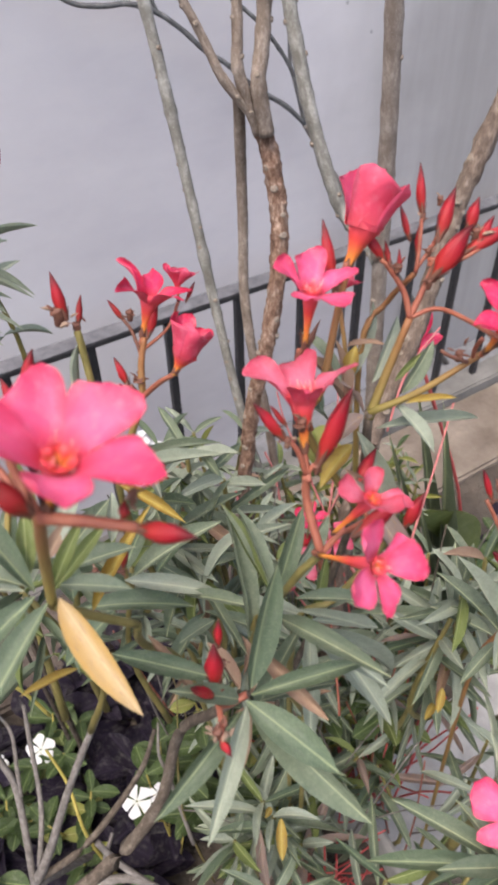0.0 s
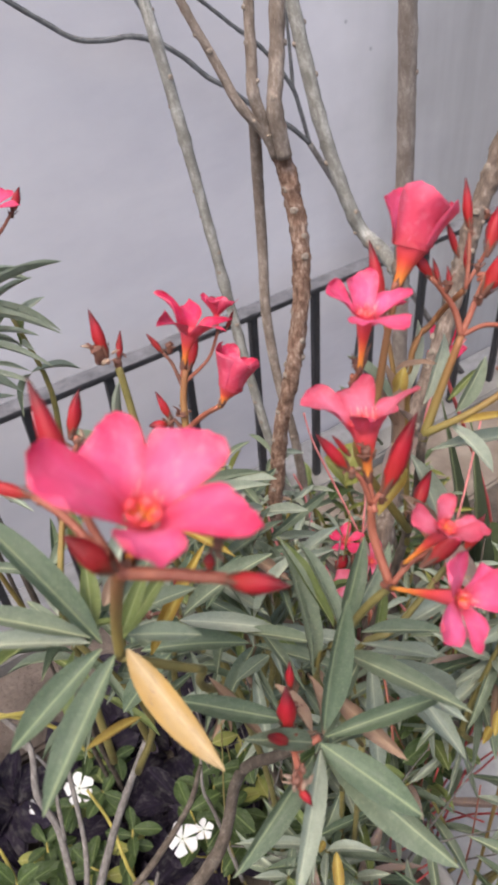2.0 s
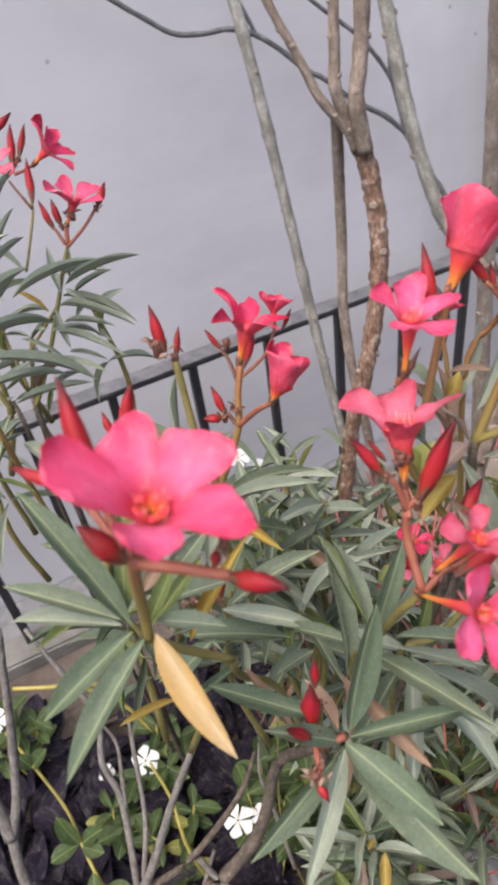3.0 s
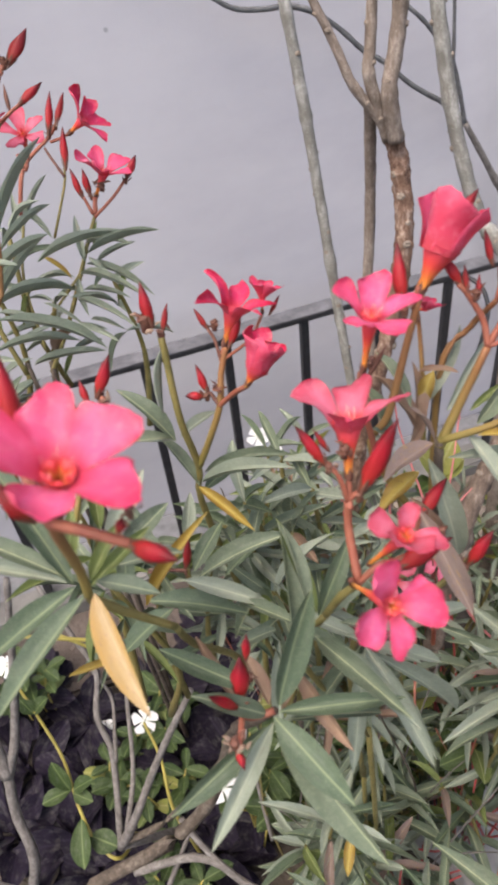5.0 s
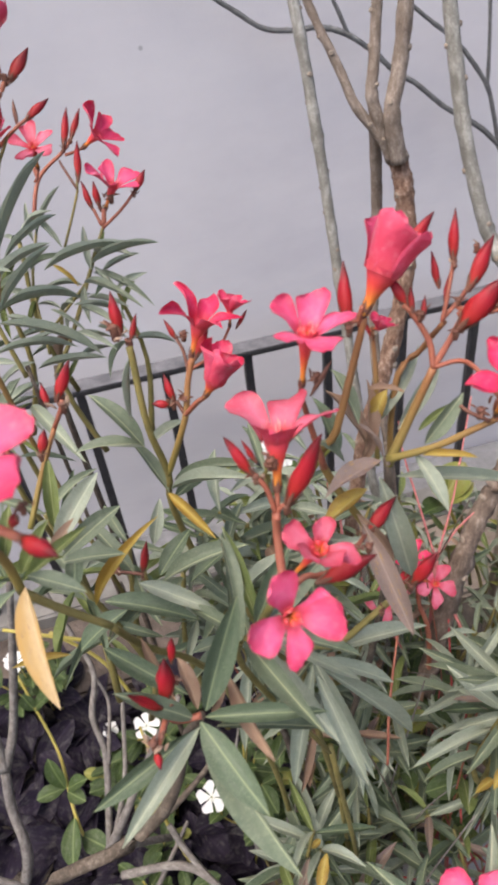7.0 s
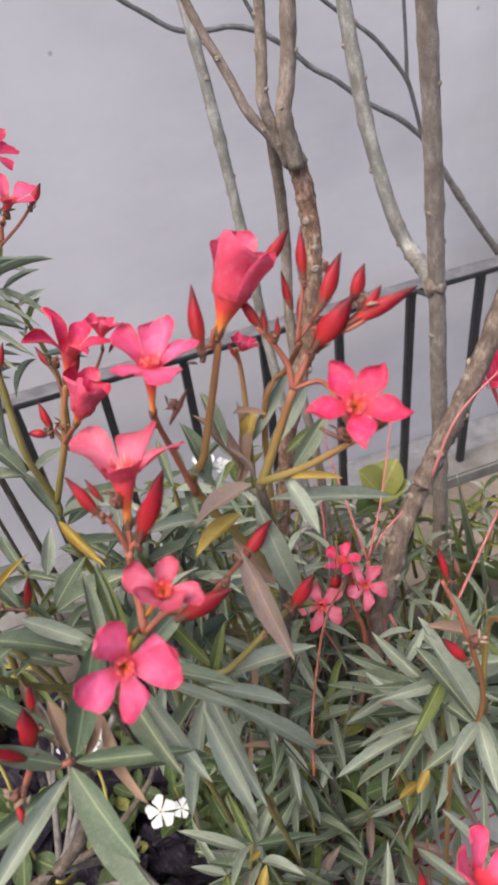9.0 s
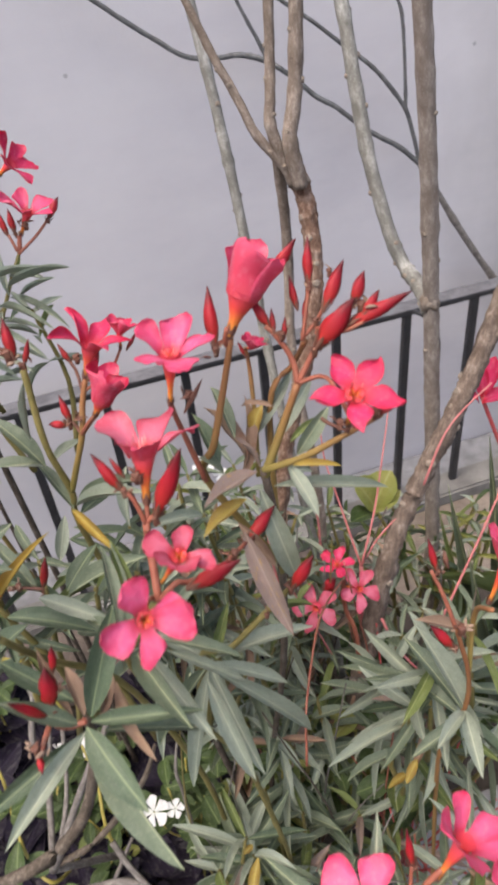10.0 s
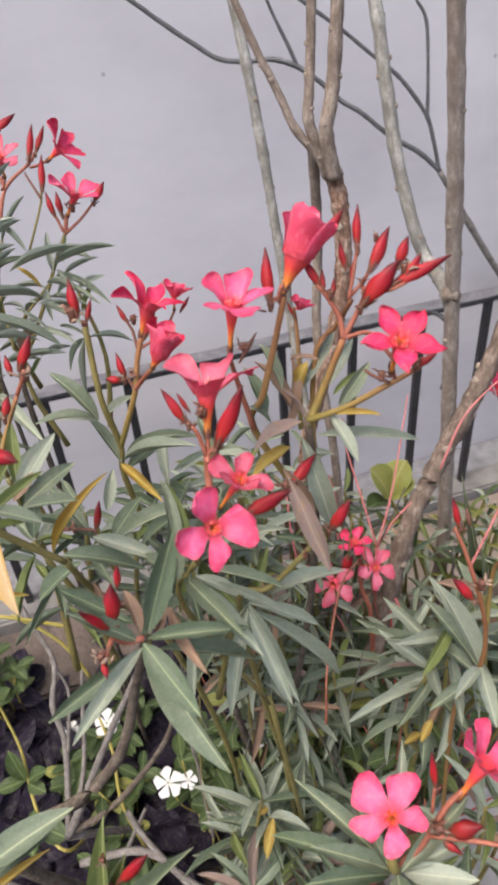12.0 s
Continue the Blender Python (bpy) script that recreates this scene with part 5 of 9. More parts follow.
leaf(ole, (0.0813, 0.3787, 1.0818), (0.0769, 0.4128, 1.1240), 0.0072, M_LEAF_TAN, 0.12, 60, 0.16)
leaf(ole, (0.0959, 0.3792, 1.0915), (0.0791, 0.3832, 1.1124), 0.0071, M_LEAF_MAUVE, 0.12, 40, 0.16)
leaf(ole, (0.0865, 0.3990, 1.1031), (0.0904, 0.4089, 1.1211), 0.0120, M_LEAF_BRIGHT, 0.3, 0, 0.2)
leaf(ole, (0.1007, 0.3925, 1.1049), (0.1172, 0.4332, 1.1288), 0.0119, M_LEAF_PALE, 0.1, 30, 0.06)
leaf(ole, (0.0696, 0.3714, 1.0950), (0.0494, 0.3877, 1.1239), 0.0134, M_LEAF_DARK, 0.1, 30, 0.06)
leaf(ole, (0.0739, 0.3703, 1.0916), (0.0603, 0.3648, 1.1078), 0.0133, M_LEAF, 0.1, 20, 0.06)
leaf(ole, (0.0804, 0.3793, 1.1152), (0.0551, 0.4093, 1.1303), 0.0102, M_LEAF, 0.1, 20, 0.05)
leaf(ole, (0.0833, 0.3952, 1.1003), (0.1022, 0.4441, 1.1326), 0.0089, M_LEAF_PALE, 0.1, 40, 0.05)
leaf(ole, (0.1138, 0.3882, 1.1098), (0.1310, 0.3965, 1.1275), 0.0054, M_LEAF_LIME, 0.1, 20, 0.05)
leaf(ole, (0.0822, 0.3930, 1.1302), (0.1050, 0.3877, 1.1368), 0.0065, M_LEAF_TAN, 0.25, 10, 0.16)
stem(ole, 'stem', ((0.02, 0.47, -0.02), (0.0, 0.46, 0.3), (-0.035, 0.445, 0.62)), 0.005, 0.0042, M_TWIG)
stem(ole, "stem", ((-0.0350, 0.4450, 0.6200), (-0.0725, 0.4000, 0.9539), (-0.0708, 0.3954, 1.0238), (-0.0753, 0.3902, 1.0732), (-0.0826, 0.4017, 1.1225), (-0.0843, 0.4039, 1.1309)), 0.0028, 0.0024, M_STALK_OLIVE)
bud(ole, (-0.0909, 0.4073, 1.1380), (-0.0986, 0.4171, 1.1645), 0.0095, M_BUD)
bud(ole, (-0.0840, 0.4063, 1.1335), (-0.0821, 0.4175, 1.1490), 0.0048, M_BUD_DARK)
calyx_tuft(ole, (-0.0961, 0.4070, 1.1401), 0.0190, M_WITHER, 6, 15)
calyx_tuft(ole, (-0.0847, 0.4053, 1.1326), 0.0112, M_CALYX, 5, 16)
stem(ole, "stem", ((-0.0708, 0.3954, 1.0238), (-0.0575, 0.3960, 1.0553), (-0.0488, 0.4008, 1.0811), (-0.0486, 0.4110, 1.1011), (-0.0460, 0.4189, 1.1172)), 0.0026, 0.0022, M_STALK)
flower(ole, (-0.0480, 0.4212, 1.1162), (-0.0417, 0.4305, 1.1399), (0.411, 0.262, 0.873), 0.0256, -42, rises=(59, 37, 58, 63, 42), sizes=(1.00, 1.08, 1.00, 0.90, 1.07), turns=(-2, -7, 0, -1, 4), curl=-0.5, cup=0.5, mat=M_PETAL_RED, blunt=False, flare=0.28, wide=0.85, roll=0.3, corona=False)
stem(ole, "pedicel", ((-0.0482, 0.4181, 1.1135), (-0.0489, 0.4191, 1.1131), (-0.0472, 0.4217, 1.1179)), 0.0017, 0.0015, M_STALK_RED, sides=6, per=4)
stem(ole, "stem", ((-0.0488, 0.4008, 1.0811), (-0.0345, 0.3944, 1.0990), (-0.0221, 0.3852, 1.1130)), 0.0020, 0.0017, M_STALK_RED)
flower(ole, (-0.0216, 0.3845, 1.1136), (-0.0140, 0.3880, 1.1275), (0.40, 0.40, 0.82), 0.0225, -20, rises=(66, 76, 78, 76, 62), sizes=(1.05, 0.95, 0.9, 0.95, 1.05), cup=1.0, mat=M_PETAL_RED, flare=0.36, corona=False)
bud(ole, (-0.0569, 0.4027, 1.0904), (-0.0659, 0.4097, 1.1078), 0.0071, M_BUD)
bud(ole, (-0.0594, 0.4001, 1.0886), (-0.0702, 0.3943, 1.0917), 0.0085, M_BUD)
calyx_tuft(ole, (-0.0576, 0.4011, 1.0881), 0.0098, M_WITHER, 6, 54)
bud(ole, (-0.0602, 0.4268, 1.1252), (-0.0701, 0.4307, 1.1378), 0.0053, M_BUD_DARK)
stem(ole, "stem", ((-0.0488, 0.4008, 1.0811), (-0.0556, 0.4031, 1.0903)), 0.0016, 0.0013, M_CALYX)
stem(ole, "stem", ((-0.0480, 0.4141, 1.1044), (-0.0548, 0.4234, 1.1186), (-0.0602, 0.4268, 1.1252)), 0.0013, 0.0011, M_CALYX)
bud(ole, (-0.0439, 0.4196, 1.1170), (-0.0370, 0.4330, 1.1376), 0.0066, M_BUD)
calyx_tuft(ole, (-0.0569, 0.4299, 1.1273), 0.0115, M_CALYX, 6, 17)
calyx_tuft(ole, (-0.0496, 0.4061, 1.0909), 0.0133, M_CALYX, 6, 18)
flower(ole, (-0.0255, 0.4410, 1.1313), (-0.0255, 0.4450, 1.1433), (0.190, 0.392, 0.866), 0.0130, 0, 45, 0, 0.8, M_PETAL_RED, corona=False)
stem(ole, "stem", ((-0.0470, 0.4150, 1.1100), (-0.0322, 0.4300, 1.1177), (-0.0255, 0.4410, 1.1313)), 0.0013, 0.0010, M_STALK_RED)
bud(ole, (-0.0205, 0.4410, 1.1313), (-0.0150, 0.4500, 1.1413), 0.0033, M_BUD_DARK)
leaf(ole, (-0.0826, 0.3902, 1.0523), (-0.1219, 0.3934, 1.0912), 0.0174, M_LEAF, 0.14, 10, 0.04)
leaf(ole, (-0.0851, 0.3908, 1.0543), (-0.1226, 0.3616, 1.0621), 0.0128, M_LEAF, 0.14, 0, 0.04)
leaf(ole, (-0.0851, 0.3935, 1.0494), (-0.1181, 0.3822, 1.0519), 0.0103, M_LEAF_PALE, 0.1, 0, 0.04)
leaf(ole, (-0.0847, 0.4010, 1.1227), (-0.0866, 0.3893, 1.0775), 0.0097, M_LEAF_PALE, 0.02, 60, 0.04)
leaf(ole, (-0.0715, 0.3915, 1.0082), (-0.1072, 0.4061, 1.0425), 0.0126, M_LEAF, 0.1, 20, 0.04)
leaf(ole, (-0.0810, 0.3965, 1.0509), (-0.0550, 0.4089, 1.0693), 0.0102, M_LEAF_PALE, 0.12, 10, 0.04)
leaf(ole, (-0.0718, 0.3908, 1.0074), (-0.0203, 0.3637, 0.9995), 0.0104, M_LEAF_BRIGHT, 0.14, 10, 0.1)
leaf(ole, (-0.0696, 0.3937, 1.0099), (0.0060, 0.3863, 1.0458), 0.0120, M_LEAF_PALE, 0.12, 0, 0.04)
leaf(ole, (-0.0684, 0.3989, 1.0154), (0.0021, 0.4060, 1.0386), 0.0094, M_LEAF, 0.16, 0, 0.04)
leaf(ole, (-0.0707, 0.3966, 0.9977), (-0.0485, 0.4403, 1.0062), 0.0170, M_LEAF_DARK, 0.1, 20, 0.05)
leaf(ole, (-0.0767, 0.3628, 0.9769), (-0.0776, 0.3862, 1.0049), 0.0135, M_LEAF_PALE, 0.06, 30, 0.05)
leaf(ole, (-0.0611, 0.2718, 1.0240), (-0.0282, 0.3133, 1.0733), 0.0104, M_LEAF_BRIGHT, 0.22, 15, 0.08)
leaf(ole, (-0.0685, 0.3498, 0.9577), (-0.0555, 0.3858, 0.9776), 0.0175, M_LEAF_DARK, 0.1, 10, 0.05)
leaf(ole, (-0.0568, 0.3375, 0.9699), (0.0052, 0.3633, 1.0029), 0.0183, M_LEAF, 0.16, 0, 0.05)
leaf(ole, (-0.0508, 0.3050, 1.0096), (0.0110, 0.3003, 1.0069), 0.0142, M_LEAF_PALE, 0.12, 10, 0.04)
leaf(ole, (-0.0760, 0.2943, 0.9929), (-0.0080, 0.3034, 0.9873), 0.0172, M_LEAF_DARK, 0.16, 0, 0.05)
leaf(ole, (-0.0630, 0.3176, 0.9980), (-0.1101, 0.3355, 1.0253), 0.0116, M_LEAF, 0.1, 10, 0.05)
leaf(ole, (-0.0561, 0.2911, 0.9958), (-0.0872, 0.2677, 0.9669), 0.0189, M_LEAF_DARK, 0.1, 0, 0.05)
stem(ole, "stem", ((-0.0399, 0.3067, 0.9741), (-0.0510, 0.3123, 0.9940), (-0.0538, 0.3162, 1.0081)), 0.0022, 0.0017, M_STALK_OLIVE)
bud(ole, (-0.0545, 0.3151, 1.0071), (-0.0530, 0.3265, 1.0279), 0.0065, M_BUD_DARK)
calyx_tuft(ole, (-0.0546, 0.3143, 1.0057), 0.0075, M_CALYX, 6, 57)
stem(ole, "stem", ((-0.0543, 0.3146, 1.0064), (-0.0689, 0.3104, 1.0085), (-0.0781, 0.3064, 1.0082)), 0.0013, 0.0011, M_CALYX)
calyx_tuft(ole, (-0.0711, 0.3103, 1.0093), 0.0104, M_WITHER, 5, 19)
leaf(ole, (-0.0212, 0.3025, 0.9440), (0.0001, 0.3295, 0.9333), 0.0138, M_LEAF, 0.1, 0, 0.05)
leaf(ole, (-0.0451, 0.3547, 0.9522), (-0.0206, 0.3990, 0.9604), 0.0147, M_LEAF_DARK, 0.1, 0, 0.05)

# ---- the nearest shoot with the large open flower ----

near = thing("oleander_shoot", "oleander shoot with a wide open pink flower and hanging yellow leaf", "oleander", (-0.1000, 0.2800, 0.0000), group="oleander shrubs")
stem(near, 'stem', ((-0.01, 0.42, -0.02), (-0.015, 0.40, 0.5), (-0.028, 0.34, 0.84), (-0.036, 0.275, 0.985), (-0.0256, 0.2430, 1.0560)), 0.0036, 0.0022, M_STALK_OLIVE)
stem(near, 'stem', ((-0.0256, 0.2430, 1.0560), (-0.0440, 0.2300, 1.0830), (-0.0560, 0.2230, 1.1000)), 0.0022, 0.0025, M_STALK_OLIVE)
stem(near, "stem", ((-0.0560, 0.2230, 1.1000), (-0.0515, 0.2191, 1.1277), (-0.0417, 0.2055, 1.1646), (-0.0335, 0.1951, 1.1932)), 0.0024, 0.0025, M_STALK)
flower(near, (-0.0299, 0.1957, 1.1957), (-0.0206, 0.1943, 1.2212), (0.308, -0.052, 0.950), 0.0276, 33, rises=(39, 41, 41, 45, 31), sizes=(1.15, 0.90, 1.08, 1.00, 0.96), turns=(-10, 5, 6, 3, -2), curl=-0.15, cup=0.3, mat=M_PETAL, flare=0.22, wide=1.08)
stem(near, "pedicel", ((-0.0346, 0.1961, 1.1892), (-0.0329, 0.1960, 1.1905), (-0.0293, 0.1956, 1.1976)), 0.0017, 0.0015, M_STALK_RED, sides=6, per=4)
bud(near, (-0.0465, 0.2103, 1.2171), (-0.0596, 0.2300, 1.2462), 0.0091, M_BUD)
bud(near, (-0.0318, 0.1869, 1.2034), (-0.0433, 0.1864, 1.2196), 0.0114, M_BUD_DARK)
bud(near, (0.0021, 0.1897, 1.1951), (0.0224, 0.1851, 1.1966), 0.0081, M_BUD)
stem(near, "stem", ((-0.0326, 0.1933, 1.1941), (-0.0141, 0.1912, 1.1956), (0.0021, 0.1897, 1.1951)), 0.0024, 0.0019, M_STALK_RED)
stem(near, "stem", ((-0.0331, 0.1949, 1.1929), (-0.0423, 0.2043, 1.2050), (-0.0465, 0.2103, 1.2171)), 0.0017, 0.0014, M_STALK_RED)
bud(near, (-0.0034, 0.1925, 1.1959), (-0.0029, 0.1966, 1.2006), 0.0046, M_BUD_DARK)
calyx_tuft(near, (-0.0006, 0.1979, 1.2018), 0.0075, M_CALYX, 6, 20)
calyx_tuft(near, (-0.0537, 0.2125, 1.2127), 0.0078, M_CALYX, 6, 21)
stem(near, "stem", ((-0.0359, 0.1963, 1.1918), (-0.0519, 0.2100, 1.2019), (-0.0649, 0.2179, 1.2050)), 0.0017, 0.0015, M_STALK_RED)
bud(near, (-0.0649, 0.2179, 1.2050), (-0.0860, 0.2208, 1.2108), 0.0066, M_BUD)
calyx_tuft(near, (-0.0633, 0.2177, 1.2046), 0.0076, M_CALYX, 5, 59)
leaf(near, (-0.0516, 0.2227, 1.1057), (-0.0070, 0.1780, 1.0880), 0.0170, M_LEAF_YELLOW, 0.06, 15, 0.03)
leaf(near, (-0.0627, 0.2222, 1.1064), (-0.1008, 0.1876, 1.0812), 0.0161, M_LEAF_DARK, 0.06, -10, 0.03)
leaf(near, (-0.0566, 0.2208, 1.1041), (-0.0801, 0.1622, 1.0799), 0.0165, M_LEAF_DARK, 0.05, 0, 0.03)
leaf(near, (-0.0621, 0.2227, 1.1100), (-0.1169, 0.2552, 1.1621), 0.0161, M_LEAF_DARK, 0.08, 10, 0.03)
leaf(near, (-0.0685, 0.2269, 1.1080), (-0.1278, 0.2318, 1.1206), 0.0125, M_LEAF, 0.08, 0, 0.03)
leaf(near, (-0.0685, 0.2253, 1.1061), (-0.1281, 0.2269, 1.0995), 0.0112, M_LEAF_PALE, 0.1, 0, 0.03)
leaf(near, (-0.0534, 0.2254, 1.1122), (-0.0400, 0.2427, 1.1385), 0.0092, M_LEAF_LIME, 0.05, 20, 0.03)
leaf(near, (-0.0515, 0.2267, 1.1103), (-0.0192, 0.2298, 1.1055), 0.0114, M_LEAF, 0.08, 0, 0.03)
leaf(near, (-0.0665, 0.2283, 1.1124), (-0.0701, 0.2496, 1.1346), 0.0109, M_LEAF_LIME, 0.05, 20, 0.03)
leaf(near, (-0.0561, 0.2258, 1.1052), (-0.0367, 0.2623, 1.1147), 0.0088, M_LEAF_LIME, 0.05, 20, 0.03)
leaf(near, (-0.0611, 0.2596, 1.0794), (-0.0296, 0.2763, 1.0786), 0.0116, M_LEAF, 0.1, 0, 0.03)
leaf(near, (-0.0779, 0.2729, 1.0717), (-0.0676, 0.3177, 1.0965), 0.0171, M_LEAF_PALE, 0.1, 20, 0.04)
leaf(near, (-0.0724, 0.2716, 1.0673), (-0.0514, 0.3098, 1.0792), 0.0157, M_LEAF, 0.1, 20, 0.04)
leaf(near, (-0.0792, 0.2711, 1.0707), (-0.0687, 0.2900, 1.0840), 0.0108, M_LEAF_TAN, 0.1, 20, 0.1)
leaf(near, (-0.0680, 0.2660, 1.0436), (-0.0726, 0.2837, 1.0644), 0.0138, M_LEAF_DARK, 0.1, 20, 0.04)
leaf(near, (-0.0637, 0.2398, 1.0146), (-0.0882, 0.2174, 1.0220), 0.0065, M_LEAF_BRIGHT, 0.05, 0, 0.06)
leaf(near, (-0.0294, 0.2660, 1.0103), (0.0018, 0.2443, 0.9813), 0.0084, M_LEAF_TAN, 0.05, 0, 0.06)
stem(near, "stem", ((-0.1026, 0.3313, 1.1140), (-0.0945, 0.3331, 1.1284), (-0.0946, 0.3370, 1.1329)), 0.0016, 0.0016, M_STALK_RED)
stem(near, "stem", ((-0.1082, 0.2873, 1.0647), (-0.1060, 0.3117, 1.0925), (-0.1026, 0.3313, 1.1140)), 0.0020, 0.0016, M_STALK)
bud(near, (-0.0976, 0.3360, 1.1332), (-0.0912, 0.3498, 1.1545), 0.0083, M_BUD)
bud(near, (-0.1022, 0.3318, 1.1305), (-0.1089, 0.3391, 1.1422), 0.0055, M_BUD)
calyx_tuft(near, (-0.0940, 0.3346, 1.1299), 0.0126, M_WITHER, 7, 22)
bud(near, (-0.1023, 0.3124, 1.1076), (-0.1024, 0.3227, 1.1198), 0.0071, M_BUD)
calyx_tuft(near, (-0.1023, 0.3113, 1.1062), 0.0082, M_WITHER, 6, 60)
leaf(near, (-0.0930, 0.2925, 1.0636), (-0.1045, 0.3189, 1.1001), 0.0121, M_LEAF_LIME, 0.05, 20, 0.04)

# ---- the oleander further left ----

far = thing("oleander_shrub", "taller oleander shrub with several flower heads, close to the railing", "oleander", (-0.3200, 0.6200, 0.0000), group="oleander shrubs")
stem(far, 'stem', ((-0.33, 0.62, -0.02), (-0.33, 0.61, 0.5), (-0.3103, 0.5694, 0.8915), (-0.3246, 0.5919, 0.9535)), 0.0054, 0.0031, M_TWIG)
stem(far, "stem", ((-0.3224, 0.5837, 0.9439), (-0.3076, 0.6170, 0.9850), (-0.2940, 0.6483, 1.0325), (-0.2890, 0.6674, 1.0570), (-0.2840, 0.6890, 1.0800)), 0.0029, 0.0019, M_STALK_OLIVE)
stem(far, "stem", ((-0.2940, 0.6483, 1.0325), (-0.3308, 0.6072, 0.9882)), 0.0017, 0.0017, M_STALK_OLIVE)
stem(far, "stem", ((-0.2840, 0.6890, 1.0800), (-0.2848, 0.6979, 1.0951)), 0.0028, 0.0025, M_STALK_RED)
stem(far, "stem", ((-0.2841, 0.6861, 1.0780), (-0.2652, 0.7019, 1.0942), (-0.2522, 0.7171, 1.1101)), 0.0019, 0.0015, M_STALK_RED)
stem(far, "stem", ((-0.2857, 0.6876, 1.0805), (-0.2961, 0.6942, 1.0962)), 0.0019, 0.0015, M_STALK_RED)
flower(far, (-0.2880, 0.7030, 1.0912), (-0.2735, 0.7095, 1.1177), (0.307, 0.059, 0.950), 0.0267, 26, rises=(36, 39, 28, 28, 41), sizes=(1.11, 1.02, 1.00, 1.00, 0.94), turns=(3, -6, 0, 0, 6), cup=0.5, mat=M_PETAL, flare=0.24)
stem(far, "pedicel", ((-0.2858, 0.6979, 1.0904), (-0.2875, 0.7003, 1.0889), (-0.2874, 0.7031, 1.0931)), 0.0017, 0.0015, M_STALK_RED, sides=6, per=4)
bud(far, (-0.2972, 0.6938, 1.0964), (-0.3106, 0.7044, 1.1226), 0.0086, M_BUD)
bud(far, (-0.2904, 0.6988, 1.0977), (-0.2989, 0.7094, 1.1210), 0.0092, M_BUD)
calyx_tuft(far, (-0.2897, 0.6979, 1.0957), 0.0100, M_WITHER, 5, 62)
bud(far, (-0.2530, 0.7155, 1.1089), (-0.2455, 0.7326, 1.1268), 0.0097, M_BUD)
calyx_tuft(far, (-0.2537, 0.7139, 1.1072), 0.0100, M_CALYX, 6, 63)
calyx_tuft(far, (-0.2785, 0.7050, 1.1049), 0.0159, M_CALYX, 6, 23)
stem(far, "stem", ((-0.3324, 0.6742, 1.0578), (-0.3242, 0.7074, 1.1026), (-0.3238, 0.7154, 1.1183)), 0.0015, 0.0013, M_STALK_OLIVE)
bud(far, (-0.3226, 0.7159, 1.1181), (-0.3282, 0.7397, 1.1534), 0.0094, M_BUD)
stem(far, "stem", ((-0.3234, 0.7111, 1.1106), (-0.3412, 0.7191, 1.1320), (-0.3451, 0.7219, 1.1370)), 0.0016, 0.0012, M_CALYX)
stem(far, "stem", ((-0.3686, 0.6769, 1.0812), (-0.3658, 0.7032, 1.1219), (-0.3438, 0.7291, 1.1437), (-0.3347, 0.7383, 1.1556)), 0.0025, 0.0019, M_STALK_RED)
flower(far, (-0.3241, 0.7409, 1.1445), (-0.3045, 0.7447, 1.1583), (0.809, 0.290, 0.511), 0.0280, -64, rises=(36, 39, 30, 30, 36), sizes=(0.99, 1.04, 1.00, 1.00, 0.99), turns=(-12, -3, 0, 0, 7), curl=-0.2, cup=0.6, mat=M_PETAL_RED, flare=0.24, corona=False)
stem(far, "pedicel", ((-0.3390, 0.7257, 1.1418), (-0.3332, 0.7327, 1.1422), (-0.3225, 0.7415, 1.1455)), 0.0017, 0.0015, M_STALK_RED, sides=6, per=4)
bud(far, (-0.3405, 0.7292, 1.1496), (-0.3420, 0.7544, 1.1840), 0.0093, M_BUD)
calyx_tuft(far, (-0.3404, 0.7278, 1.1477), 0.0100, M_CALYX, 5, 65)
bud(far, (-0.3347, 0.7383, 1.1556), (-0.3288, 0.7590, 1.1813), 0.0081, M_BUD_DARK)
calyx_tuft(far, (-0.3351, 0.7370, 1.1540), 0.0093, M_WITHER, 6, 66)
stem(far, "stem", ((-0.3658, 0.7032, 1.1219), (-0.3697, 0.7071, 1.1358)), 0.0025, 0.0025, M_STALK_RED)
flower(far, (-0.3176, 0.6490, 1.1541), (-0.3099, 0.6407, 1.1800), (0.291, -0.263, 0.920), 0.0208, -3, rises=(22, 23, 15, 18, 22), sizes=(1.09, 0.92, 1.00, 0.98, 0.92), turns=(-4, -4, 0, -1, 9), cup=0.4, mat=M_PETAL_PALE, flare=0.24)
stem(far, "pedicel", ((-0.3176, 0.6392, 1.1454), (-0.3182, 0.6446, 1.1479), (-0.3170, 0.6485, 1.1559)), 0.0017, 0.0015, M_STALK_RED, sides=6, per=4)
stem(far, 'stem', ((-0.31, 0.60, -0.02), (-0.31, 0.58, 0.3), (-0.30, 0.55, 0.62)), 0.0048, 0.0037, M_TWIG)
stem(far, "stem", ((-0.3000, 0.5500, 0.6000), (-0.2876, 0.4719, 1.0252), (-0.2726, 0.4916, 1.0986), (-0.2692, 0.5077, 1.1439), (-0.2701, 0.5249, 1.2083), (-0.2722, 0.5320, 1.2321)), 0.0029, 0.0018, M_STALK)
flower(far, (-0.2738, 0.5381, 1.2471), (-0.2689, 0.5471, 1.2767), (0.005, 0.512, 0.831), 0.0478, 20, 68, 0, 1.4, M_PETAL_RED, corona=False)
stem(far, "stem", ((-0.2702, 0.5312, 1.2302), (-0.2550, 0.5493, 1.2478), (-0.2495, 0.5551, 1.2583)), 0.0020, 0.0018, M_STALK_RED)
bud(far, (-0.2455, 0.5568, 1.2578), (-0.2337, 0.5753, 1.2778), 0.0106, M_BUD_DARK)
bud(far, (-0.2531, 0.5551, 1.2604), (-0.2589, 0.5637, 1.2756), 0.0066, M_BUD_DARK)
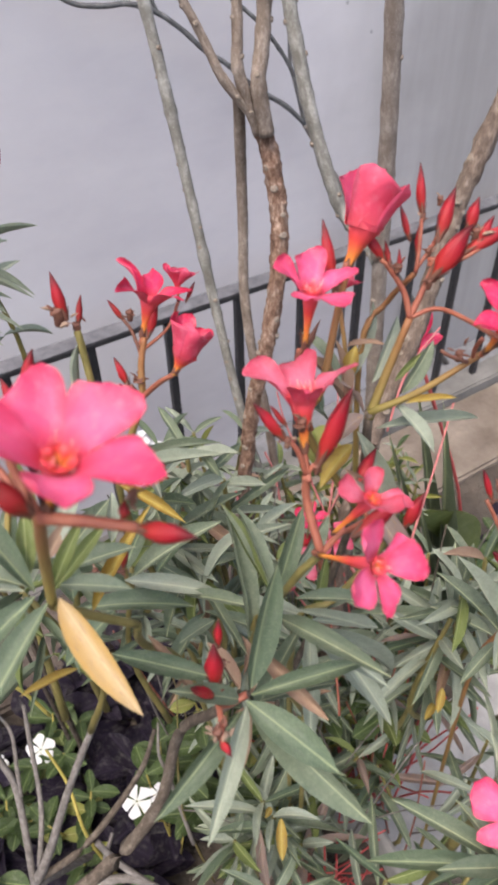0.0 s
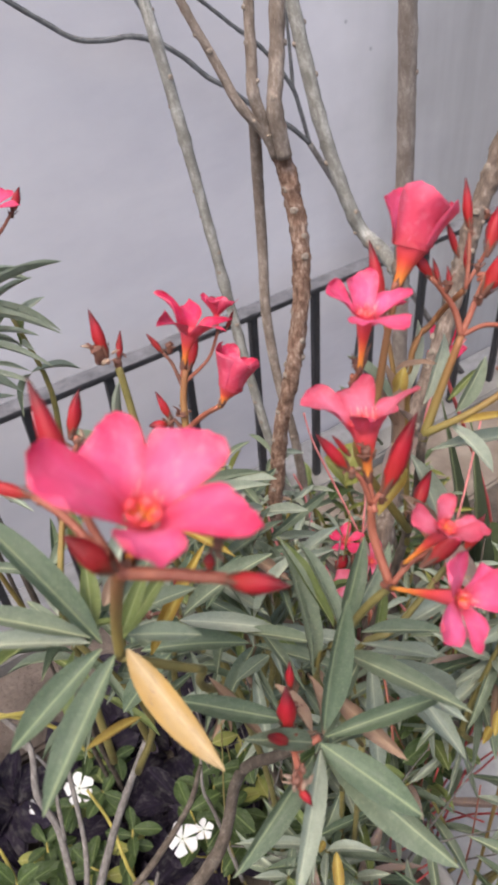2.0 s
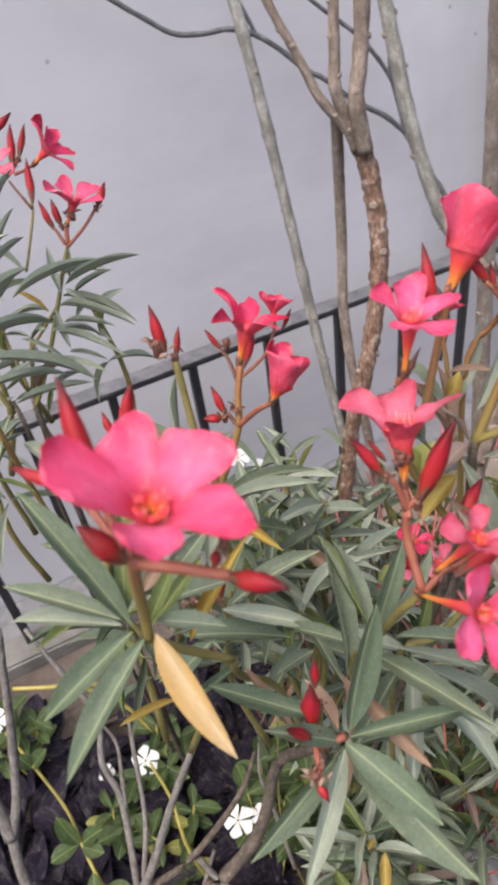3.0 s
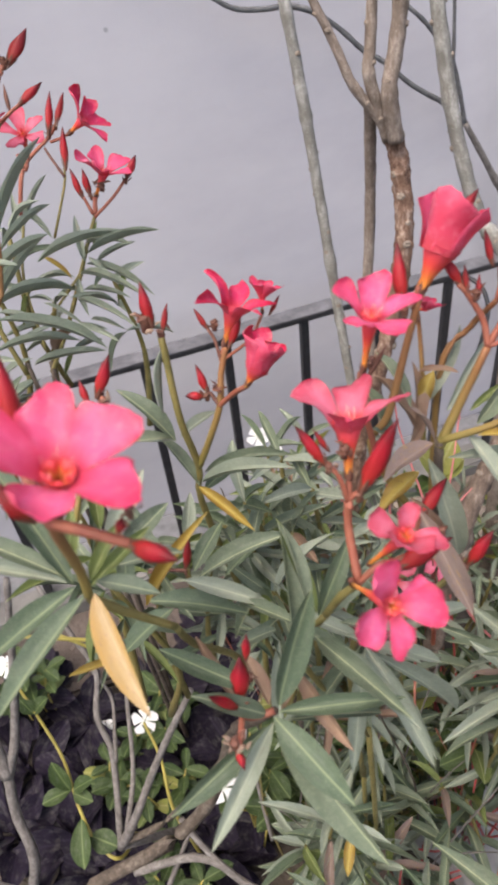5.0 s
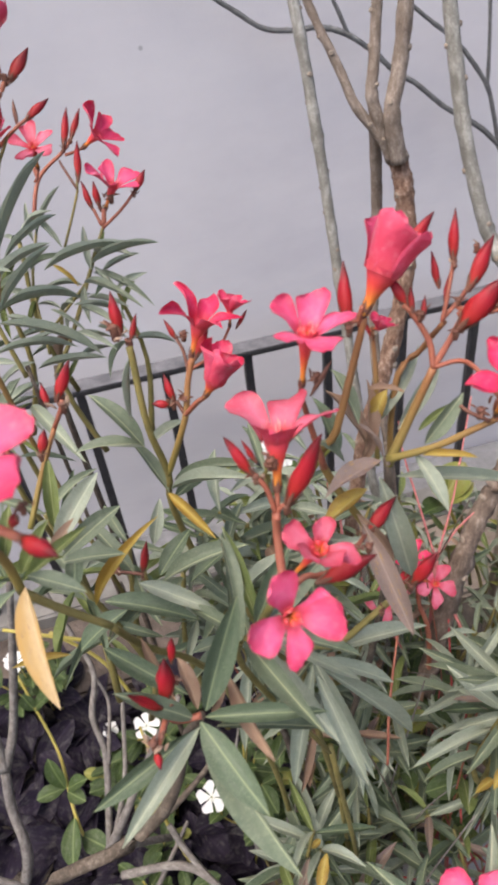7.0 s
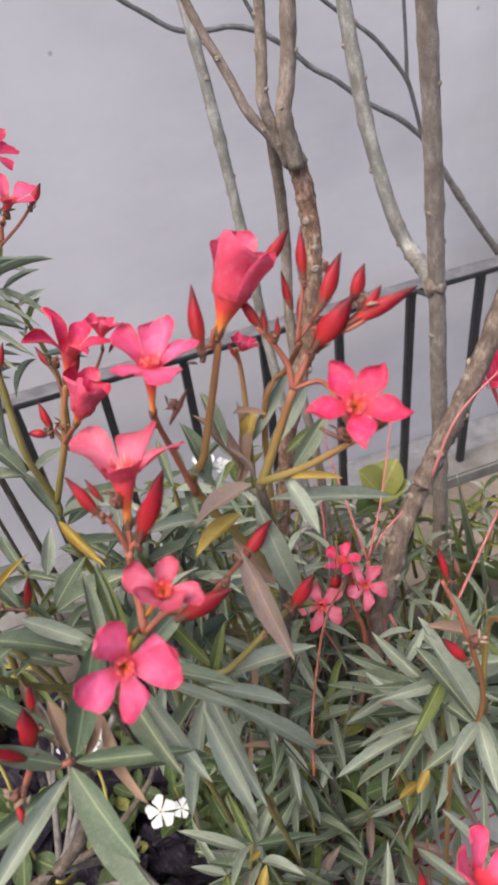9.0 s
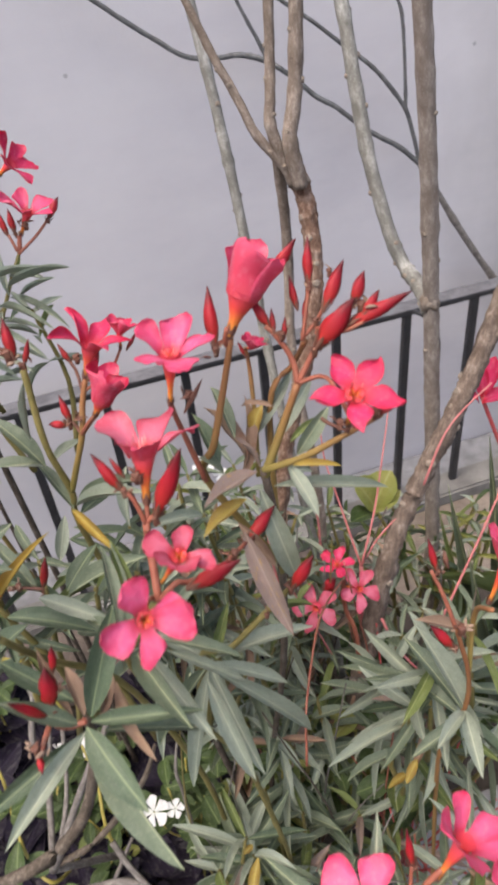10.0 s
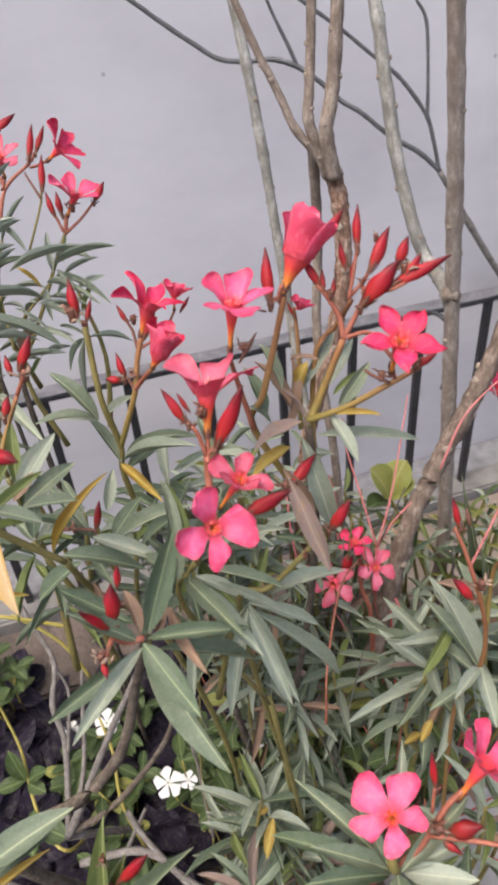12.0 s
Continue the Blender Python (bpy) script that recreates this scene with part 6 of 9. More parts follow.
calyx_tuft(far, (-0.2499, 0.5565, 1.2600), 0.0133, M_CALYX, 6, 24)
stem(far, "stem", ((-0.3091, 0.5533, 1.1209), (-0.3064, 0.5774, 1.1750), (-0.2973, 0.5954, 1.2036)), 0.0018, 0.0014, M_STALK_OLIVE)
stem(far, "stem", ((-0.3098, 0.5943, 1.1942), (-0.2916, 0.6032, 1.2084), (-0.2838, 0.6126, 1.2136)), 0.0018, 0.0015, M_STALK_RED)
bud(far, (-0.2846, 0.6116, 1.2129), (-0.2666, 0.6276, 1.2269), 0.0086, M_BUD)
bud(far, (-0.3060, 0.5953, 1.2085), (-0.3098, 0.6135, 1.2293), 0.0076, M_BUD)
calyx_tuft(far, (-0.3057, 0.5941, 1.2071), 0.0087, M_WITHER, 5, 68)
bud(far, (-0.2911, 0.6052, 1.2101), (-0.2989, 0.6188, 1.2285), 0.0046, M_CALYX)
flower(far, (-0.3119, 0.5824, 1.1832), (-0.3122, 0.5837, 1.2001), (-0.154, -0.132, 0.877), 0.0253, 0, 20, 0, 0.5, M_PETAL)
stem(far, "stem", ((-0.3013, 0.5203, 0.9902), (-0.3194, 0.5266, 1.0377), (-0.3439, 0.5422, 1.0831), (-0.3549, 0.5625, 1.1256)), 0.0026, 0.0018, M_STALK_OLIVE)
stem(far, 'stem', ((-0.34, 0.61, -0.02), (-0.335, 0.6, 0.2), (-0.33, 0.58, 0.42)), 0.0041, 0.0034, M_TWIG)
stem(far, "stem", ((-0.3300, 0.5800, 0.4000), (-0.2959, 0.5240, 0.9293), (-0.3032, 0.5277, 0.9989)), 0.0025, 0.0024, M_TWIG)
stem(far, "stem", ((-0.3205, 0.5842, 0.9742), (-0.3568, 0.6323, 1.0287), (-0.3646, 0.6741, 1.0760)), 0.0019, 0.0015, M_STALK_OLIVE)
leaf(far, (-0.2931, 0.6686, 1.0528), (-0.2509, 0.6828, 1.0665), 0.0089, M_LEAF_PALE, 0.15, 5, 0.05)
leaf(far, (-0.2786, 0.6564, 1.0398), (-0.2336, 0.6711, 1.0601), 0.0088, M_LEAF_PALE, 0.1, 5, 0.05)
leaf(far, (-0.2899, 0.6567, 1.0388), (-0.2043, 0.6335, 1.0202), 0.0096, M_LEAF_PALE, 0.2, 5, 0.05)
leaf(far, (-0.2893, 0.6541, 1.0435), (-0.3001, 0.6741, 1.0856), 0.0107, M_LEAF_PALE, 0.05, 5, 0.05)
leaf(far, (-0.2812, 0.6663, 1.0514), (-0.2807, 0.6833, 1.0762), 0.0053, M_LEAF_LIME, 0.05, 5, 0.05)
leaf(far, (-0.2929, 0.6394, 1.0305), (-0.2681, 0.6021, 1.0090), 0.0097, M_LEAF_PALE, 0.1, 5, 0.05)
leaf(far, (-0.2937, 0.6303, 1.0215), (-0.3438, 0.5476, 1.0423), 0.0112, M_LEAF_PALE, 0.2, 5, 0.05)
leaf(far, (-0.3097, 0.5175, 1.0537), (-0.2229, 0.5513, 1.0083), 0.0136, M_LEAF_PALE, 0.2, 5, 0.05)
leaf(far, (-0.3045, 0.6444, 1.0268), (-0.3374, 0.6484, 1.0495), 0.0072, M_LEAF_BRIGHT, 0.1, 5, 0.05)
leaf(far, (-0.3230, 0.6196, 1.0581), (-0.2400, 0.6657, 1.0736), 0.0121, M_LEAF_PALE, 0.15, 5, 0.05)
leaf(far, (-0.3139, 0.5036, 1.0265), (-0.2475, 0.5469, 1.0177), 0.0089, M_LEAF_PALE, 0.2, 5, 0.05)
leaf(far, (-0.3293, 0.5694, 0.9639), (-0.2519, 0.5925, 0.9745), 0.0116, M_LEAF_PALE, 0.1, 5, 0.05)
leaf(far, (-0.3339, 0.5247, 1.0749), (-0.2840, 0.5357, 1.1810), 0.0207, M_LEAF, 0.05, 5, 0.05)
leaf(far, (-0.2831, 0.5120, 1.1254), (-0.2751, 0.5394, 1.1798), 0.0085, M_LEAF_LIME, 0.05, 5, 0.05)
leaf(far, (-0.2886, 0.4789, 1.1254), (-0.2384, 0.4833, 1.1322), 0.0102, M_LEAF_PALE, 0.1, 5, 0.05)
leaf(far, (-0.3052, 0.4975, 1.0923), (-0.2654, 0.5717, 1.1150), 0.0150, M_LEAF_PALE, 0.1, 5, 0.05)
leaf(far, (-0.3073, 0.5465, 1.1129), (-0.2717, 0.6086, 1.1871), 0.0091, M_LEAF_PALE, 0.1, 5, 0.05)
leaf(far, (-0.3153, 0.5598, 1.1003), (-0.2904, 0.6228, 1.1199), 0.0096, M_LEAF_PALE, 0.1, 5, 0.05)
leaf(far, (-0.3588, 0.6571, 1.0707), (-0.3680, 0.6736, 1.1083), 0.0081, M_LEAF_PALE, 0.1, 5, 0.05)
leaf(far, (-0.3570, 0.6623, 1.0750), (-0.3372, 0.6998, 1.1176), 0.0072, M_LEAF_PALE, 0.1, 5, 0.05)
leaf(far, (-0.3291, 0.6652, 1.0621), (-0.3698, 0.6747, 1.0950), 0.0091, M_LEAF_PALE, 0.1, 5, 0.05)
leaf(far, (-0.3248, 0.5363, 1.0507), (-0.3030, 0.6162, 1.0895), 0.0099, M_LEAF_PALE, 0.1, 5, 0.05)
leaf(far, (-0.3289, 0.6163, 1.0119), (-0.2818, 0.6089, 0.9929), 0.0072, M_LEAF_PALE, 0.1, 5, 0.05)
leaf(far, (-0.3139, 0.5918, 0.9627), (-0.2520, 0.5530, 1.0265), 0.0086, M_LEAF_TAN, 0.1, 5, 0.05)
leaf(far, (-0.3244, 0.5497, 1.0027), (-0.3008, 0.5819, 1.0068), 0.0086, M_LEAF_PALE, 0.1, 5, 0.05)
leaf(far, (-0.2805, 0.4481, 1.0892), (-0.2551, 0.4299, 1.0869), 0.0089, M_LEAF_YELLOW, 0.1, 5, 0.05)
leaf(far, (-0.2911, 0.5040, 0.9677), (-0.1990, 0.4528, 0.9552), 0.0176, M_LEAF_PALE, 0.15, 5, 0.05)
leaf(far, (-0.2938, 0.5054, 1.0014), (-0.2918, 0.4493, 0.9736), 0.0136, M_LEAF, 0.1, 5, 0.05)
leaf(far, (-0.3054, 0.5414, 0.9679), (-0.3252, 0.4773, 0.9597), 0.0145, M_LEAF_PALE, 0.12, 5, 0.05)
leaf(far, (-0.2687, 0.6322, 1.0650), (-0.1871, 0.6367, 1.0916), 0.0076, M_LEAF_PALE, 0.1, 5, 0.05)
leaf(far, (-0.2745, 0.6182, 1.0493), (-0.1854, 0.5849, 1.0464), 0.0082, M_LEAF_PALE, 0.15, 5, 0.05)
leaf(far, (-0.2752, 0.6009, 1.0292), (-0.1972, 0.5736, 1.0191), 0.0091, M_LEAF_PALE, 0.15, 5, 0.05)
leaf(far, (-0.2741, 0.6164, 1.0318), (-0.2130, 0.6000, 1.0363), 0.0069, M_LEAF_PALE, 0.1, 5, 0.05)
leaf(far, (-0.2828, 0.6567, 1.0645), (-0.2233, 0.6427, 1.0720), 0.0093, M_LEAF_PALE, 0.1, 5, 0.05)
leaf(far, (-0.2758, 0.5836, 1.0090), (-0.2194, 0.5708, 1.0030), 0.0091, M_LEAF_PALE, 0.1, 5, 0.05)

# ---- the oleander low on the right ----

low = thing("oleander_shrub", "low oleander shrub with an open pink flower, near the leaning tree", "oleander", (0.2500, 0.3500, 0.0000), group="oleander shrubs")
stem(low, 'stem', ((0.25, 0.36, -0.02), (0.24, 0.33, 0.5), (0.215, 0.26, 0.78), (0.2025, 0.2040, 0.8584), (0.1965, 0.2100, 0.8926)), 0.007, 0.003, M_STALK_OLIVE)
flower(low, (0.1978, 0.2178, 0.8866), (0.1957, 0.2115, 0.9140), (-0.082, -0.378, 0.922), 0.0210, 2, rises=(13, 15, 12, 21, 13), sizes=(1.16, 1.24, 0.96, 0.84, 0.82), turns=(0, -1, -8, -4, 6), curl=-0.1, cup=0.25, mat=M_PETAL, flare=0.23, wide=1.2)
stem(low, "pedicel", ((0.1974, 0.2096, 0.8851), (0.1978, 0.2145, 0.8840), (0.1976, 0.2170, 0.8884)), 0.0017, 0.0015, M_STALK_RED, sides=6, per=4)
stem(low, "stem", ((0.2022, 0.2051, 0.8599), (0.2163, 0.2165, 0.8746), (0.2283, 0.2369, 0.8962), (0.2371, 0.2458, 0.9074)), 0.0023, 0.0019, M_STALK_RED)
flower(low, (0.2344, 0.2429, 0.8974), (0.2472, 0.2538, 0.9356), (0.433, 0.327, 0.840), 0.0247, -86, rises=(53, 45, 40, 46, 44), sizes=(0.89, 1.00, 1.00, 1.12, 0.98), turns=(-3, 0, 0, 4, -12), curl=-0.2, cup=0.5, mat=M_PETAL, flare=0.27, corona=False)
bud(low, (0.2199, 0.2422, 0.9081), (0.2133, 0.2521, 0.9342), 0.0064, M_BUD)
calyx_tuft(low, (0.2203, 0.2416, 0.9066), 0.0074, M_CALYX, 6, 69)
stem(low, "stem", ((0.2200, 0.2316, 0.8940), (0.2192, 0.2419, 0.9081)), 0.0013, 0.0011, M_STALK_RED)
bud(low, (0.2324, 0.2261, 0.8864), (0.2523, 0.2307, 0.8984), 0.0135, M_BUD_DARK)
bud(low, (0.2297, 0.2213, 0.8819), (0.2431, 0.2175, 0.8792), 0.0060, M_BUD_DARK)
calyx_tuft(low, (0.2249, 0.2236, 0.8918), 0.0149, M_WITHER, 8, 25)
stem(low, "stem", ((0.2205, 0.2219, 0.8823), (0.2487, 0.2255, 0.8859), (0.2695, 0.2280, 0.8870)), 0.0019, 0.0016, M_STALK_RED)
flower(low, (0.2800, 0.2390, 0.8950), (0.2840, 0.2440, 0.9230), (0.35, 0.05, 0.94), 0.0251, 10, 30, 0, 0.6, M_PETAL)
leaf(low, (0.2028, 0.2028, 0.8569), (0.1480, 0.1885, 0.8905), 0.0165, M_LEAF, 0.1, 5, 0.05)
leaf(low, (0.1994, 0.2004, 0.8557), (0.1495, 0.1683, 0.8822), 0.0164, M_LEAF_DARK, 0.1, 5, 0.05)
leaf(low, (0.2028, 0.2028, 0.8569), (0.1243, 0.2301, 0.8861), 0.0157, M_LEAF, 0.1, 5, 0.05)
leaf(low, (0.2064, 0.2040, 0.8567), (0.2556, 0.2374, 0.8805), 0.0114, M_LEAF_PALE, 0.1, 5, 0.05)
leaf(low, (0.2082, 0.2047, 0.8565), (0.2550, 0.2065, 0.8767), 0.0186, M_LEAF_PALE, 0.1, 5, 0.05)
leaf(low, (0.2025, 0.2040, 0.8584), (0.1930, 0.2721, 0.9028), 0.0133, M_LEAF_PALE, 0.1, 5, 0.05)
leaf(low, (0.1989, 0.2006, 0.8642), (0.1634, 0.2281, 0.8975), 0.0115, M_LEAF, 0.1, 5, 0.05)
leaf(low, (0.2064, 0.2019, 0.8622), (0.2423, 0.2527, 0.8887), 0.0153, M_LEAF, 0.1, 5, 0.05)
leaf(low, (0.2049, 0.2001, 0.8609), (0.2147, 0.1699, 0.8690), 0.0183, M_LEAF, 0.1, 5, 0.05)
leaf(low, (0.1988, 0.2048, 0.8531), (0.1115, 0.2086, 0.8346), 0.0153, M_LEAF_DARK, 0.1, 5, 0.05)
leaf(low, (0.2462, 0.4116, 0.8152), (0.1961, 0.4310, 0.8944), 0.0203, M_LEAF_PALE, 0.1, 5, 0.05)
leaf(low, (0.2466, 0.4101, 0.8132), (0.2276, 0.3614, 0.8296), 0.0140, M_LEAF_PALE, 0.1, 5, 0.05)
leaf(low, (0.2438, 0.4108, 0.8154), (0.1878, 0.4457, 0.8510), 0.0178, M_LEAF, 0.1, 5, 0.05)
leaf(low, (0.2462, 0.4116, 0.8152), (0.2654, 0.3585, 0.8082), 0.0170, M_LEAF_PALE, 0.1, 5, 0.05)
leaf(low, (0.2427, 0.4132, 0.8026), (0.1870, 0.4376, 0.8094), 0.0171, M_LEAF, 0.1, 5, 0.05)
leaf(low, (0.2484, 0.4117, 0.7981), (0.2087, 0.3717, 0.7862), 0.0145, M_LEAF, 0.1, 5, 0.05)
stem(low, "stem", ((0.2550, 0.4000, -0.0200), (0.2600, 0.4200, 0.2000), (0.2318, 0.4070, 0.7196), (0.2462, 0.4116, 0.8152), (0.2446, 0.4117, 0.8646), (0.2343, 0.4104, 0.9084), (0.2240, 0.4187, 0.9312)), 0.0026, 0.0018, M_STALK)
stem(low, "stem", ((0.2306, 0.4132, 0.9183), (0.2174, 0.4220, 0.9463), (0.2056, 0.4278, 0.9669)), 0.0019, 0.0016, M_STALK_RED)
bud(low, (0.2099, 0.4293, 0.9666), (0.2001, 0.4386, 0.9903), 0.0073, M_BUD)
calyx_tuft(low, (0.2106, 0.4287, 0.9650), 0.0084, M_CALYX, 5, 71)
bud(low, (0.2286, 0.3975, 0.9203), (0.2103, 0.3978, 0.9406), 0.0110, M_BUD)
calyx_tuft(low, (0.2304, 0.3975, 0.9183), 0.0100, M_WITHER, 6, 72)
bud(low, (0.2173, 0.4333, 0.9678), (0.2122, 0.4391, 0.9802), 0.0055, M_CALYX)
calyx_tuft(low, (0.2330, 0.4107, 0.9255), 0.0157, M_WITHER, 7, 26)
stem(low, "stem", ((0.2446, 0.4117, 0.8646), (0.2416, 0.4248, 0.9299), (0.2510, 0.4008, 0.9679)), 0.0022, 0.0019, M_STALK)
flower(low, (0.2498, 0.4234, 0.9467), (0.2574, 0.4329, 0.9855), (0.211, 0.511, 0.796), 0.0256, 0, 55, 0, 0.9, M_PETAL, corona=False)
stem(low, "stem", ((0.1300, 0.6000, 0.1000), (0.1167, 0.6300, 0.5197), (0.0941, 0.6463, 0.6064), (0.0891, 0.6561, 0.6527)), 0.0037, 0.0031, M_STALK_RED)
flower(low, (0.0906, 0.6587, 0.6388), (0.1121, 0.6457, 0.6537), (0.504, -0.377, 0.770), 0.0237, 10, 8, 0, 0.3, M_PETAL_PALE)
flower(low, (0.0764, 0.6513, 0.6369), (0.0615, 0.6133, 0.6397), (0.062, -0.636, 0.758), 0.0252, 30, 8, 0, 0.3, M_PETAL_PALE)
flower(low, (0.0859, 0.6648, 0.6483), (0.0799, 0.6598, 0.6776), (0.023, -0.180, 0.909), 0.0200, 0, 25, 0, 0.4, M_PETAL_RED)
bud(low, (0.0674, 0.6375, 0.6492), (0.0810, 0.6450, 0.6677), 0.0170, M_BUD)
stem(low, "stem", ((0.1085, 0.3860, 0.69), (0.1070, 0.3935, 0.7050), (0.1010, 0.4240, 0.7420), (0.0920, 0.5200, 0.7500), (0.0877, 0.6556, 0.6528)), 0.0014, 0.0012, M_STALK_RED)

# ---- the shoot low in front ----

front = thing("oleander_shoot", "low oleander shoot with red buds and broad pale leaves", "oleander", (-0.0500, 0.2200, 0.0000), group="oleander shrubs")
stem(front, 'stem', ((-0.06, 0.24, -0.02), (-0.055, 0.2, 0.4), (-0.04, 0.17, 0.66), (-0.03, 0.168, 0.715)), 0.006, 0.0035, M_STALK_OLIVE)
leaf(front, (-0.0136, 0.1397, 0.7085), (-0.0200, 0.1870, 0.8257), 0.0233, M_LEAF_LIME, 0.08, 5, 0.05)
leaf(front, (-0.0105, 0.1408, 0.7083), (0.0701, 0.1702, 0.8753), 0.0202, M_LEAF, 0.1, 5, 0.05)
leaf(front, (-0.0073, 0.1402, 0.7063), (0.0736, 0.1701, 0.7804), 0.0204, M_LEAF, 0.12, 5, 0.05)
leaf(front, (-0.0060, 0.1390, 0.7044), (0.0884, 0.1608, 0.7635), 0.0241, M_LEAF, 0.12, 5, 0.05)
leaf(front, (-0.0174, 0.1351, 0.7051), (-0.0739, 0.1111, 0.7820), 0.0241, M_LEAF, 0.1, 5, 0.05)
leaf(front, (-0.0155, 0.1374, 0.7068), (-0.0060, 0.1807, 0.7813), 0.0161, M_LEAF_LIME, 0.06, 5, 0.05)
leaf(front, (-0.0793, 0.1211, 0.8420), (-0.0201, 0.1671, 0.8816), 0.0273, M_LEAF, 0.1, 5, 0.05)
leaf(front, (-0.0830, 0.1157, 0.8222), (-0.0365, 0.1546, 0.8596), 0.0169, M_LEAF, 0.1, 5, 0.05)
leaf(front, (-0.0890, 0.1165, 0.7946), (-0.0500, 0.1548, 0.8193), 0.0088, M_LEAF_BRIGHT, 0.1, 5, 0.05)
leaf(front, (-0.0193, 0.1328, 0.7034), (-0.0298, 0.0827, 0.7308), 0.0231, M_LEAF, 0.1, 5, 0.05)
leaf(front, (-0.0102, 0.1359, 0.7028), (0.0536, 0.1118, 0.7252), 0.0231, M_LEAF, 0.1, 5, 0.05)
leaf(front, (-0.0582, 0.0808, 0.8192), (0.0014, 0.0900, 0.8335), 0.0237, M_LEAF, 0.1, 5, 0.05)
stem(front, "stem", ((-0.0159, 0.1389, 0.7086), (-0.0174, 0.1376, 0.7545), (-0.0194, 0.1307, 0.7712)), 0.0024, 0.0018, M_STALK)
bud(front, (-0.0244, 0.1305, 0.7810), (-0.0406, 0.1377, 0.8040), 0.0115, M_BUD)
calyx_tuft(front, (-0.0228, 0.1298, 0.7787), 0.0100, M_WITHER, 5, 74)
calyx_tuft(front, (-0.0194, 0.1307, 0.7712), 0.0152, M_WITHER, 7, 30)
bud(front, (-0.0035, 0.1618, 0.7750), (0.0181, 0.1796, 0.8004), 0.0110, M_BUD)
stem(front, "stem", ((-0.0141, 0.1412, 0.7103), (-0.0108, 0.1535, 0.7536), (-0.0035, 0.1618, 0.7750)), 0.0022, 0.0016, M_STALK)
calyx_tuft(front, (-0.0057, 0.1557, 0.7692), 0.0156, M_CALYX, 7, 31)
calyx_tuft(front, (-0.0151, 0.1650, 0.7992), 0.0117, M_WITHER, 5, 32)

# ---- undergrowth of oleander shoots ----

shrub_mid = thing("oleander_shrub", "low dense oleander shoots with narrow grey-green leaves", "oleander", (0.1200, 0.5500, 0.0000), group="oleander shrubs")

shrub_right = thing("oleander_shrub", "low leafy oleander clump beside the leaning tree", "oleander", (0.3300, 0.5000, 0.0000), group="oleander shrubs")

shrub_back = thing("oleander_shrub", "leafy oleander shoots in the shade before the railing", "oleander", (0.0500, 0.6200, 0.0000), group="oleander shrubs")
whorl_shoot(shrub_mid, (0.0850, 0.5530, 0.2143), (0.0728, 0.5187, 0.5332), random.Random(4742), 12, 0.092, 0.0151, mats=LOW_MATS)
whorl_shoot(shrub_right, (0.1876, 0.5229, 0.2933), (0.2408, 0.4939, 0.5985), random.Random(1464), 15, 0.094, 0.0105)
whorl_shoot(shrub_right, (0.2646, 0.6102, 0.3360), (0.3574, 0.5823, 0.6638), random.Random(7063), 12, 0.079, 0.0114)
whorl_shoot(shrub_mid, (-0.0218, 0.4849, 0.3530), (0.0195, 0.4618, 0.6992), random.Random(2377), 15, 0.079, 0.0117, mats=PALE_MATS)
whorl_shoot(shrub_mid, (0.0929, 0.5079, 0.1046), (0.1524, 0.4571, 0.4388), random.Random(3256), 12, 0.089, 0.0134, mats=LOW_MATS)
whorl_shoot(shrub_right, (0.4104, 0.6343, 0.2207), (0.4267, 0.5782, 0.6016), random.Random(4785), 12, 0.081, 0.0123)
whorl_shoot(shrub_mid, (0.1175, 0.4533, 0.1090), (0.0795, 0.3621, 0.3943), random.Random(4757), 15, 0.089, 0.0168, mats=LOW_MATS)
whorl_shoot(shrub_right, (0.3676, 0.3127, 0.0000), (0.4400, 0.3364, 0.3730), random.Random(9938), 12, 0.088, 0.0122)
whorl_shoot(shrub_right, (0.3937, 0.3285, 0.1480), (0.4594, 0.3391, 0.5458), random.Random(7828), 12, 0.081, 0.0117)
whorl_shoot(shrub_mid, (0.0370, 0.4998, 0.3334), (0.0526, 0.4576, 0.5872), random.Random(604), 12, 0.081, 0.0121, mats=PALE_MATS)
whorl_shoot(shrub_mid, (0.2155, 0.5448, 0.3773), (0.2232, 0.4859, 0.6821), random.Random(5162), 12, 0.087, 0.0125)
whorl_shoot(shrub_right, (0.2898, 0.3104, 0.0575), (0.3801, 0.3194, 0.4119), random.Random(6398), 12, 0.093, 0.0111)
whorl_shoot(shrub_right, (0.3651, 0.4522, 0.0583), (0.4397, 0.4407, 0.3792), random.Random(4210), 15, 0.093, 0.0106)
whorl_shoot(shrub_mid, (0.2066, 0.4412, 0.1481), (0.1842, 0.4751, 0.3834), random.Random(8903), 12, 0.097, 0.0161, mats=LOW_MATS)
whorl_shoot(shrub_right, (0.2576, 0.5822, 0.2817), (0.3133, 0.5428, 0.6665), random.Random(5995), 15, 0.098, 0.0117)
whorl_shoot(shrub_right, (0.2532, 0.3879, 0.2863), (0.2750, 0.3577, 0.6697), random.Random(8915), 12, 0.093, 0.0122)
whorl_shoot(shrub_mid, (0.1237, 0.4354, 0.1216), (0.0791, 0.4418, 0.4359), random.Random(1454), 12, 0.108, 0.0168, mats=LOW_MATS)
whorl_shoot(shrub_right, (0.3051, 0.4789, 0.0359), (0.3889, 0.3991, 0.4352), random.Random(6558), 15, 0.084, 0.0130)
whorl_shoot(shrub_right, (0.3156, 0.4916, 0.1220), (0.3252, 0.4882, 0.4430), random.Random(5969), 12, 0.097, 0.0124)
whorl_shoot(shrub_mid, (0.0420, 0.4299, 0.1591), (0.0378, 0.3813, 0.3902), random.Random(4736), 15, 0.109, 0.0158, mats=LOW_MATS)
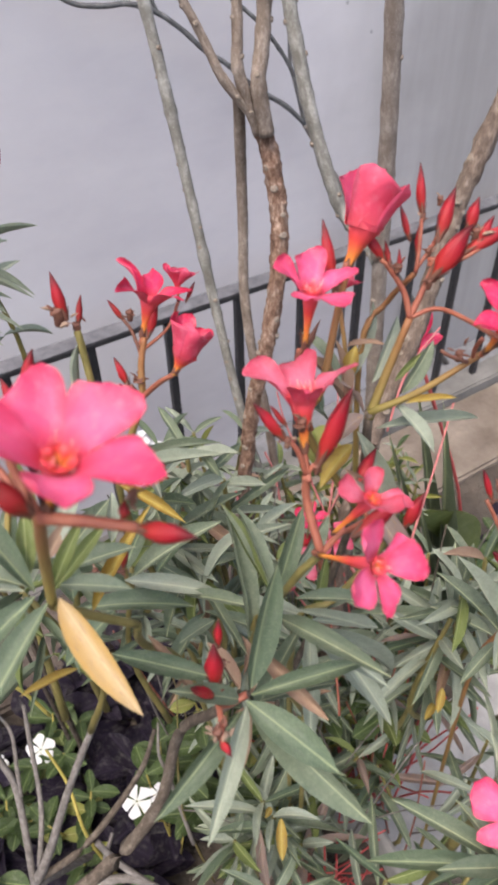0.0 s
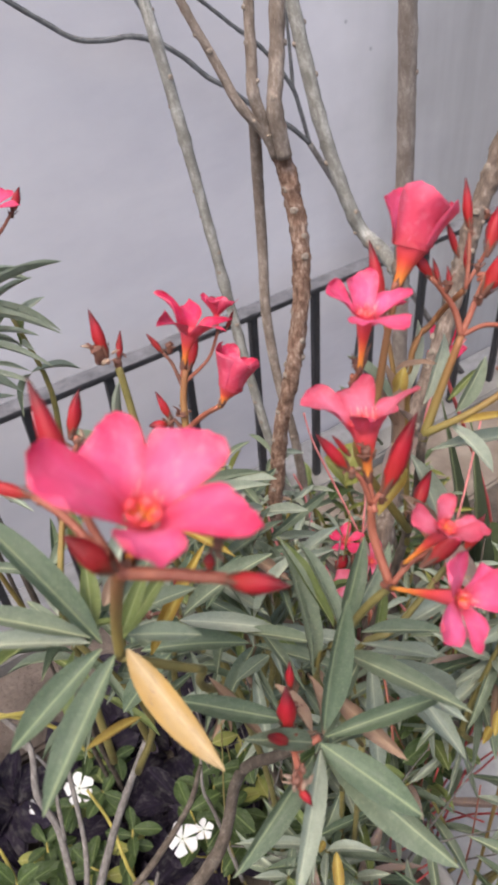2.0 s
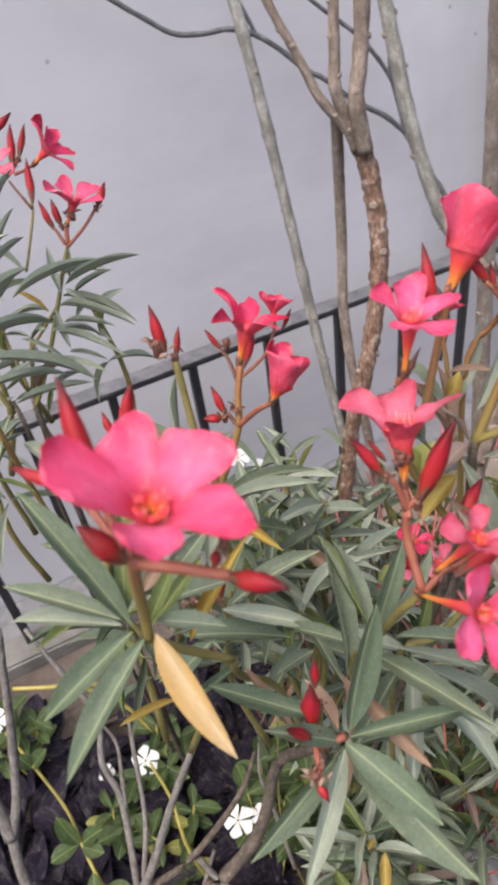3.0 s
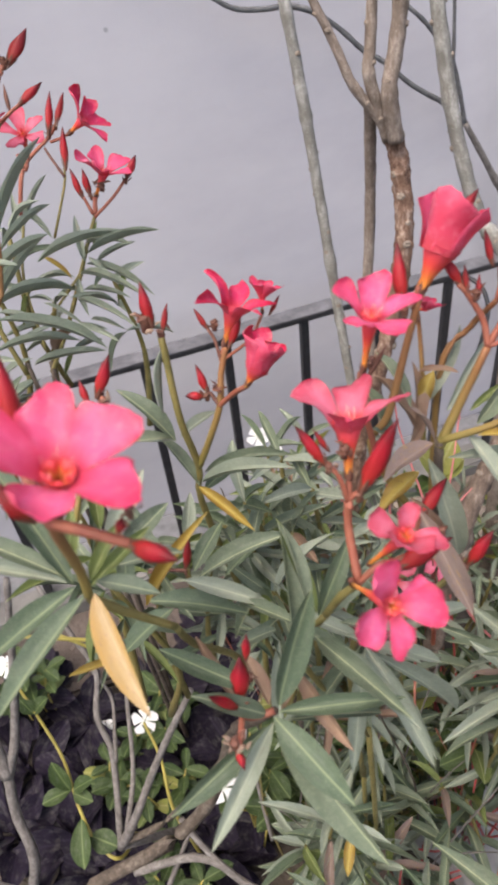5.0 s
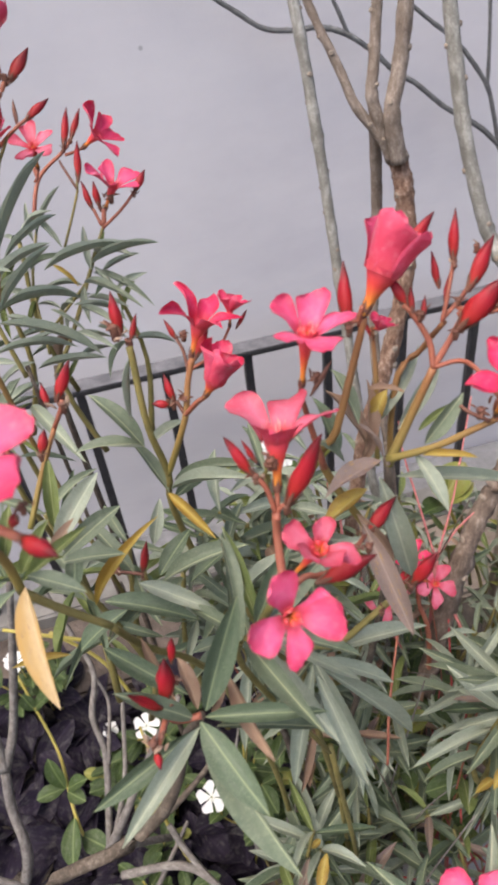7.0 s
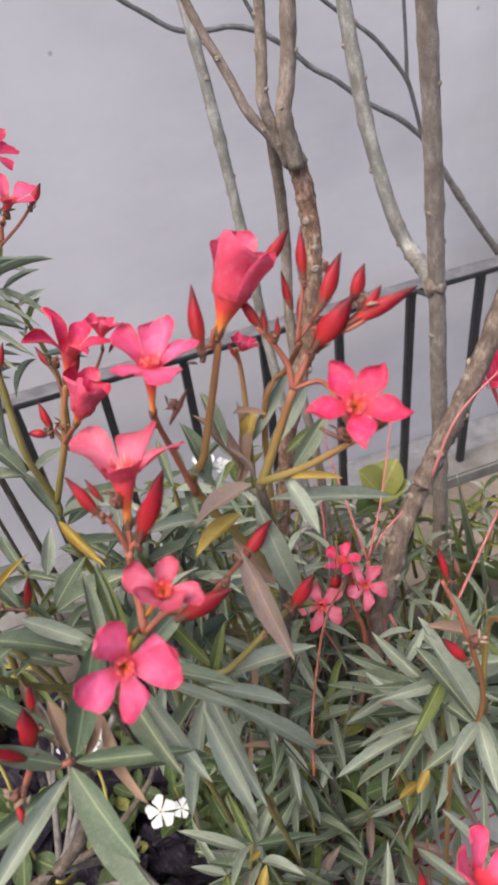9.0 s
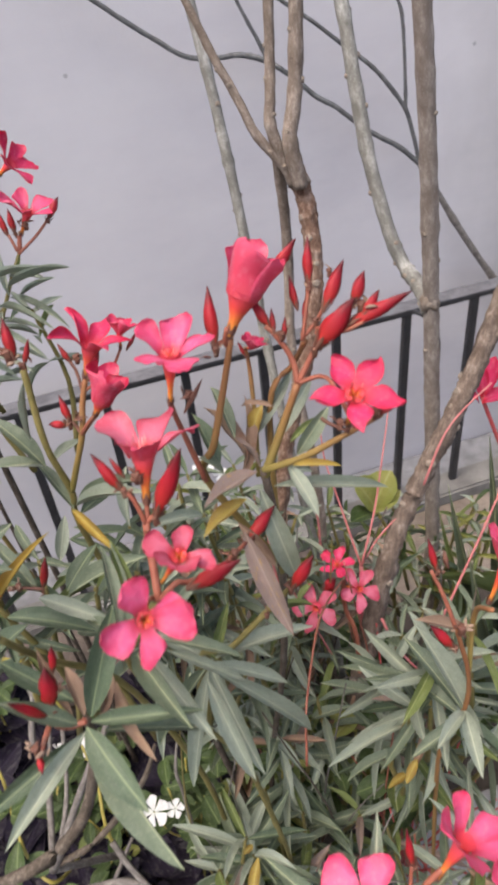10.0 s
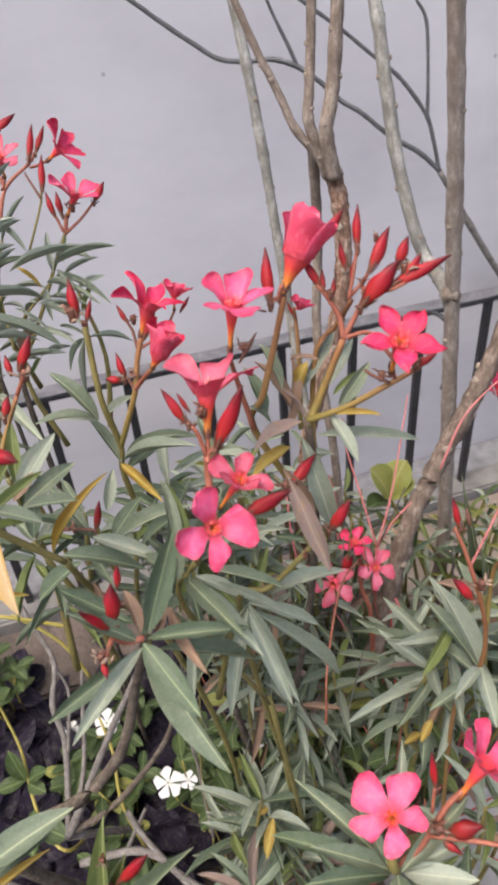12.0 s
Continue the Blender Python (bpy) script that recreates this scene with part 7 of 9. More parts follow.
whorl_shoot(shrub_back, (-0.0284, 0.6295, 0.2021), (-0.0552, 0.6154, 0.4877), random.Random(43), 15, 0.095, 0.0110, mats=PALE_MATS)
whorl_shoot(shrub_mid, (0.0999, 0.4776, 0.0000), (0.0928, 0.4531, 0.3890), random.Random(2499), 12, 0.091, 0.0163, mats=LOW_MATS)
whorl_shoot(shrub_mid, (0.0595, 0.4867, 0.1640), (0.0557, 0.4818, 0.5325), random.Random(6218), 12, 0.108, 0.0163, mats=LOW_MATS)
whorl_shoot(shrub_back, (0.0756, 0.5737, 0.1564), (0.1927, 0.5288, 0.5435), random.Random(2903), 15, 0.076, 0.0121)
whorl_shoot(shrub_back, (0.1263, 0.6647, 0.1353), (0.1517, 0.5364, 0.5156), random.Random(562), 12, 0.086, 0.0109, mats=PALE_MATS)
whorl_shoot(shrub_back, (0.1513, 0.5473, 0.1943), (0.0814, 0.5278, 0.5696), random.Random(4896), 15, 0.091, 0.0129, mats=PALE_MATS)
whorl_shoot(shrub_back, (-0.0643, 0.6587, 0.2149), (-0.0382, 0.5280, 0.5441), random.Random(5969), 12, 0.079, 0.0111, mats=PALE_MATS)
whorl_shoot(shrub_back, (0.0206, 0.4985, 0.1165), (-0.0362, 0.5262, 0.5054), random.Random(8149), 12, 0.097, 0.0129, mats=PALE_MATS)
whorl_shoot(shrub_back, (-0.0017, 0.5740, 0.3163), (-0.0002, 0.5245, 0.6417), random.Random(700), 12, 0.079, 0.0114, mats=PALE_MATS)
whorl_shoot(shrub_back, (-0.0185, 0.7455, 0.1813), (-0.0057, 0.6659, 0.4993), random.Random(9380), 12, 0.081, 0.0115, mats=PALE_MATS)
whorl_shoot(shrub_back, (-0.0240, 0.5478, 0.2463), (-0.0904, 0.5550, 0.6155), random.Random(1212), 15, 0.089, 0.0135, mats=PALE_MATS)
whorl_shoot(shrub_back, (0.0162, 0.5754, 0.2768), (0.0016, 0.5588, 0.5080), random.Random(2281), 12, 0.097, 0.0132, mats=PALE_MATS)
whorl_shoot(shrub_back, (0.0007, 0.6176, 0.1949), (-0.0027, 0.5981, 0.5304), random.Random(1154), 15, 0.097, 0.0110, mats=PALE_MATS)
whorl_shoot(shrub_back, (-0.0498, 0.7047, 0.2580), (-0.0373, 0.6313, 0.5347), random.Random(3818), 12, 0.090, 0.0111, mats=PALE_MATS)
whorl_shoot(shrub_back, (-0.0873, 0.7073, 0.1906), (-0.0983, 0.7194, 0.4508), random.Random(4023), 12, 0.097, 0.0117, mats=PALE_MATS)
whorl_shoot(shrub_back, (-0.0203, 0.7579, 0.1271), (0.0048, 0.6769, 0.4502), random.Random(8027), 12, 0.097, 0.0118, mats=PALE_MATS)
whorl_shoot(shrub_back, (-0.1040, 0.5758, 0.3436), (-0.0726, 0.5563, 0.5802), random.Random(1646), 12, 0.078, 0.0118, mats=PALE_MATS)
whorl_shoot(shrub_back, (0.0366, 0.6300, 0.1954), (0.0064, 0.6170, 0.5712), random.Random(193), 15, 0.085, 0.0116, mats=PALE_MATS)
whorl_shoot(shrub_back, (-0.0070, 0.5439, 0.6243), (-0.0467, 0.5182, 0.9243), random.Random(5699), 9, 0.085, 0.0125, mats=PALE_MATS)
whorl_shoot(shrub_back, (-0.0262, 0.5030, 0.6181), (-0.0095, 0.4886, 0.9181), random.Random(522), 9, 0.085, 0.0125, mats=PALE_MATS)
whorl_shoot(shrub_back, (-0.0561, 0.5127, 0.5785), (-0.0647, 0.5024, 0.8785), random.Random(4168), 9, 0.085, 0.0125, mats=PALE_MATS)
whorl_shoot(shrub_back, (-0.0346, 0.4703, 0.6028), (-0.0188, 0.4471, 0.9028), random.Random(8782), 9, 0.085, 0.0125, mats=PALE_MATS)
whorl_shoot(shrub_back, (0.0259, 0.5086, 0.5601), (0.0142, 0.4652, 0.8601), random.Random(9374), 9, 0.085, 0.0125, mats=PALE_MATS)
whorl_shoot(shrub_back, (-0.0429, 0.5196, 0.5927), (-0.0508, 0.4739, 0.8927), random.Random(3812), 9, 0.085, 0.0125, mats=PALE_MATS)
whorl_shoot(shrub_back, (-0.0067, 0.4792, 0.5811), (-0.0182, 0.4507, 0.8811), random.Random(5375), 9, 0.085, 0.0125, mats=PALE_MATS)
whorl_shoot(shrub_back, (-0.0212, 0.4283, 0.6168), (-0.0450, 0.4105, 0.9168), random.Random(4488), 9, 0.085, 0.0125)
whorl_shoot(shrub_back, (-0.0353, 0.4438, 0.6507), (-0.0535, 0.4324, 0.9507), random.Random(585), 9, 0.085, 0.0125)
whorl_shoot(shrub_back, (-0.0330, 0.4205, 0.6213), (-0.0132, 0.3689, 0.9213), random.Random(3978), 9, 0.085, 0.0125)
whorl_shoot(shrub_right, (0.2226, 0.5119, 0.5210), (0.2170, 0.4466, 0.8210), random.Random(1035), 12, 0.088, 0.0135)
whorl_shoot(shrub_right, (0.2314, 0.5090, 0.5284), (0.2428, 0.4823, 0.8284), random.Random(3216), 12, 0.088, 0.0135)
whorl_shoot(shrub_right, (0.2311, 0.4787, 0.5072), (0.2180, 0.4483, 0.8072), random.Random(3121), 12, 0.088, 0.0135)
whorl_shoot(shrub_right, (0.1731, 0.5400, 0.4037), (0.1725, 0.5067, 0.7037), random.Random(7907), 12, 0.088, 0.0135)
whorl_shoot(shrub_right, (0.1986, 0.4836, 0.4546), (0.2059, 0.4397, 0.7546), random.Random(6650), 12, 0.088, 0.0135)

fence_shoots = thing("oleander_shrub", "thin leafy oleander shoots growing up before the railing", "oleander", (0.2200, 0.9200, 0.0000), group="oleander shrubs")
whorl_shoot(fence_shoots, (-0.0042, 0.7068, 0.3798), (0.0124, 0.7130, 0.6998), random.Random(5533), 12, 0.06659840127380638, 0.009201439723502066, mats=PALE_MATS)
whorl_shoot(fence_shoots, (0.0213, 0.6562, 0.3732), (0.0157, 0.6401, 0.6932), random.Random(830), 12, 0.06172124583402125, 0.011491776804389389, mats=(M_LEAF, M_LEAF_PALE, M_LEAF_PALE, M_LEAF, M_LEAF_DARK, M_LEAF_LIME, M_LEAF_SICK))
whorl_shoot(fence_shoots, (0.0511, 0.6648, 0.2699), (0.0709, 0.6435, 0.5899), random.Random(1392), 9, 0.08354298380212363, 0.011654585713429906, mats=PALE_MATS)
whorl_shoot(fence_shoots, (0.1867, 0.6582, 0.2377), (0.1706, 0.6566, 0.5577), random.Random(4047), 12, 0.06916097181780306, 0.010979457631813926, mats=(M_LEAF, M_LEAF_PALE, M_LEAF_PALE, M_LEAF, M_LEAF_DARK, M_LEAF_LIME, M_LEAF_SICK))
whorl_shoot(fence_shoots, (0.2009, 0.7590, 0.1771), (0.1916, 0.7510, 0.4971), random.Random(5441), 9, 0.06668274562773745, 0.011413468606566767)
whorl_shoot(fence_shoots, (0.2427, 0.6888, 0.2364), (0.2307, 0.6799, 0.5564), random.Random(2654), 9, 0.06393816689277879, 0.011725312297478068, mats=(M_LEAF, M_LEAF_PALE, M_LEAF_PALE, M_LEAF, M_LEAF_DARK, M_LEAF_LIME, M_LEAF_SICK))
whorl_shoot(fence_shoots, (0.2581, 0.7378, 0.2055), (0.2652, 0.7364, 0.5255), random.Random(3099), 9, 0.07626932773438796, 0.01114580725375552)
whorl_shoot(fence_shoots, (0.0296, 0.7331, 0.2908), (0.0368, 0.7161, 0.6108), random.Random(8282), 9, 0.08028428135555887, 0.009108909813926487, mats=(M_LEAF, M_LEAF_PALE, M_LEAF_PALE, M_LEAF, M_LEAF_DARK, M_LEAF_LIME, M_LEAF_SICK))
whorl_shoot(fence_shoots, (0.0295, 0.6349, 0.3303), (0.0382, 0.6128, 0.6503), random.Random(3074), 9, 0.06696673323672402, 0.011895111822997627, mats=PALE_MATS)
whorl_shoot(fence_shoots, (0.0931, 0.8355, 0.2126), (0.0817, 0.8052, 0.5326), random.Random(104), 12, 0.06674634548425858, 0.012189126450210436, mats=(M_LEAF, M_LEAF_PALE, M_LEAF_PALE, M_LEAF, M_LEAF_DARK, M_LEAF_LIME, M_LEAF_SICK))
whorl_shoot(fence_shoots, (0.1546, 0.8195, 0.2134), (0.1394, 0.7881, 0.5334), random.Random(5630), 9, 0.07840193187658435, 0.011103869416526588)
whorl_shoot(fence_shoots, (0.2652, 0.8275, 0.2030), (0.2335, 0.8175, 0.5230), random.Random(2754), 12, 0.08410164200604717, 0.009577271638925506, mats=(M_LEAF, M_LEAF_PALE, M_LEAF_PALE, M_LEAF, M_LEAF_DARK, M_LEAF_LIME, M_LEAF_SICK))
whorl_shoot(fence_shoots, (-0.0357, 0.7218, 0.3831), (-0.0331, 0.6974, 0.7031), random.Random(8677), 9, 0.06471914182022431, 0.010884647202701839, mats=PALE_MATS)
whorl_shoot(fence_shoots, (-0.0526, 0.6905, 0.4068), (-0.0405, 0.6459, 0.7268), random.Random(7361), 12, 0.07445498438807066, 0.01050405720525598, mats=(M_LEAF, M_LEAF_PALE, M_LEAF_PALE, M_LEAF, M_LEAF_DARK, M_LEAF_LIME, M_LEAF_SICK))
whorl_shoot(fence_shoots, (-0.1057, 0.6831, 0.4667), (-0.0660, 0.6176, 0.7867), random.Random(4263), 9, 0.08013924521570372, 0.010696157768023917, mats=PALE_MATS)
whorl_shoot(fence_shoots, (-0.0887, 0.6944, 0.4902), (-0.1066, 0.6486, 0.8102), random.Random(9737), 12, 0.07871329349253346, 0.012157757598094086, mats=(M_LEAF, M_LEAF_PALE, M_LEAF_PALE, M_LEAF, M_LEAF_DARK, M_LEAF_LIME, M_LEAF_SICK))
whorl_shoot(fence_shoots, (-0.0356, 0.7661, 0.4313), (-0.0124, 0.7467, 0.7513), random.Random(8938), 12, 0.06214430601685179, 0.01031167486395009, mats=PALE_MATS)
whorl_shoot(fence_shoots, (-0.0643, 0.7593, 0.4423), (-0.0781, 0.7294, 0.7623), random.Random(2883), 9, 0.06395909461808275, 0.010778754436265008, mats=(M_LEAF, M_LEAF_PALE, M_LEAF_PALE, M_LEAF, M_LEAF_DARK, M_LEAF_LIME, M_LEAF_SICK))
whorl_shoot(fence_shoots, (0.0232, 0.8035, 0.3151), (0.0335, 0.8040, 0.6351), random.Random(6535), 9, 0.0679940351135769, 0.011194183758259386, mats=PALE_MATS)
whorl_shoot(fence_shoots, (0.0340, 0.8814, 0.2781), (0.0468, 0.8834, 0.5281), random.Random(4457), 15, 0.06674844836041632, 0.00905442529810095, mats=(M_LEAF, M_LEAF_PALE, M_LEAF_PALE, M_LEAF_LIME, M_LEAF_SICK, M_VINCA_LEAF))
whorl_shoot(fence_shoots, (0.0924, 0.8759, 0.2662), (0.0993, 0.8671, 0.5162), random.Random(902), 15, 0.05090961917053111, 0.01035529971870553, mats=(M_LEAF, M_LEAF_PALE, M_LEAF_PALE, M_LEAF_LIME, M_LEAF_SICK, M_VINCA_LEAF))
whorl_shoot(fence_shoots, (0.1423, 0.9190, 0.2501), (0.1378, 0.9377, 0.5001), random.Random(8083), 15, 0.07060865160770519, 0.008118822435722898, mats=(M_LEAF, M_LEAF_PALE, M_LEAF_PALE, M_LEAF_LIME, M_LEAF_SICK, M_VINCA_LEAF))
whorl_shoot(fence_shoots, (0.1727, 0.9232, 0.2632), (0.1897, 0.9013, 0.5132), random.Random(6586), 9, 0.05316870033264569, 0.008180387157714677, mats=(M_LEAF, M_LEAF_PALE, M_LEAF_PALE, M_LEAF_LIME, M_LEAF_SICK, M_VINCA_LEAF))
whorl_shoot(fence_shoots, (0.2066, 0.9479, 0.2613), (0.2235, 0.9409, 0.5113), random.Random(443), 12, 0.060956188359639556, 0.00939318623779645, mats=(M_LEAF, M_LEAF_PALE, M_LEAF_PALE, M_LEAF_LIME, M_LEAF_SICK, M_VINCA_LEAF))
whorl_shoot(fence_shoots, (0.2542, 0.8844, 0.2835), (0.2623, 0.8794, 0.5335), random.Random(2769), 12, 0.06017586271995521, 0.008878638026739695, mats=(M_LEAF, M_LEAF_PALE, M_LEAF_PALE, M_LEAF_LIME, M_LEAF_SICK, M_VINCA_LEAF))
whorl_shoot(fence_shoots, (0.0025, 0.8285, 0.3024), (0.0115, 0.8622, 0.5524), random.Random(9235), 12, 0.06324039164228053, 0.009286425596288884, mats=(M_LEAF, M_LEAF_PALE, M_LEAF_PALE, M_LEAF_LIME, M_LEAF_SICK, M_VINCA_LEAF))
whorl_shoot(fence_shoots, (0.1963, 0.8506, 0.2761), (0.1690, 0.8352, 0.5261), random.Random(2508), 9, 0.05761424072521032, 0.011206347650277962, mats=(M_LEAF, M_LEAF_PALE, M_LEAF_PALE, M_LEAF_LIME, M_LEAF_SICK, M_VINCA_LEAF))
whorl_shoot(fence_shoots, (0.2778, 1.0371, 0.2223), (0.2503, 1.0285, 0.4723), random.Random(4588), 15, 0.050970405508672774, 0.010392634730729943, mats=(M_LEAF, M_LEAF_PALE, M_LEAF_PALE, M_LEAF_LIME, M_LEAF_SICK, M_VINCA_LEAF))
whorl_shoot(fence_shoots, (0.2759, 1.0551, 0.1448), (0.2854, 1.0622, 0.3948), random.Random(2733), 9, 0.060779591725538755, 0.008945784082619063, mats=(M_LEAF, M_LEAF_PALE, M_LEAF_PALE, M_LEAF_LIME, M_LEAF_SICK, M_VINCA_LEAF))
whorl_shoot(fence_shoots, (0.1492, 0.9880, 0.2492), (0.1041, 0.9920, 0.4992), random.Random(4483), 9, 0.05273005275734739, 0.011227060216864627, mats=(M_LEAF, M_LEAF_PALE, M_LEAF_PALE, M_LEAF_LIME, M_LEAF_SICK, M_VINCA_LEAF))
whorl_shoot(far, (-0.3783, 0.5746, 0.8548), (-0.3572, 0.5824, 1.0548), random.Random(5322), 9, 0.06640523668757259, 0.009255687371976212, mats=(M_LEAF, M_LEAF_PALE, M_LEAF_PALE, M_LEAF_PALE, M_LEAF_LIME))
whorl_shoot(far, (-0.3549, 0.5408, 0.7937), (-0.3540, 0.5245, 0.9937), random.Random(2803), 9, 0.06432750402454923, 0.009355688295348033, mats=(M_LEAF, M_LEAF_PALE, M_LEAF_PALE, M_LEAF_PALE, M_LEAF_LIME))
whorl_shoot(far, (-0.3144, 0.6219, 0.8010), (-0.3295, 0.6355, 1.0010), random.Random(5606), 9, 0.055063818582275145, 0.008021513929770397, mats=(M_LEAF, M_LEAF_PALE, M_LEAF_PALE, M_LEAF_PALE, M_LEAF_LIME))
whorl_shoot(far, (-0.3469, 0.6410, 0.8803), (-0.3596, 0.6360, 1.0803), random.Random(1664), 9, 0.05854697880992243, 0.00803019820993211, mats=(M_LEAF, M_LEAF_PALE, M_LEAF_PALE, M_LEAF_PALE, M_LEAF_LIME))
whorl_shoot(far, (-0.3347, 0.5034, 0.7565), (-0.3351, 0.4987, 0.9565), random.Random(6705), 9, 0.05991021571463841, 0.008701912615849279, mats=(M_LEAF, M_LEAF_PALE, M_LEAF_PALE, M_LEAF_PALE, M_LEAF_LIME))
whorl_shoot(far, (-0.2468, 0.6336, 0.8373), (-0.2509, 0.6367, 1.0373), random.Random(8545), 9, 0.05779124966821542, 0.009056787572320932, mats=(M_LEAF, M_LEAF_PALE, M_LEAF_PALE, M_LEAF_PALE, M_LEAF_LIME))
whorl_shoot(shrub_back, (-0.1494, 0.3385, 0.7490), (-0.1359, 0.3281, 1.0290), random.Random(2851), 9, 0.07346963805723039, 0.010429626804174323, mats=(M_LEAF, M_LEAF_PALE, M_LEAF_DARK, M_LEAF_LIME, M_LEAF))
whorl_shoot(shrub_back, (-0.1463, 0.3664, 0.6663), (-0.1432, 0.3373, 0.9463), random.Random(8489), 12, 0.07356010833867474, 0.009211176449971378, mats=(M_LEAF, M_LEAF_PALE, M_LEAF_DARK, M_LEAF_LIME, M_LEAF))
whorl_shoot(shrub_back, (-0.1343, 0.3893, 0.6691), (-0.1146, 0.3787, 0.9491), random.Random(8734), 9, 0.06591476023148185, 0.01099702284575342, mats=(M_LEAF, M_LEAF_PALE, M_LEAF_DARK, M_LEAF_LIME, M_LEAF))
whorl_shoot(shrub_back, (-0.0612, 0.4416, 0.6415), (-0.0736, 0.4270, 0.9215), random.Random(5344), 12, 0.07513143487630915, 0.010003781856480657, mats=(M_LEAF, M_LEAF_PALE, M_LEAF_DARK, M_LEAF_LIME, M_LEAF))
whorl_shoot(shrub_back, (-0.0721, 0.3991, 0.6314), (-0.0756, 0.3900, 0.9114), random.Random(6027), 12, 0.06283382493558885, 0.009699215023439706, mats=(M_LEAF, M_LEAF_PALE, M_LEAF_DARK, M_LEAF_LIME, M_LEAF))
whorl_shoot(shrub_mid, (0.1301, 0.2949, 0.2400), (0.1674, 0.2926, 0.5155), random.Random(6821), 12, 0.099, 0.0130, mats=LOW_MATS)
whorl_shoot(shrub_mid, (0.0575, 0.3856, 0.2400), (0.0434, 0.3586, 0.4887), random.Random(281), 9, 0.077, 0.0155, mats=LOW_MATS)
whorl_shoot(shrub_mid, (0.2582, 0.3202, 0.2914), (0.2492, 0.2921, 0.5714), random.Random(9747), 12, 0.08372695962772961, 0.009919779145982199, mats=(M_LEAF, M_LEAF_PALE, M_LEAF_DARK, M_LEAF_LIME, M_LEAF))
whorl_shoot(shrub_mid, (0.0319, 0.3179, 0.2400), (0.0439, 0.2880, 0.4573), random.Random(7943), 12, 0.094, 0.0138, mats=LOW_MATS)
whorl_shoot(shrub_mid, (0.0384, 0.4192, 0.2400), (0.0287, 0.3840, 0.4624), random.Random(2166), 12, 0.087, 0.0151, mats=LOW_MATS)
whorl_shoot(shrub_mid, (0.0016, 0.3716, 0.2400), (-0.0031, 0.3463, 0.4418), random.Random(8960), 12, 0.080, 0.0134, mats=LOW_MATS)
whorl_shoot(shrub_mid, (0.0149, 0.3702, 0.2400), (0.0316, 0.3685, 0.5060), random.Random(1645), 12, 0.101, 0.0150, mats=LOW_MATS)

# ---- bare twigs and vines low in the bed ----

twigs = thing("dry_bush", "leafless dry bush of thin grey twigs", "bush", (-0.2400, 0.4600, 0.0000))
stem(twigs, 'stem', ((-0.255, 0.43, -0.02), (-0.25, 0.44, 0.06), (-0.2929, 0.3370, 0.2414)), 0.007, 0.006, M_TWIG_GREY, knots=2)
stem(twigs, "twig", ((-0.2929, 0.3370, 0.2414), (-0.3177, 0.4198, 0.3537), (-0.3432, 0.4483, 0.4092), (-0.3485, 0.4877, 0.4679), (-0.3815, 0.5067, 0.5163), (-0.4355, 0.5350, 0.5983)), 0.0055, 0.0032, M_TWIG_GREY, sides=7, rough=0.1, knots=4)
stem(twigs, "twig", ((-0.2929, 0.3370, 0.2414), (-0.2562, 0.3531, 0.3339), (-0.2177, 0.4026, 0.4456), (-0.1664, 0.4431, 0.5728)), 0.0072, 0.0039, M_TWIG_GREY, sides=7, rough=0.1, knots=4)
stem(twigs, "twig", ((-0.2842, 0.3534, 0.2702), (-0.2856, 0.4117, 0.3321), (-0.3021, 0.4720, 0.4174), (-0.3104, 0.4987, 0.4487)), 0.0042, 0.0025, M_TWIG_GREY, sides=7, rough=0.1, knots=4)
stem(twigs, "twig", ((-0.3127, 0.4154, 0.3470), (-0.3194, 0.4428, 0.3786), (-0.3309, 0.4775, 0.4198), (-0.3659, 0.4965, 0.4541)), 0.0034, 0.0021, M_TWIG_GREY, sides=7, rough=0.1, knots=4)
stem(twigs, "twig", ((-0.2822, 0.3423, 0.2577), (-0.2038, 0.3605, 0.3504), (-0.1253, 0.4015, 0.4821), (-0.1012, 0.4237, 0.5560)), 0.0059, 0.0024, M_TWIG, sides=7, rough=0.1, knots=4)
stem(twigs, "twig", ((-0.2749, 0.3227, 0.1889), (-0.1972, 0.3534, 0.2196), (-0.1490, 0.3580, 0.2199), (-0.0914, 0.3457, 0.1835)), 0.0070, 0.0051, M_TWIG_GREY, sides=7, rough=0.1, knots=4)
stem(twigs, "twig", ((-0.2096, 0.3871, 0.2752), (-0.1722, 0.3688, 0.2407), (-0.1096, 0.3520, 0.1976), (-0.0329, 0.3512, 0.1654)), 0.0051, 0.0038, M_TWIG_GREY, sides=7, rough=0.1, knots=4)
stem(twigs, "twig", ((-0.2288, 0.3292, 0.1468), (-0.2118, 0.3822, 0.1955), (-0.2003, 0.4163, 0.2267)), 0.0044, 0.0027, M_TWIG_GREY, sides=7, rough=0.1, knots=4)
stem(twigs, "twig", ((-0.0731, 0.4016, 0.2485), (-0.1080, 0.4546, 0.3453), (-0.1214, 0.4702, 0.3805), (-0.1226, 0.4959, 0.4261)), 0.0032, 0.0019, M_TWIG_GREY, sides=7, rough=0.1, knots=4)

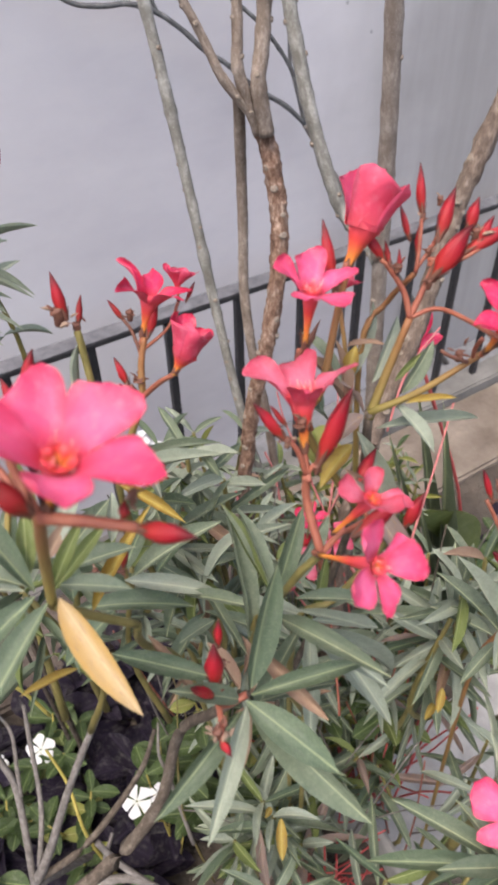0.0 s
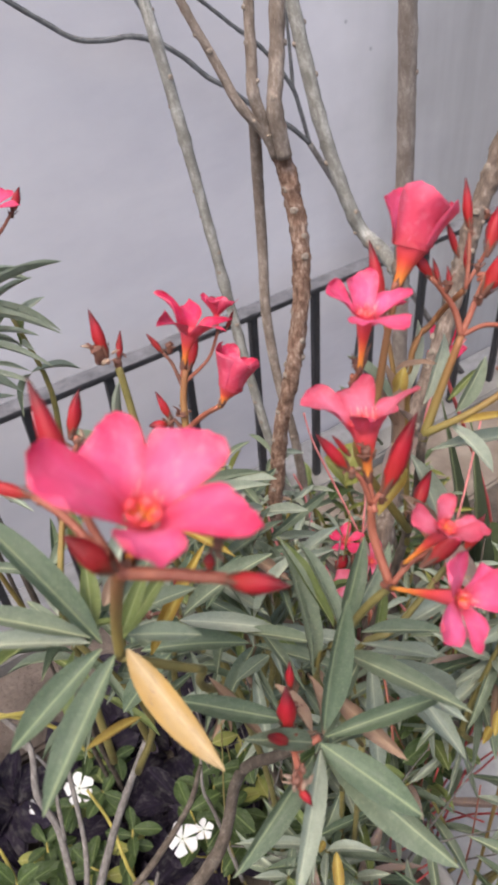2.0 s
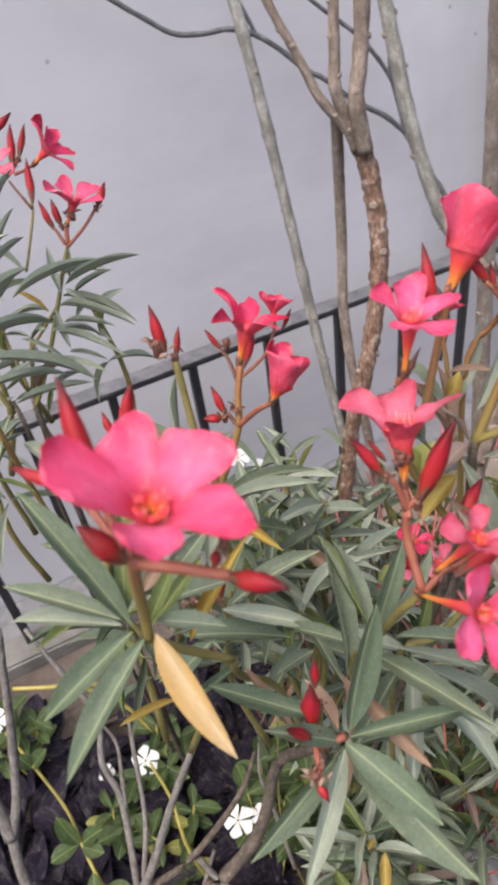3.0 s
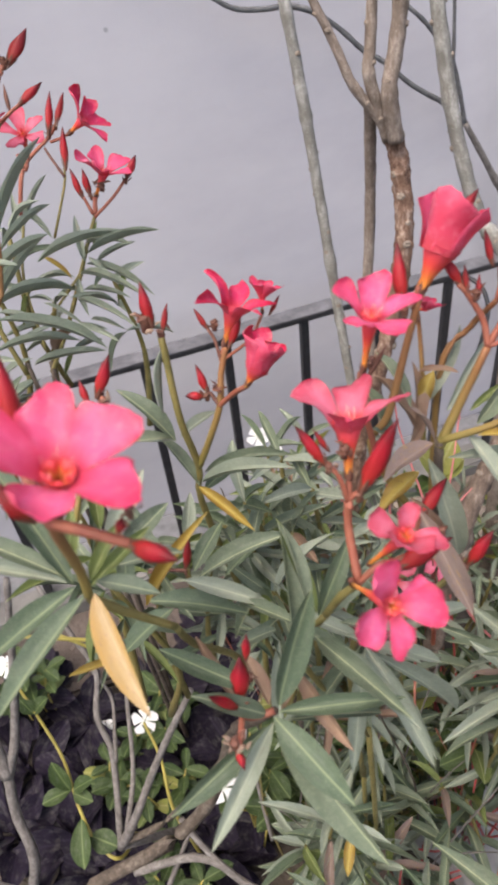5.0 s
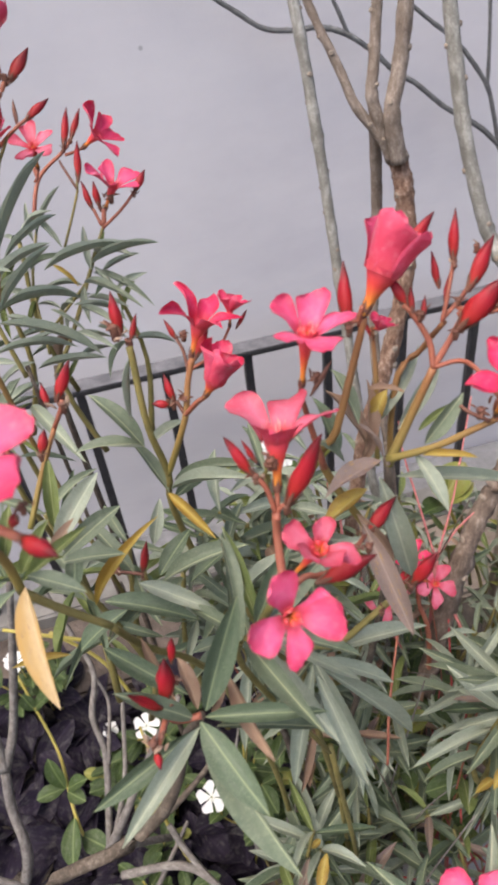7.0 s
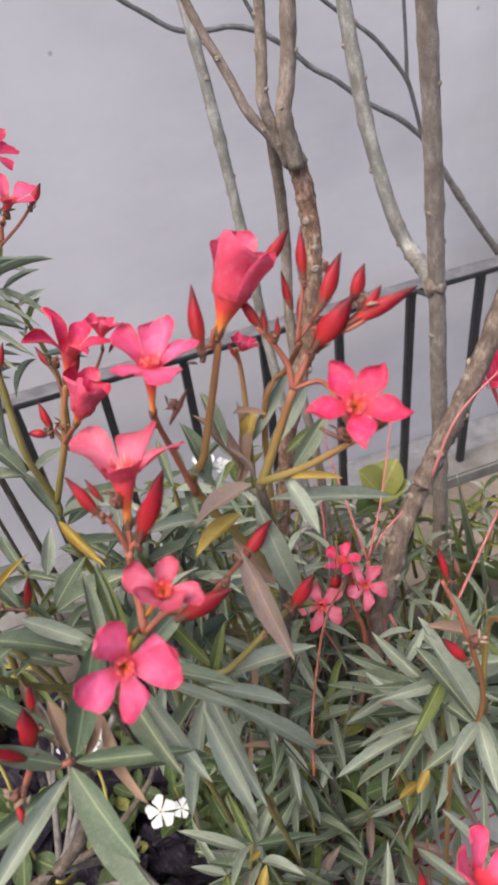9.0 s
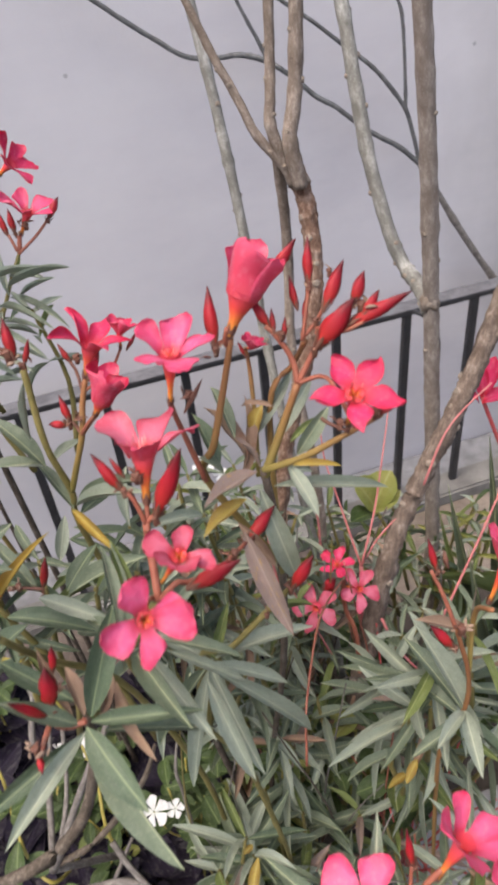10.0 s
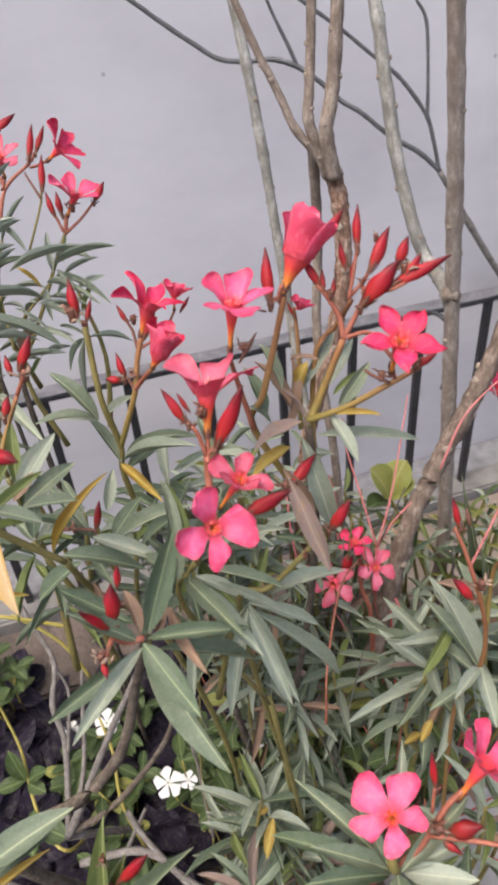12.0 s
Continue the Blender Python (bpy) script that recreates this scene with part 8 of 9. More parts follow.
twigs_b = thing("dry_bush", "leafless grey bush with a thick forked stem", "bush", (-0.5200, 0.3000, 0.0000))
stem(twigs_b, 'stem', ((-0.50, 0.26, -0.02), (-0.4559, 0.3044, 0.1479), (-0.4757, 0.3359, 0.2377), (-0.4806, 0.3645, 0.3160)), 0.009, 0.008, M_TWIG_GREY, knots=3)
stem(twigs_b, "twig", ((-0.4806, 0.3645, 0.3160), (-0.4905, 0.3816, 0.3700), (-0.5121, 0.4052, 0.4527), (-0.5367, 0.4308, 0.5391)), 0.0108, 0.0059, M_TWIG_GREY, sides=7, rough=0.1, knots=4)
stem(twigs_b, "twig", ((-0.4806, 0.3645, 0.3160), (-0.4677, 0.3975, 0.3733), (-0.4529, 0.4365, 0.4820), (-0.4405, 0.4688, 0.5851), (-0.4300, 0.4908, 0.6633)), 0.0081, 0.0042, M_TWIG_GREY, sides=7, rough=0.1, knots=4)
stem(twigs_b, "twig", ((-0.5198, 0.2996, 0.1485), (-0.5442, 0.3210, 0.2152), (-0.5701, 0.3338, 0.2738)), 0.0058, 0.0037, M_TWIG_GREY, sides=7, rough=0.1, knots=4)
stem(twigs_b, "twig", ((-0.3303, 0.2683, 0.1628), (-0.4144, 0.2487, 0.2213), (-0.4705, 0.2353, 0.2703), (-0.5215, 0.2216, 0.3006)), 0.0062, 0.0042, M_TWIG_GREY, sides=7, rough=0.1, knots=4)

vine = thing("trailing_vine", "thin yellow-green trailing vine with a few rounded leaves", "vine", (-0.4000, 0.4600, 0.0000))
stem(vine, "stem", ((-0.3500, 0.4400, 0.0200), (-0.3132, 0.3412, 0.1636), (-0.3552, 0.3476, 0.1875), (-0.3876, 0.3756, 0.2301), (-0.4257, 0.4222, 0.2796), (-0.4741, 0.4565, 0.3355), (-0.5216, 0.4855, 0.3853)), 0.0032, 0.0023, M_VINE)
stem(vine, "stem", ((-0.2000, 0.4000, 0.0200), (-0.2341, 0.4063, 0.2300), (-0.2654, 0.4555, 0.2945), (-0.2978, 0.4859, 0.3397)), 0.0031, 0.0022, M_VINE)
stem(vine, "stem", ((-0.2438, 0.4379, 0.6601), (-0.2749, 0.4187, 0.6847), (-0.3040, 0.3991, 0.7078), (-0.3439, 0.3886, 0.7145)), 0.0025, 0.0021, M_VINE)
stem(vine, "stem", ((-0.2297, 0.4306, 0.5638), (-0.2494, 0.4298, 0.6208), (-0.2700, 0.4242, 0.6564), (-0.3027, 0.4138, 0.6922)), 0.0023, 0.0021, M_VINE)
leaf(vine, (-0.4038, 0.3896, 0.2515), (-0.4297, 0.4040, 0.3074), 0.0268, M_VINCA_LEAF, 0.1, 0, 0.04, "oval")
leaf(vine, (-0.4038, 0.3896, 0.2515), (-0.4343, 0.3565, 0.2593), 0.0250, M_VINCA_LEAF, 0.1, 0, 0.04, "oval")
leaf(vine, (-0.3995, 0.3908, 0.2510), (-0.3631, 0.4052, 0.2814), 0.0250, M_VINCA_LEAF, 0.1, 0, 0.04, "oval")
leaf(vine, (-0.3989, 0.3879, 0.2477), (-0.3588, 0.3819, 0.2552), 0.0232, M_VINCA_LEAF, 0.1, 0, 0.04, "oval")
leaf(vine, (-0.4797, 0.4568, 0.3380), (-0.4563, 0.4774, 0.3652), 0.0235, M_VINCA_LEAF, 0.1, 0, 0.04, "oval")
leaf(vine, (-0.4797, 0.4568, 0.3380), (-0.4988, 0.4617, 0.3661), 0.0217, M_VINCA_LEAF, 0.1, 0, 0.04, "oval")
leaf(vine, (-0.3811, 0.3650, 0.2163), (-0.3501, 0.3036, 0.1994), 0.0319, M_VINCA_LEAF, 0.1, 0, 0.04, "oval")
leaf(vine, (-0.3649, 0.3510, 0.1950), (-0.3121, 0.3464, 0.1989), 0.0357, M_VINCA_LEAF, 0.1, 0, 0.04, "oval")

# ---- cement pot with a red-stemmed plant ----
pot = thing("flower_pot", "grey cement flower pot half hidden under leaves", "pot", (0.118, 0.363, 0.0))
part_pot(pot, (0.118, 0.363), 0.115, 0.235, M_CONCRETE_PALE)

coral = thing("red_stemmed_plant", "plant of many thin coral-red leafless stems in a cement pot", "plant", (0.1180, 0.3630, 0.2000))
stem(coral, "stem", ((0.1115, 0.3835, 0.2000), (0.1501, 0.3881, 0.2602), (0.1900, 0.4035, 0.3101)), 0.0015, 0.0013, M_CORAL, sides=5, per=3)
stem(coral, "stem", ((0.1251, 0.3712, 0.2000), (0.1432, 0.3582, 0.2958), (0.1423, 0.3360, 0.3389)), 0.0015, 0.0012, M_CORAL, sides=5, per=3)
stem(coral, "stem", ((0.1069, 0.3652, 0.2000), (0.0592, 0.4051, 0.2822), (0.0569, 0.4450, 0.3287)), 0.0022, 0.0012, M_CORAL, sides=5, per=3)
stem(coral, "stem", ((0.1476, 0.3615, 0.2000), (0.1658, 0.3605, 0.2797), (0.1761, 0.3723, 0.3171)), 0.0019, 0.0009, M_CORAL, sides=5, per=3)
stem(coral, "stem", ((0.0850, 0.3508, 0.2000), (0.0171, 0.3408, 0.2353), (-0.0344, 0.3213, 0.2374)), 0.0021, 0.0011, M_CORAL, sides=5, per=3)
stem(coral, "stem", ((0.1059, 0.3396, 0.2000), (0.0649, 0.3387, 0.2474), (0.0310, 0.3066, 0.2735)), 0.0020, 0.0010, M_CORAL, sides=5, per=3)
stem(coral, "stem", ((0.1012, 0.3722, 0.2000), (0.1262, 0.3639, 0.2706), (0.1526, 0.3680, 0.3265)), 0.0020, 0.0011, M_CORAL, sides=5, per=3)
stem(coral, "stem", ((0.1127, 0.3341, 0.2000), (0.1296, 0.3572, 0.2637), (0.1304, 0.3717, 0.3187)), 0.0019, 0.0010, M_CORAL, sides=5, per=3)
stem(coral, "stem", ((0.1363, 0.3935, 0.2000), (0.1403, 0.4496, 0.2321), (0.1471, 0.4789, 0.2483)), 0.0016, 0.0013, M_CORAL, sides=5, per=3)
stem(coral, "stem", ((0.1529, 0.3253, 0.2000), (0.0947, 0.3094, 0.2284), (0.0504, 0.2827, 0.2395)), 0.0021, 0.0011, M_CORAL, sides=5, per=3)
stem(coral, "stem", ((0.0916, 0.3727, 0.2000), (0.0911, 0.3663, 0.2672), (0.1248, 0.3563, 0.3165)), 0.0017, 0.0010, M_CORAL, sides=5, per=3)
stem(coral, "stem", ((0.1165, 0.3500, 0.2000), (0.1103, 0.3958, 0.2566), (0.1458, 0.4229, 0.2837)), 0.0020, 0.0010, M_CORAL, sides=5, per=3)
stem(coral, "stem", ((0.1344, 0.3861, 0.2000), (0.1362, 0.3743, 0.2546), (0.1599, 0.3662, 0.2883)), 0.0019, 0.0011, M_CORAL, sides=5, per=3)
stem(coral, "stem", ((0.1056, 0.3945, 0.2000), (0.0648, 0.3685, 0.2732), (0.0183, 0.3430, 0.3207)), 0.0015, 0.0010, M_CORAL, sides=5, per=3)
stem(coral, "stem", ((0.1431, 0.3882, 0.2000), (0.1032, 0.3948, 0.2677), (0.0370, 0.4069, 0.3228)), 0.0020, 0.0012, M_CORAL, sides=5, per=3)
stem(coral, "stem", ((0.0992, 0.3964, 0.2000), (0.0879, 0.4530, 0.2879), (0.0834, 0.5044, 0.3269)), 0.0015, 0.0010, M_CORAL, sides=5, per=3)
stem(coral, "stem", ((0.1167, 0.3829, 0.2000), (0.1382, 0.3706, 0.2568), (0.1549, 0.3452, 0.3095)), 0.0016, 0.0013, M_CORAL, sides=5, per=3)
stem(coral, "stem", ((0.1220, 0.3600, 0.2000), (0.0880, 0.3199, 0.2598), (0.0641, 0.2912, 0.2609)), 0.0016, 0.0014, M_CORAL, sides=5, per=3)
stem(coral, "stem", ((0.1379, 0.3553, 0.2000), (0.1204, 0.3119, 0.2582), (0.1270, 0.2583, 0.2671)), 0.0019, 0.0013, M_CORAL, sides=5, per=3)
stem(coral, "stem", ((0.1441, 0.3901, 0.2000), (0.1148, 0.3474, 0.2625), (0.0895, 0.2972, 0.2887)), 0.0016, 0.0011, M_CORAL, sides=5, per=3)
stem(coral, "stem", ((0.1189, 0.3709, 0.2000), (0.0973, 0.3584, 0.2422), (0.0701, 0.3564, 0.2684)), 0.0015, 0.0012, M_CORAL, sides=5, per=3)
stem(coral, "stem", ((0.1192, 0.3604, 0.2000), (0.1295, 0.3439, 0.2239), (0.1164, 0.3117, 0.2429)), 0.0020, 0.0010, M_CORAL, sides=5, per=3)
stem(coral, "stem", ((0.1252, 0.3451, 0.2000), (0.1157, 0.3546, 0.2800), (0.1133, 0.3833, 0.3323)), 0.0019, 0.0012, M_CORAL, sides=5, per=3)
stem(coral, "stem", ((0.1492, 0.4278, 0.2000), (0.1686, 0.4161, 0.2532), (0.2002, 0.4177, 0.3057)), 0.0016, 0.0013, M_CORAL, sides=5, per=3)
stem(coral, "stem", ((0.1057, 0.3639, 0.2000), (0.1113, 0.4138, 0.2252), (0.0937, 0.4536, 0.2362)), 0.0018, 0.0012, M_CORAL, sides=5, per=3)
stem(coral, "stem", ((0.0879, 0.3779, 0.2000), (0.0780, 0.3567, 0.2752), (0.0908, 0.3320, 0.3031)), 0.0021, 0.0012, M_CORAL, sides=5, per=3)
stem(coral, "stem", ((0.1028, 0.3369, 0.2000), (0.1182, 0.3444, 0.2513), (0.1373, 0.3624, 0.2790)), 0.0017, 0.0013, M_CORAL, sides=5, per=3)
stem(coral, "stem", ((0.1336, 0.3742, 0.2000), (0.1644, 0.3679, 0.2727), (0.1897, 0.3618, 0.3253)), 0.0018, 0.0013, M_CORAL, sides=5, per=3)
stem(coral, "stem", ((0.1501, 0.3576, 0.2000), (0.1254, 0.3212, 0.2849), (0.0839, 0.3273, 0.3287)), 0.0020, 0.0012, M_CORAL, sides=5, per=3)
stem(coral, "stem", ((0.1587, 0.3492, 0.2000), (0.1234, 0.2939, 0.2639), (0.1046, 0.2379, 0.3043)), 0.0022, 0.0012, M_CORAL, sides=5, per=3)
stem(coral, "stem", ((0.1356, 0.3759, 0.2000), (0.1620, 0.3274, 0.2452), (0.1645, 0.2837, 0.2685)), 0.0018, 0.0013, M_CORAL, sides=5, per=3)
stem(coral, "stem", ((0.1043, 0.3791, 0.2000), (0.0586, 0.3817, 0.2824), (0.0052, 0.3616, 0.3143)), 0.0022, 0.0012, M_CORAL, sides=5, per=3)
stem(coral, "stem", ((0.1289, 0.3242, 0.2000), (0.0901, 0.2929, 0.2467), (0.0311, 0.2394, 0.2878)), 0.0020, 0.0010, M_CORAL, sides=5, per=3)
stem(coral, "stem", ((0.0952, 0.3614, 0.2000), (0.1221, 0.3174, 0.2602), (0.1286, 0.2734, 0.2629)), 0.0015, 0.0009, M_CORAL, sides=5, per=3)

coral_b = thing("red_stemmed_plant", "plant of many thin coral-red leafless stems in the shade", "plant", (0.2000, 0.5600, 0.0000))
stem(coral_b, "stem", ((0.2104, 0.5590, 0.0800), (0.2350, 0.5903, 0.2646), (0.2490, 0.6349, 0.4260)), 0.0018, 0.0010, M_CORAL, sides=5, per=3)
stem(coral_b, "stem", ((0.2054, 0.5851, 0.0800), (0.1542, 0.5506, 0.2593), (0.1081, 0.5301, 0.4205)), 0.0023, 0.0013, M_CORAL, sides=5, per=3)
stem(coral_b, "stem", ((0.1831, 0.5503, 0.0800), (0.1962, 0.5033, 0.2935), (0.1871, 0.4626, 0.4705)), 0.0022, 0.0012, M_CORAL, sides=5, per=3)
stem(coral_b, "stem", ((0.2100, 0.5383, 0.0800), (0.1809, 0.5750, 0.3310), (0.1748, 0.5772, 0.5174)), 0.0018, 0.0014, M_CORAL, sides=5, per=3)
stem(coral_b, "stem", ((0.2060, 0.5286, 0.0800), (0.2606, 0.5495, 0.2566), (0.3227, 0.5603, 0.3614)), 0.0021, 0.0014, M_CORAL, sides=5, per=3)
stem(coral_b, "stem", ((0.2438, 0.5433, 0.0800), (0.1828, 0.5294, 0.2968), (0.1464, 0.5495, 0.4878)), 0.0019, 0.0014, M_CORAL, sides=5, per=3)
stem(coral_b, "stem", ((0.1955, 0.5402, 0.0800), (0.1678, 0.4606, 0.2176), (0.1341, 0.4210, 0.3128)), 0.0019, 0.0014, M_CORAL, sides=5, per=3)
stem(coral_b, "stem", ((0.1798, 0.5494, 0.0800), (0.2163, 0.5846, 0.2976), (0.2066, 0.6154, 0.4927)), 0.0020, 0.0010, M_CORAL, sides=5, per=3)
stem(coral_b, "stem", ((0.2123, 0.5557, 0.0800), (0.1899, 0.5762, 0.2178), (0.1376, 0.6305, 0.3158)), 0.0020, 0.0014, M_CORAL, sides=5, per=3)
stem(coral_b, "stem", ((0.1864, 0.5661, 0.0800), (0.1356, 0.5809, 0.2370), (0.0898, 0.5903, 0.3569)), 0.0022, 0.0014, M_CORAL, sides=5, per=3)
stem(coral_b, "stem", ((0.2342, 0.5235, 0.0800), (0.2742, 0.5728, 0.2361), (0.2976, 0.5876, 0.3685)), 0.0021, 0.0015, M_CORAL, sides=5, per=3)
stem(coral_b, "stem", ((0.1924, 0.5564, 0.0800), (0.1825, 0.5928, 0.2805), (0.1915, 0.6389, 0.4217)), 0.0021, 0.0013, M_CORAL, sides=5, per=3)
stem(coral_b, "stem", ((0.2071, 0.5747, 0.0800), (0.2359, 0.5329, 0.2403), (0.2334, 0.5145, 0.3290)), 0.0019, 0.0014, M_CORAL, sides=5, per=3)
stem(coral_b, "stem", ((0.2171, 0.5349, 0.0800), (0.2750, 0.5145, 0.2029), (0.3402, 0.4806, 0.2835)), 0.0021, 0.0015, M_CORAL, sides=5, per=3)
stem(coral_b, "stem", ((0.2202, 0.5887, 0.0800), (0.2026, 0.6619, 0.2262), (0.2106, 0.7458, 0.3685)), 0.0021, 0.0013, M_CORAL, sides=5, per=3)
stem(coral_b, "stem", ((0.1877, 0.5505, 0.0800), (0.1866, 0.5936, 0.2235), (0.1840, 0.6107, 0.3294)), 0.0019, 0.0011, M_CORAL, sides=5, per=3)
stem(coral_b, "stem", ((0.1897, 0.5675, 0.0800), (0.1922, 0.6225, 0.3333), (0.2123, 0.6828, 0.5089)), 0.0020, 0.0011, M_CORAL, sides=5, per=3)
stem(coral_b, "stem", ((0.2196, 0.5313, 0.0800), (0.1902, 0.5479, 0.2107), (0.1412, 0.5419, 0.3011)), 0.0018, 0.0012, M_CORAL, sides=5, per=3)
stem(coral_b, "stem", ((0.1574, 0.5408, 0.0800), (0.1876, 0.5784, 0.2859), (0.2228, 0.6185, 0.4515)), 0.0021, 0.0013, M_CORAL, sides=5, per=3)
stem(coral_b, "stem", ((0.1920, 0.5290, 0.0800), (0.1674, 0.5985, 0.3528), (0.1326, 0.6708, 0.5537)), 0.0020, 0.0013, M_CORAL, sides=5, per=3)
stem(coral_b, "stem", ((0.2055, 0.5417, 0.0800), (0.2457, 0.5413, 0.3413), (0.2623, 0.5492, 0.5555)), 0.0021, 0.0013, M_CORAL, sides=5, per=3)
stem(coral_b, "stem", ((0.1895, 0.5779, 0.0800), (0.2242, 0.5072, 0.2421), (0.2486, 0.4309, 0.3898)), 0.0022, 0.0011, M_CORAL, sides=5, per=3)
stem(coral_b, "stem", ((0.1360, 0.6015, 0.0800), (0.0677, 0.5614, 0.2212), (0.0062, 0.5125, 0.3501)), 0.0019, 0.0014, M_CORAL, sides=5, per=3)
stem(coral_b, "stem", ((0.2073, 0.5632, 0.0800), (0.1858, 0.5323, 0.2305), (0.1651, 0.5017, 0.3726)), 0.0021, 0.0011, M_CORAL, sides=5, per=3)
stem(coral_b, "stem", ((0.2294, 0.5750, 0.0800), (0.3036, 0.5855, 0.2009), (0.3632, 0.6132, 0.2948)), 0.0018, 0.0014, M_CORAL, sides=5, per=3)
stem(coral_b, "stem", ((0.1946, 0.5714, 0.0800), (0.1457, 0.6156, 0.2562), (0.0982, 0.6271, 0.3664)), 0.0022, 0.0011, M_CORAL, sides=5, per=3)
stem(coral_b, "stem", ((0.1744, 0.5663, 0.0800), (0.1358, 0.6210, 0.1959), (0.0935, 0.6971, 0.2945)), 0.0020, 0.0011, M_CORAL, sides=5, per=3)
stem(coral_b, "stem", ((0.1832, 0.5671, 0.0800), (0.1625, 0.5924, 0.2187), (0.1295, 0.6390, 0.3272)), 0.0021, 0.0010, M_CORAL, sides=5, per=3)
stem(coral_b, "stem", ((0.1604, 0.5644, 0.0800), (0.1365, 0.6146, 0.2733), (0.1355, 0.6500, 0.4047)), 0.0019, 0.0013, M_CORAL, sides=5, per=3)
stem(coral_b, "stem", ((0.2058, 0.5629, 0.0800), (0.1911, 0.5953, 0.2644), (0.1720, 0.6024, 0.3899)), 0.0020, 0.0014, M_CORAL, sides=5, per=3)

strings = thing("pink_stemmed_plant", "plant with long thin pink arching stems before the railing", "plant", (0.1100, 0.7000, 0.0000))
stem(strings, "stem", ((0.1053, 0.6975, 0.6370), (0.0732, 0.7339, 0.6953), (0.0411, 0.7703, 0.7535), (0.0297, 0.7928, 0.7854)), 0.0016, 0.0011, M_PINK, sides=6)
stem(strings, "stem", ((0.1053, 0.6975, 0.6370), (0.1126, 0.7474, 0.6924), (0.1139, 0.7953, 0.7482), (0.1137, 0.8427, 0.8041)), 0.0016, 0.0011, M_PINK, sides=6)
stem(strings, "stem", ((0.1062, 0.7004, 0.6401), (0.1235, 0.7301, 0.6667), (0.1522, 0.7637, 0.6926)), 0.0016, 0.0011, M_PINK, sides=6)
stem(strings, "stem", ((0.2175, 0.6833, 0.5667), (0.2382, 0.7326, 0.6148), (0.2598, 0.7848, 0.6660), (0.2836, 0.8484, 0.7294)), 0.0020, 0.0015, M_PINK, sides=6)
stem(strings, "stem", ((0.1757, 0.7391, 0.7656), (0.1916, 0.7753, 0.8168), (0.2110, 0.8038, 0.8411), (0.2410, 0.8359, 0.8646)), 0.0016, 0.0012, M_PINK, sides=6)
stem(strings, "stem", ((0.0093, 0.6292, 0.6349), (-0.0101, 0.6587, 0.6789), (-0.0224, 0.6855, 0.7163)), 0.0020, 0.0015, M_PINK, sides=6)
stem(strings, "stem", ((0.0433, 0.7204, 0.6073), (0.0289, 0.7617, 0.6572), (0.0136, 0.7820, 0.6827)), 0.0018, 0.0014, M_PINK, sides=6)
stem(strings, "stem", ((0.0881, 0.6072, 0.5389), (0.0493, 0.6308, 0.5853), (0.0155, 0.6508, 0.6250)), 0.0014, 0.0010, M_PINK, sides=6)
stem(strings, "stem", ((0.1404, 0.6621, 0.5786), (0.1654, 0.6443, 0.5457), (0.1968, 0.6340, 0.5185)), 0.0023, 0.0016, M_PINK, sides=6)
stem(strings, 'stem', ((0.115, 0.70, -0.02), (0.11, 0.70, 0.3), (0.1053, 0.6975, 0.6370)), 0.004, 0.003, M_PINK)

lime = thing("broad_leaved_plant", "young plant with broad yellow-green leaves at the railing", "plant", (0.1700, 1.0500, 0.0000))
stem(lime, 'stem', ((0.17, 1.05, -0.02), (0.17, 1.03, 0.2), (0.0940, 0.8813, 0.5678)), 0.004, 0.003, M_VINE)
leaf(lime, (0.0940, 0.8813, 0.5678), (0.0606, 0.8687, 0.6336), 0.0560, M_LEAF_SICK, 0.12, 0, 0.08, "oval")
leaf(lime, (0.0940, 0.8813, 0.5678), (0.1132, 0.9121, 0.6272), 0.0527, M_LEAF_SICK, 0.12, 0, 0.08, "oval")
leaf(lime, (0.0947, 0.8784, 0.5641), (0.1313, 0.8969, 0.6007), 0.0377, M_LEAF_SICK, 0.12, 0, 0.08, "oval")
leaf(lime, (0.0954, 0.8756, 0.5604), (0.0684, 0.8139, 0.5978), 0.0370, M_VINCA_LEAF, 0.12, 0, 0.08, "oval")

lily = thing("strap_leaved_plant", "plant with long arching green strap leaves by the kerb", "plant", (0.3600, 1.0000, 0.0000))
stem(lily, 'stem', ((0.36, 1.0, -0.02), (0.36, 0.99, 0.05), (0.358, 0.985, 0.1)), 0.012, 0.01, M_STALK_OLIVE)
leaf(lily, (0.3600, 0.9850, 0.0900), (0.2034, 0.8786, 0.6417), 0.0352, M_LEAF, 0.25, 0, 0.05, "blade")
leaf(lily, (0.3620, 0.9800, 0.0900), (0.1934, 0.8531, 0.6164), 0.0269, M_LEAF_LIME, 0.25, 0, 0.05, "blade")
leaf(lily, (0.3650, 0.9800, 0.0900), (0.2427, 0.7924, 0.6022), 0.0344, M_LEAF, 0.25, 0, 0.05, "blade")
leaf(lily, (0.3600, 0.9850, 0.0900), (0.2914, 0.9332, 0.6639), 0.0352, M_LEAF, 0.25, 0, 0.05, "blade")
leaf(lily, (0.3620, 0.9800, 0.1000), (0.2548, 0.9859, 0.6626), 0.0315, M_LEAF, 0.25, 0, 0.05, "blade")
leaf(lily, (0.3600, 0.9800, 0.0900), (0.1760, 0.7473, 0.5810), 0.0223, M_LEAF_LIME, 0.25, 0, 0.05, "blade")

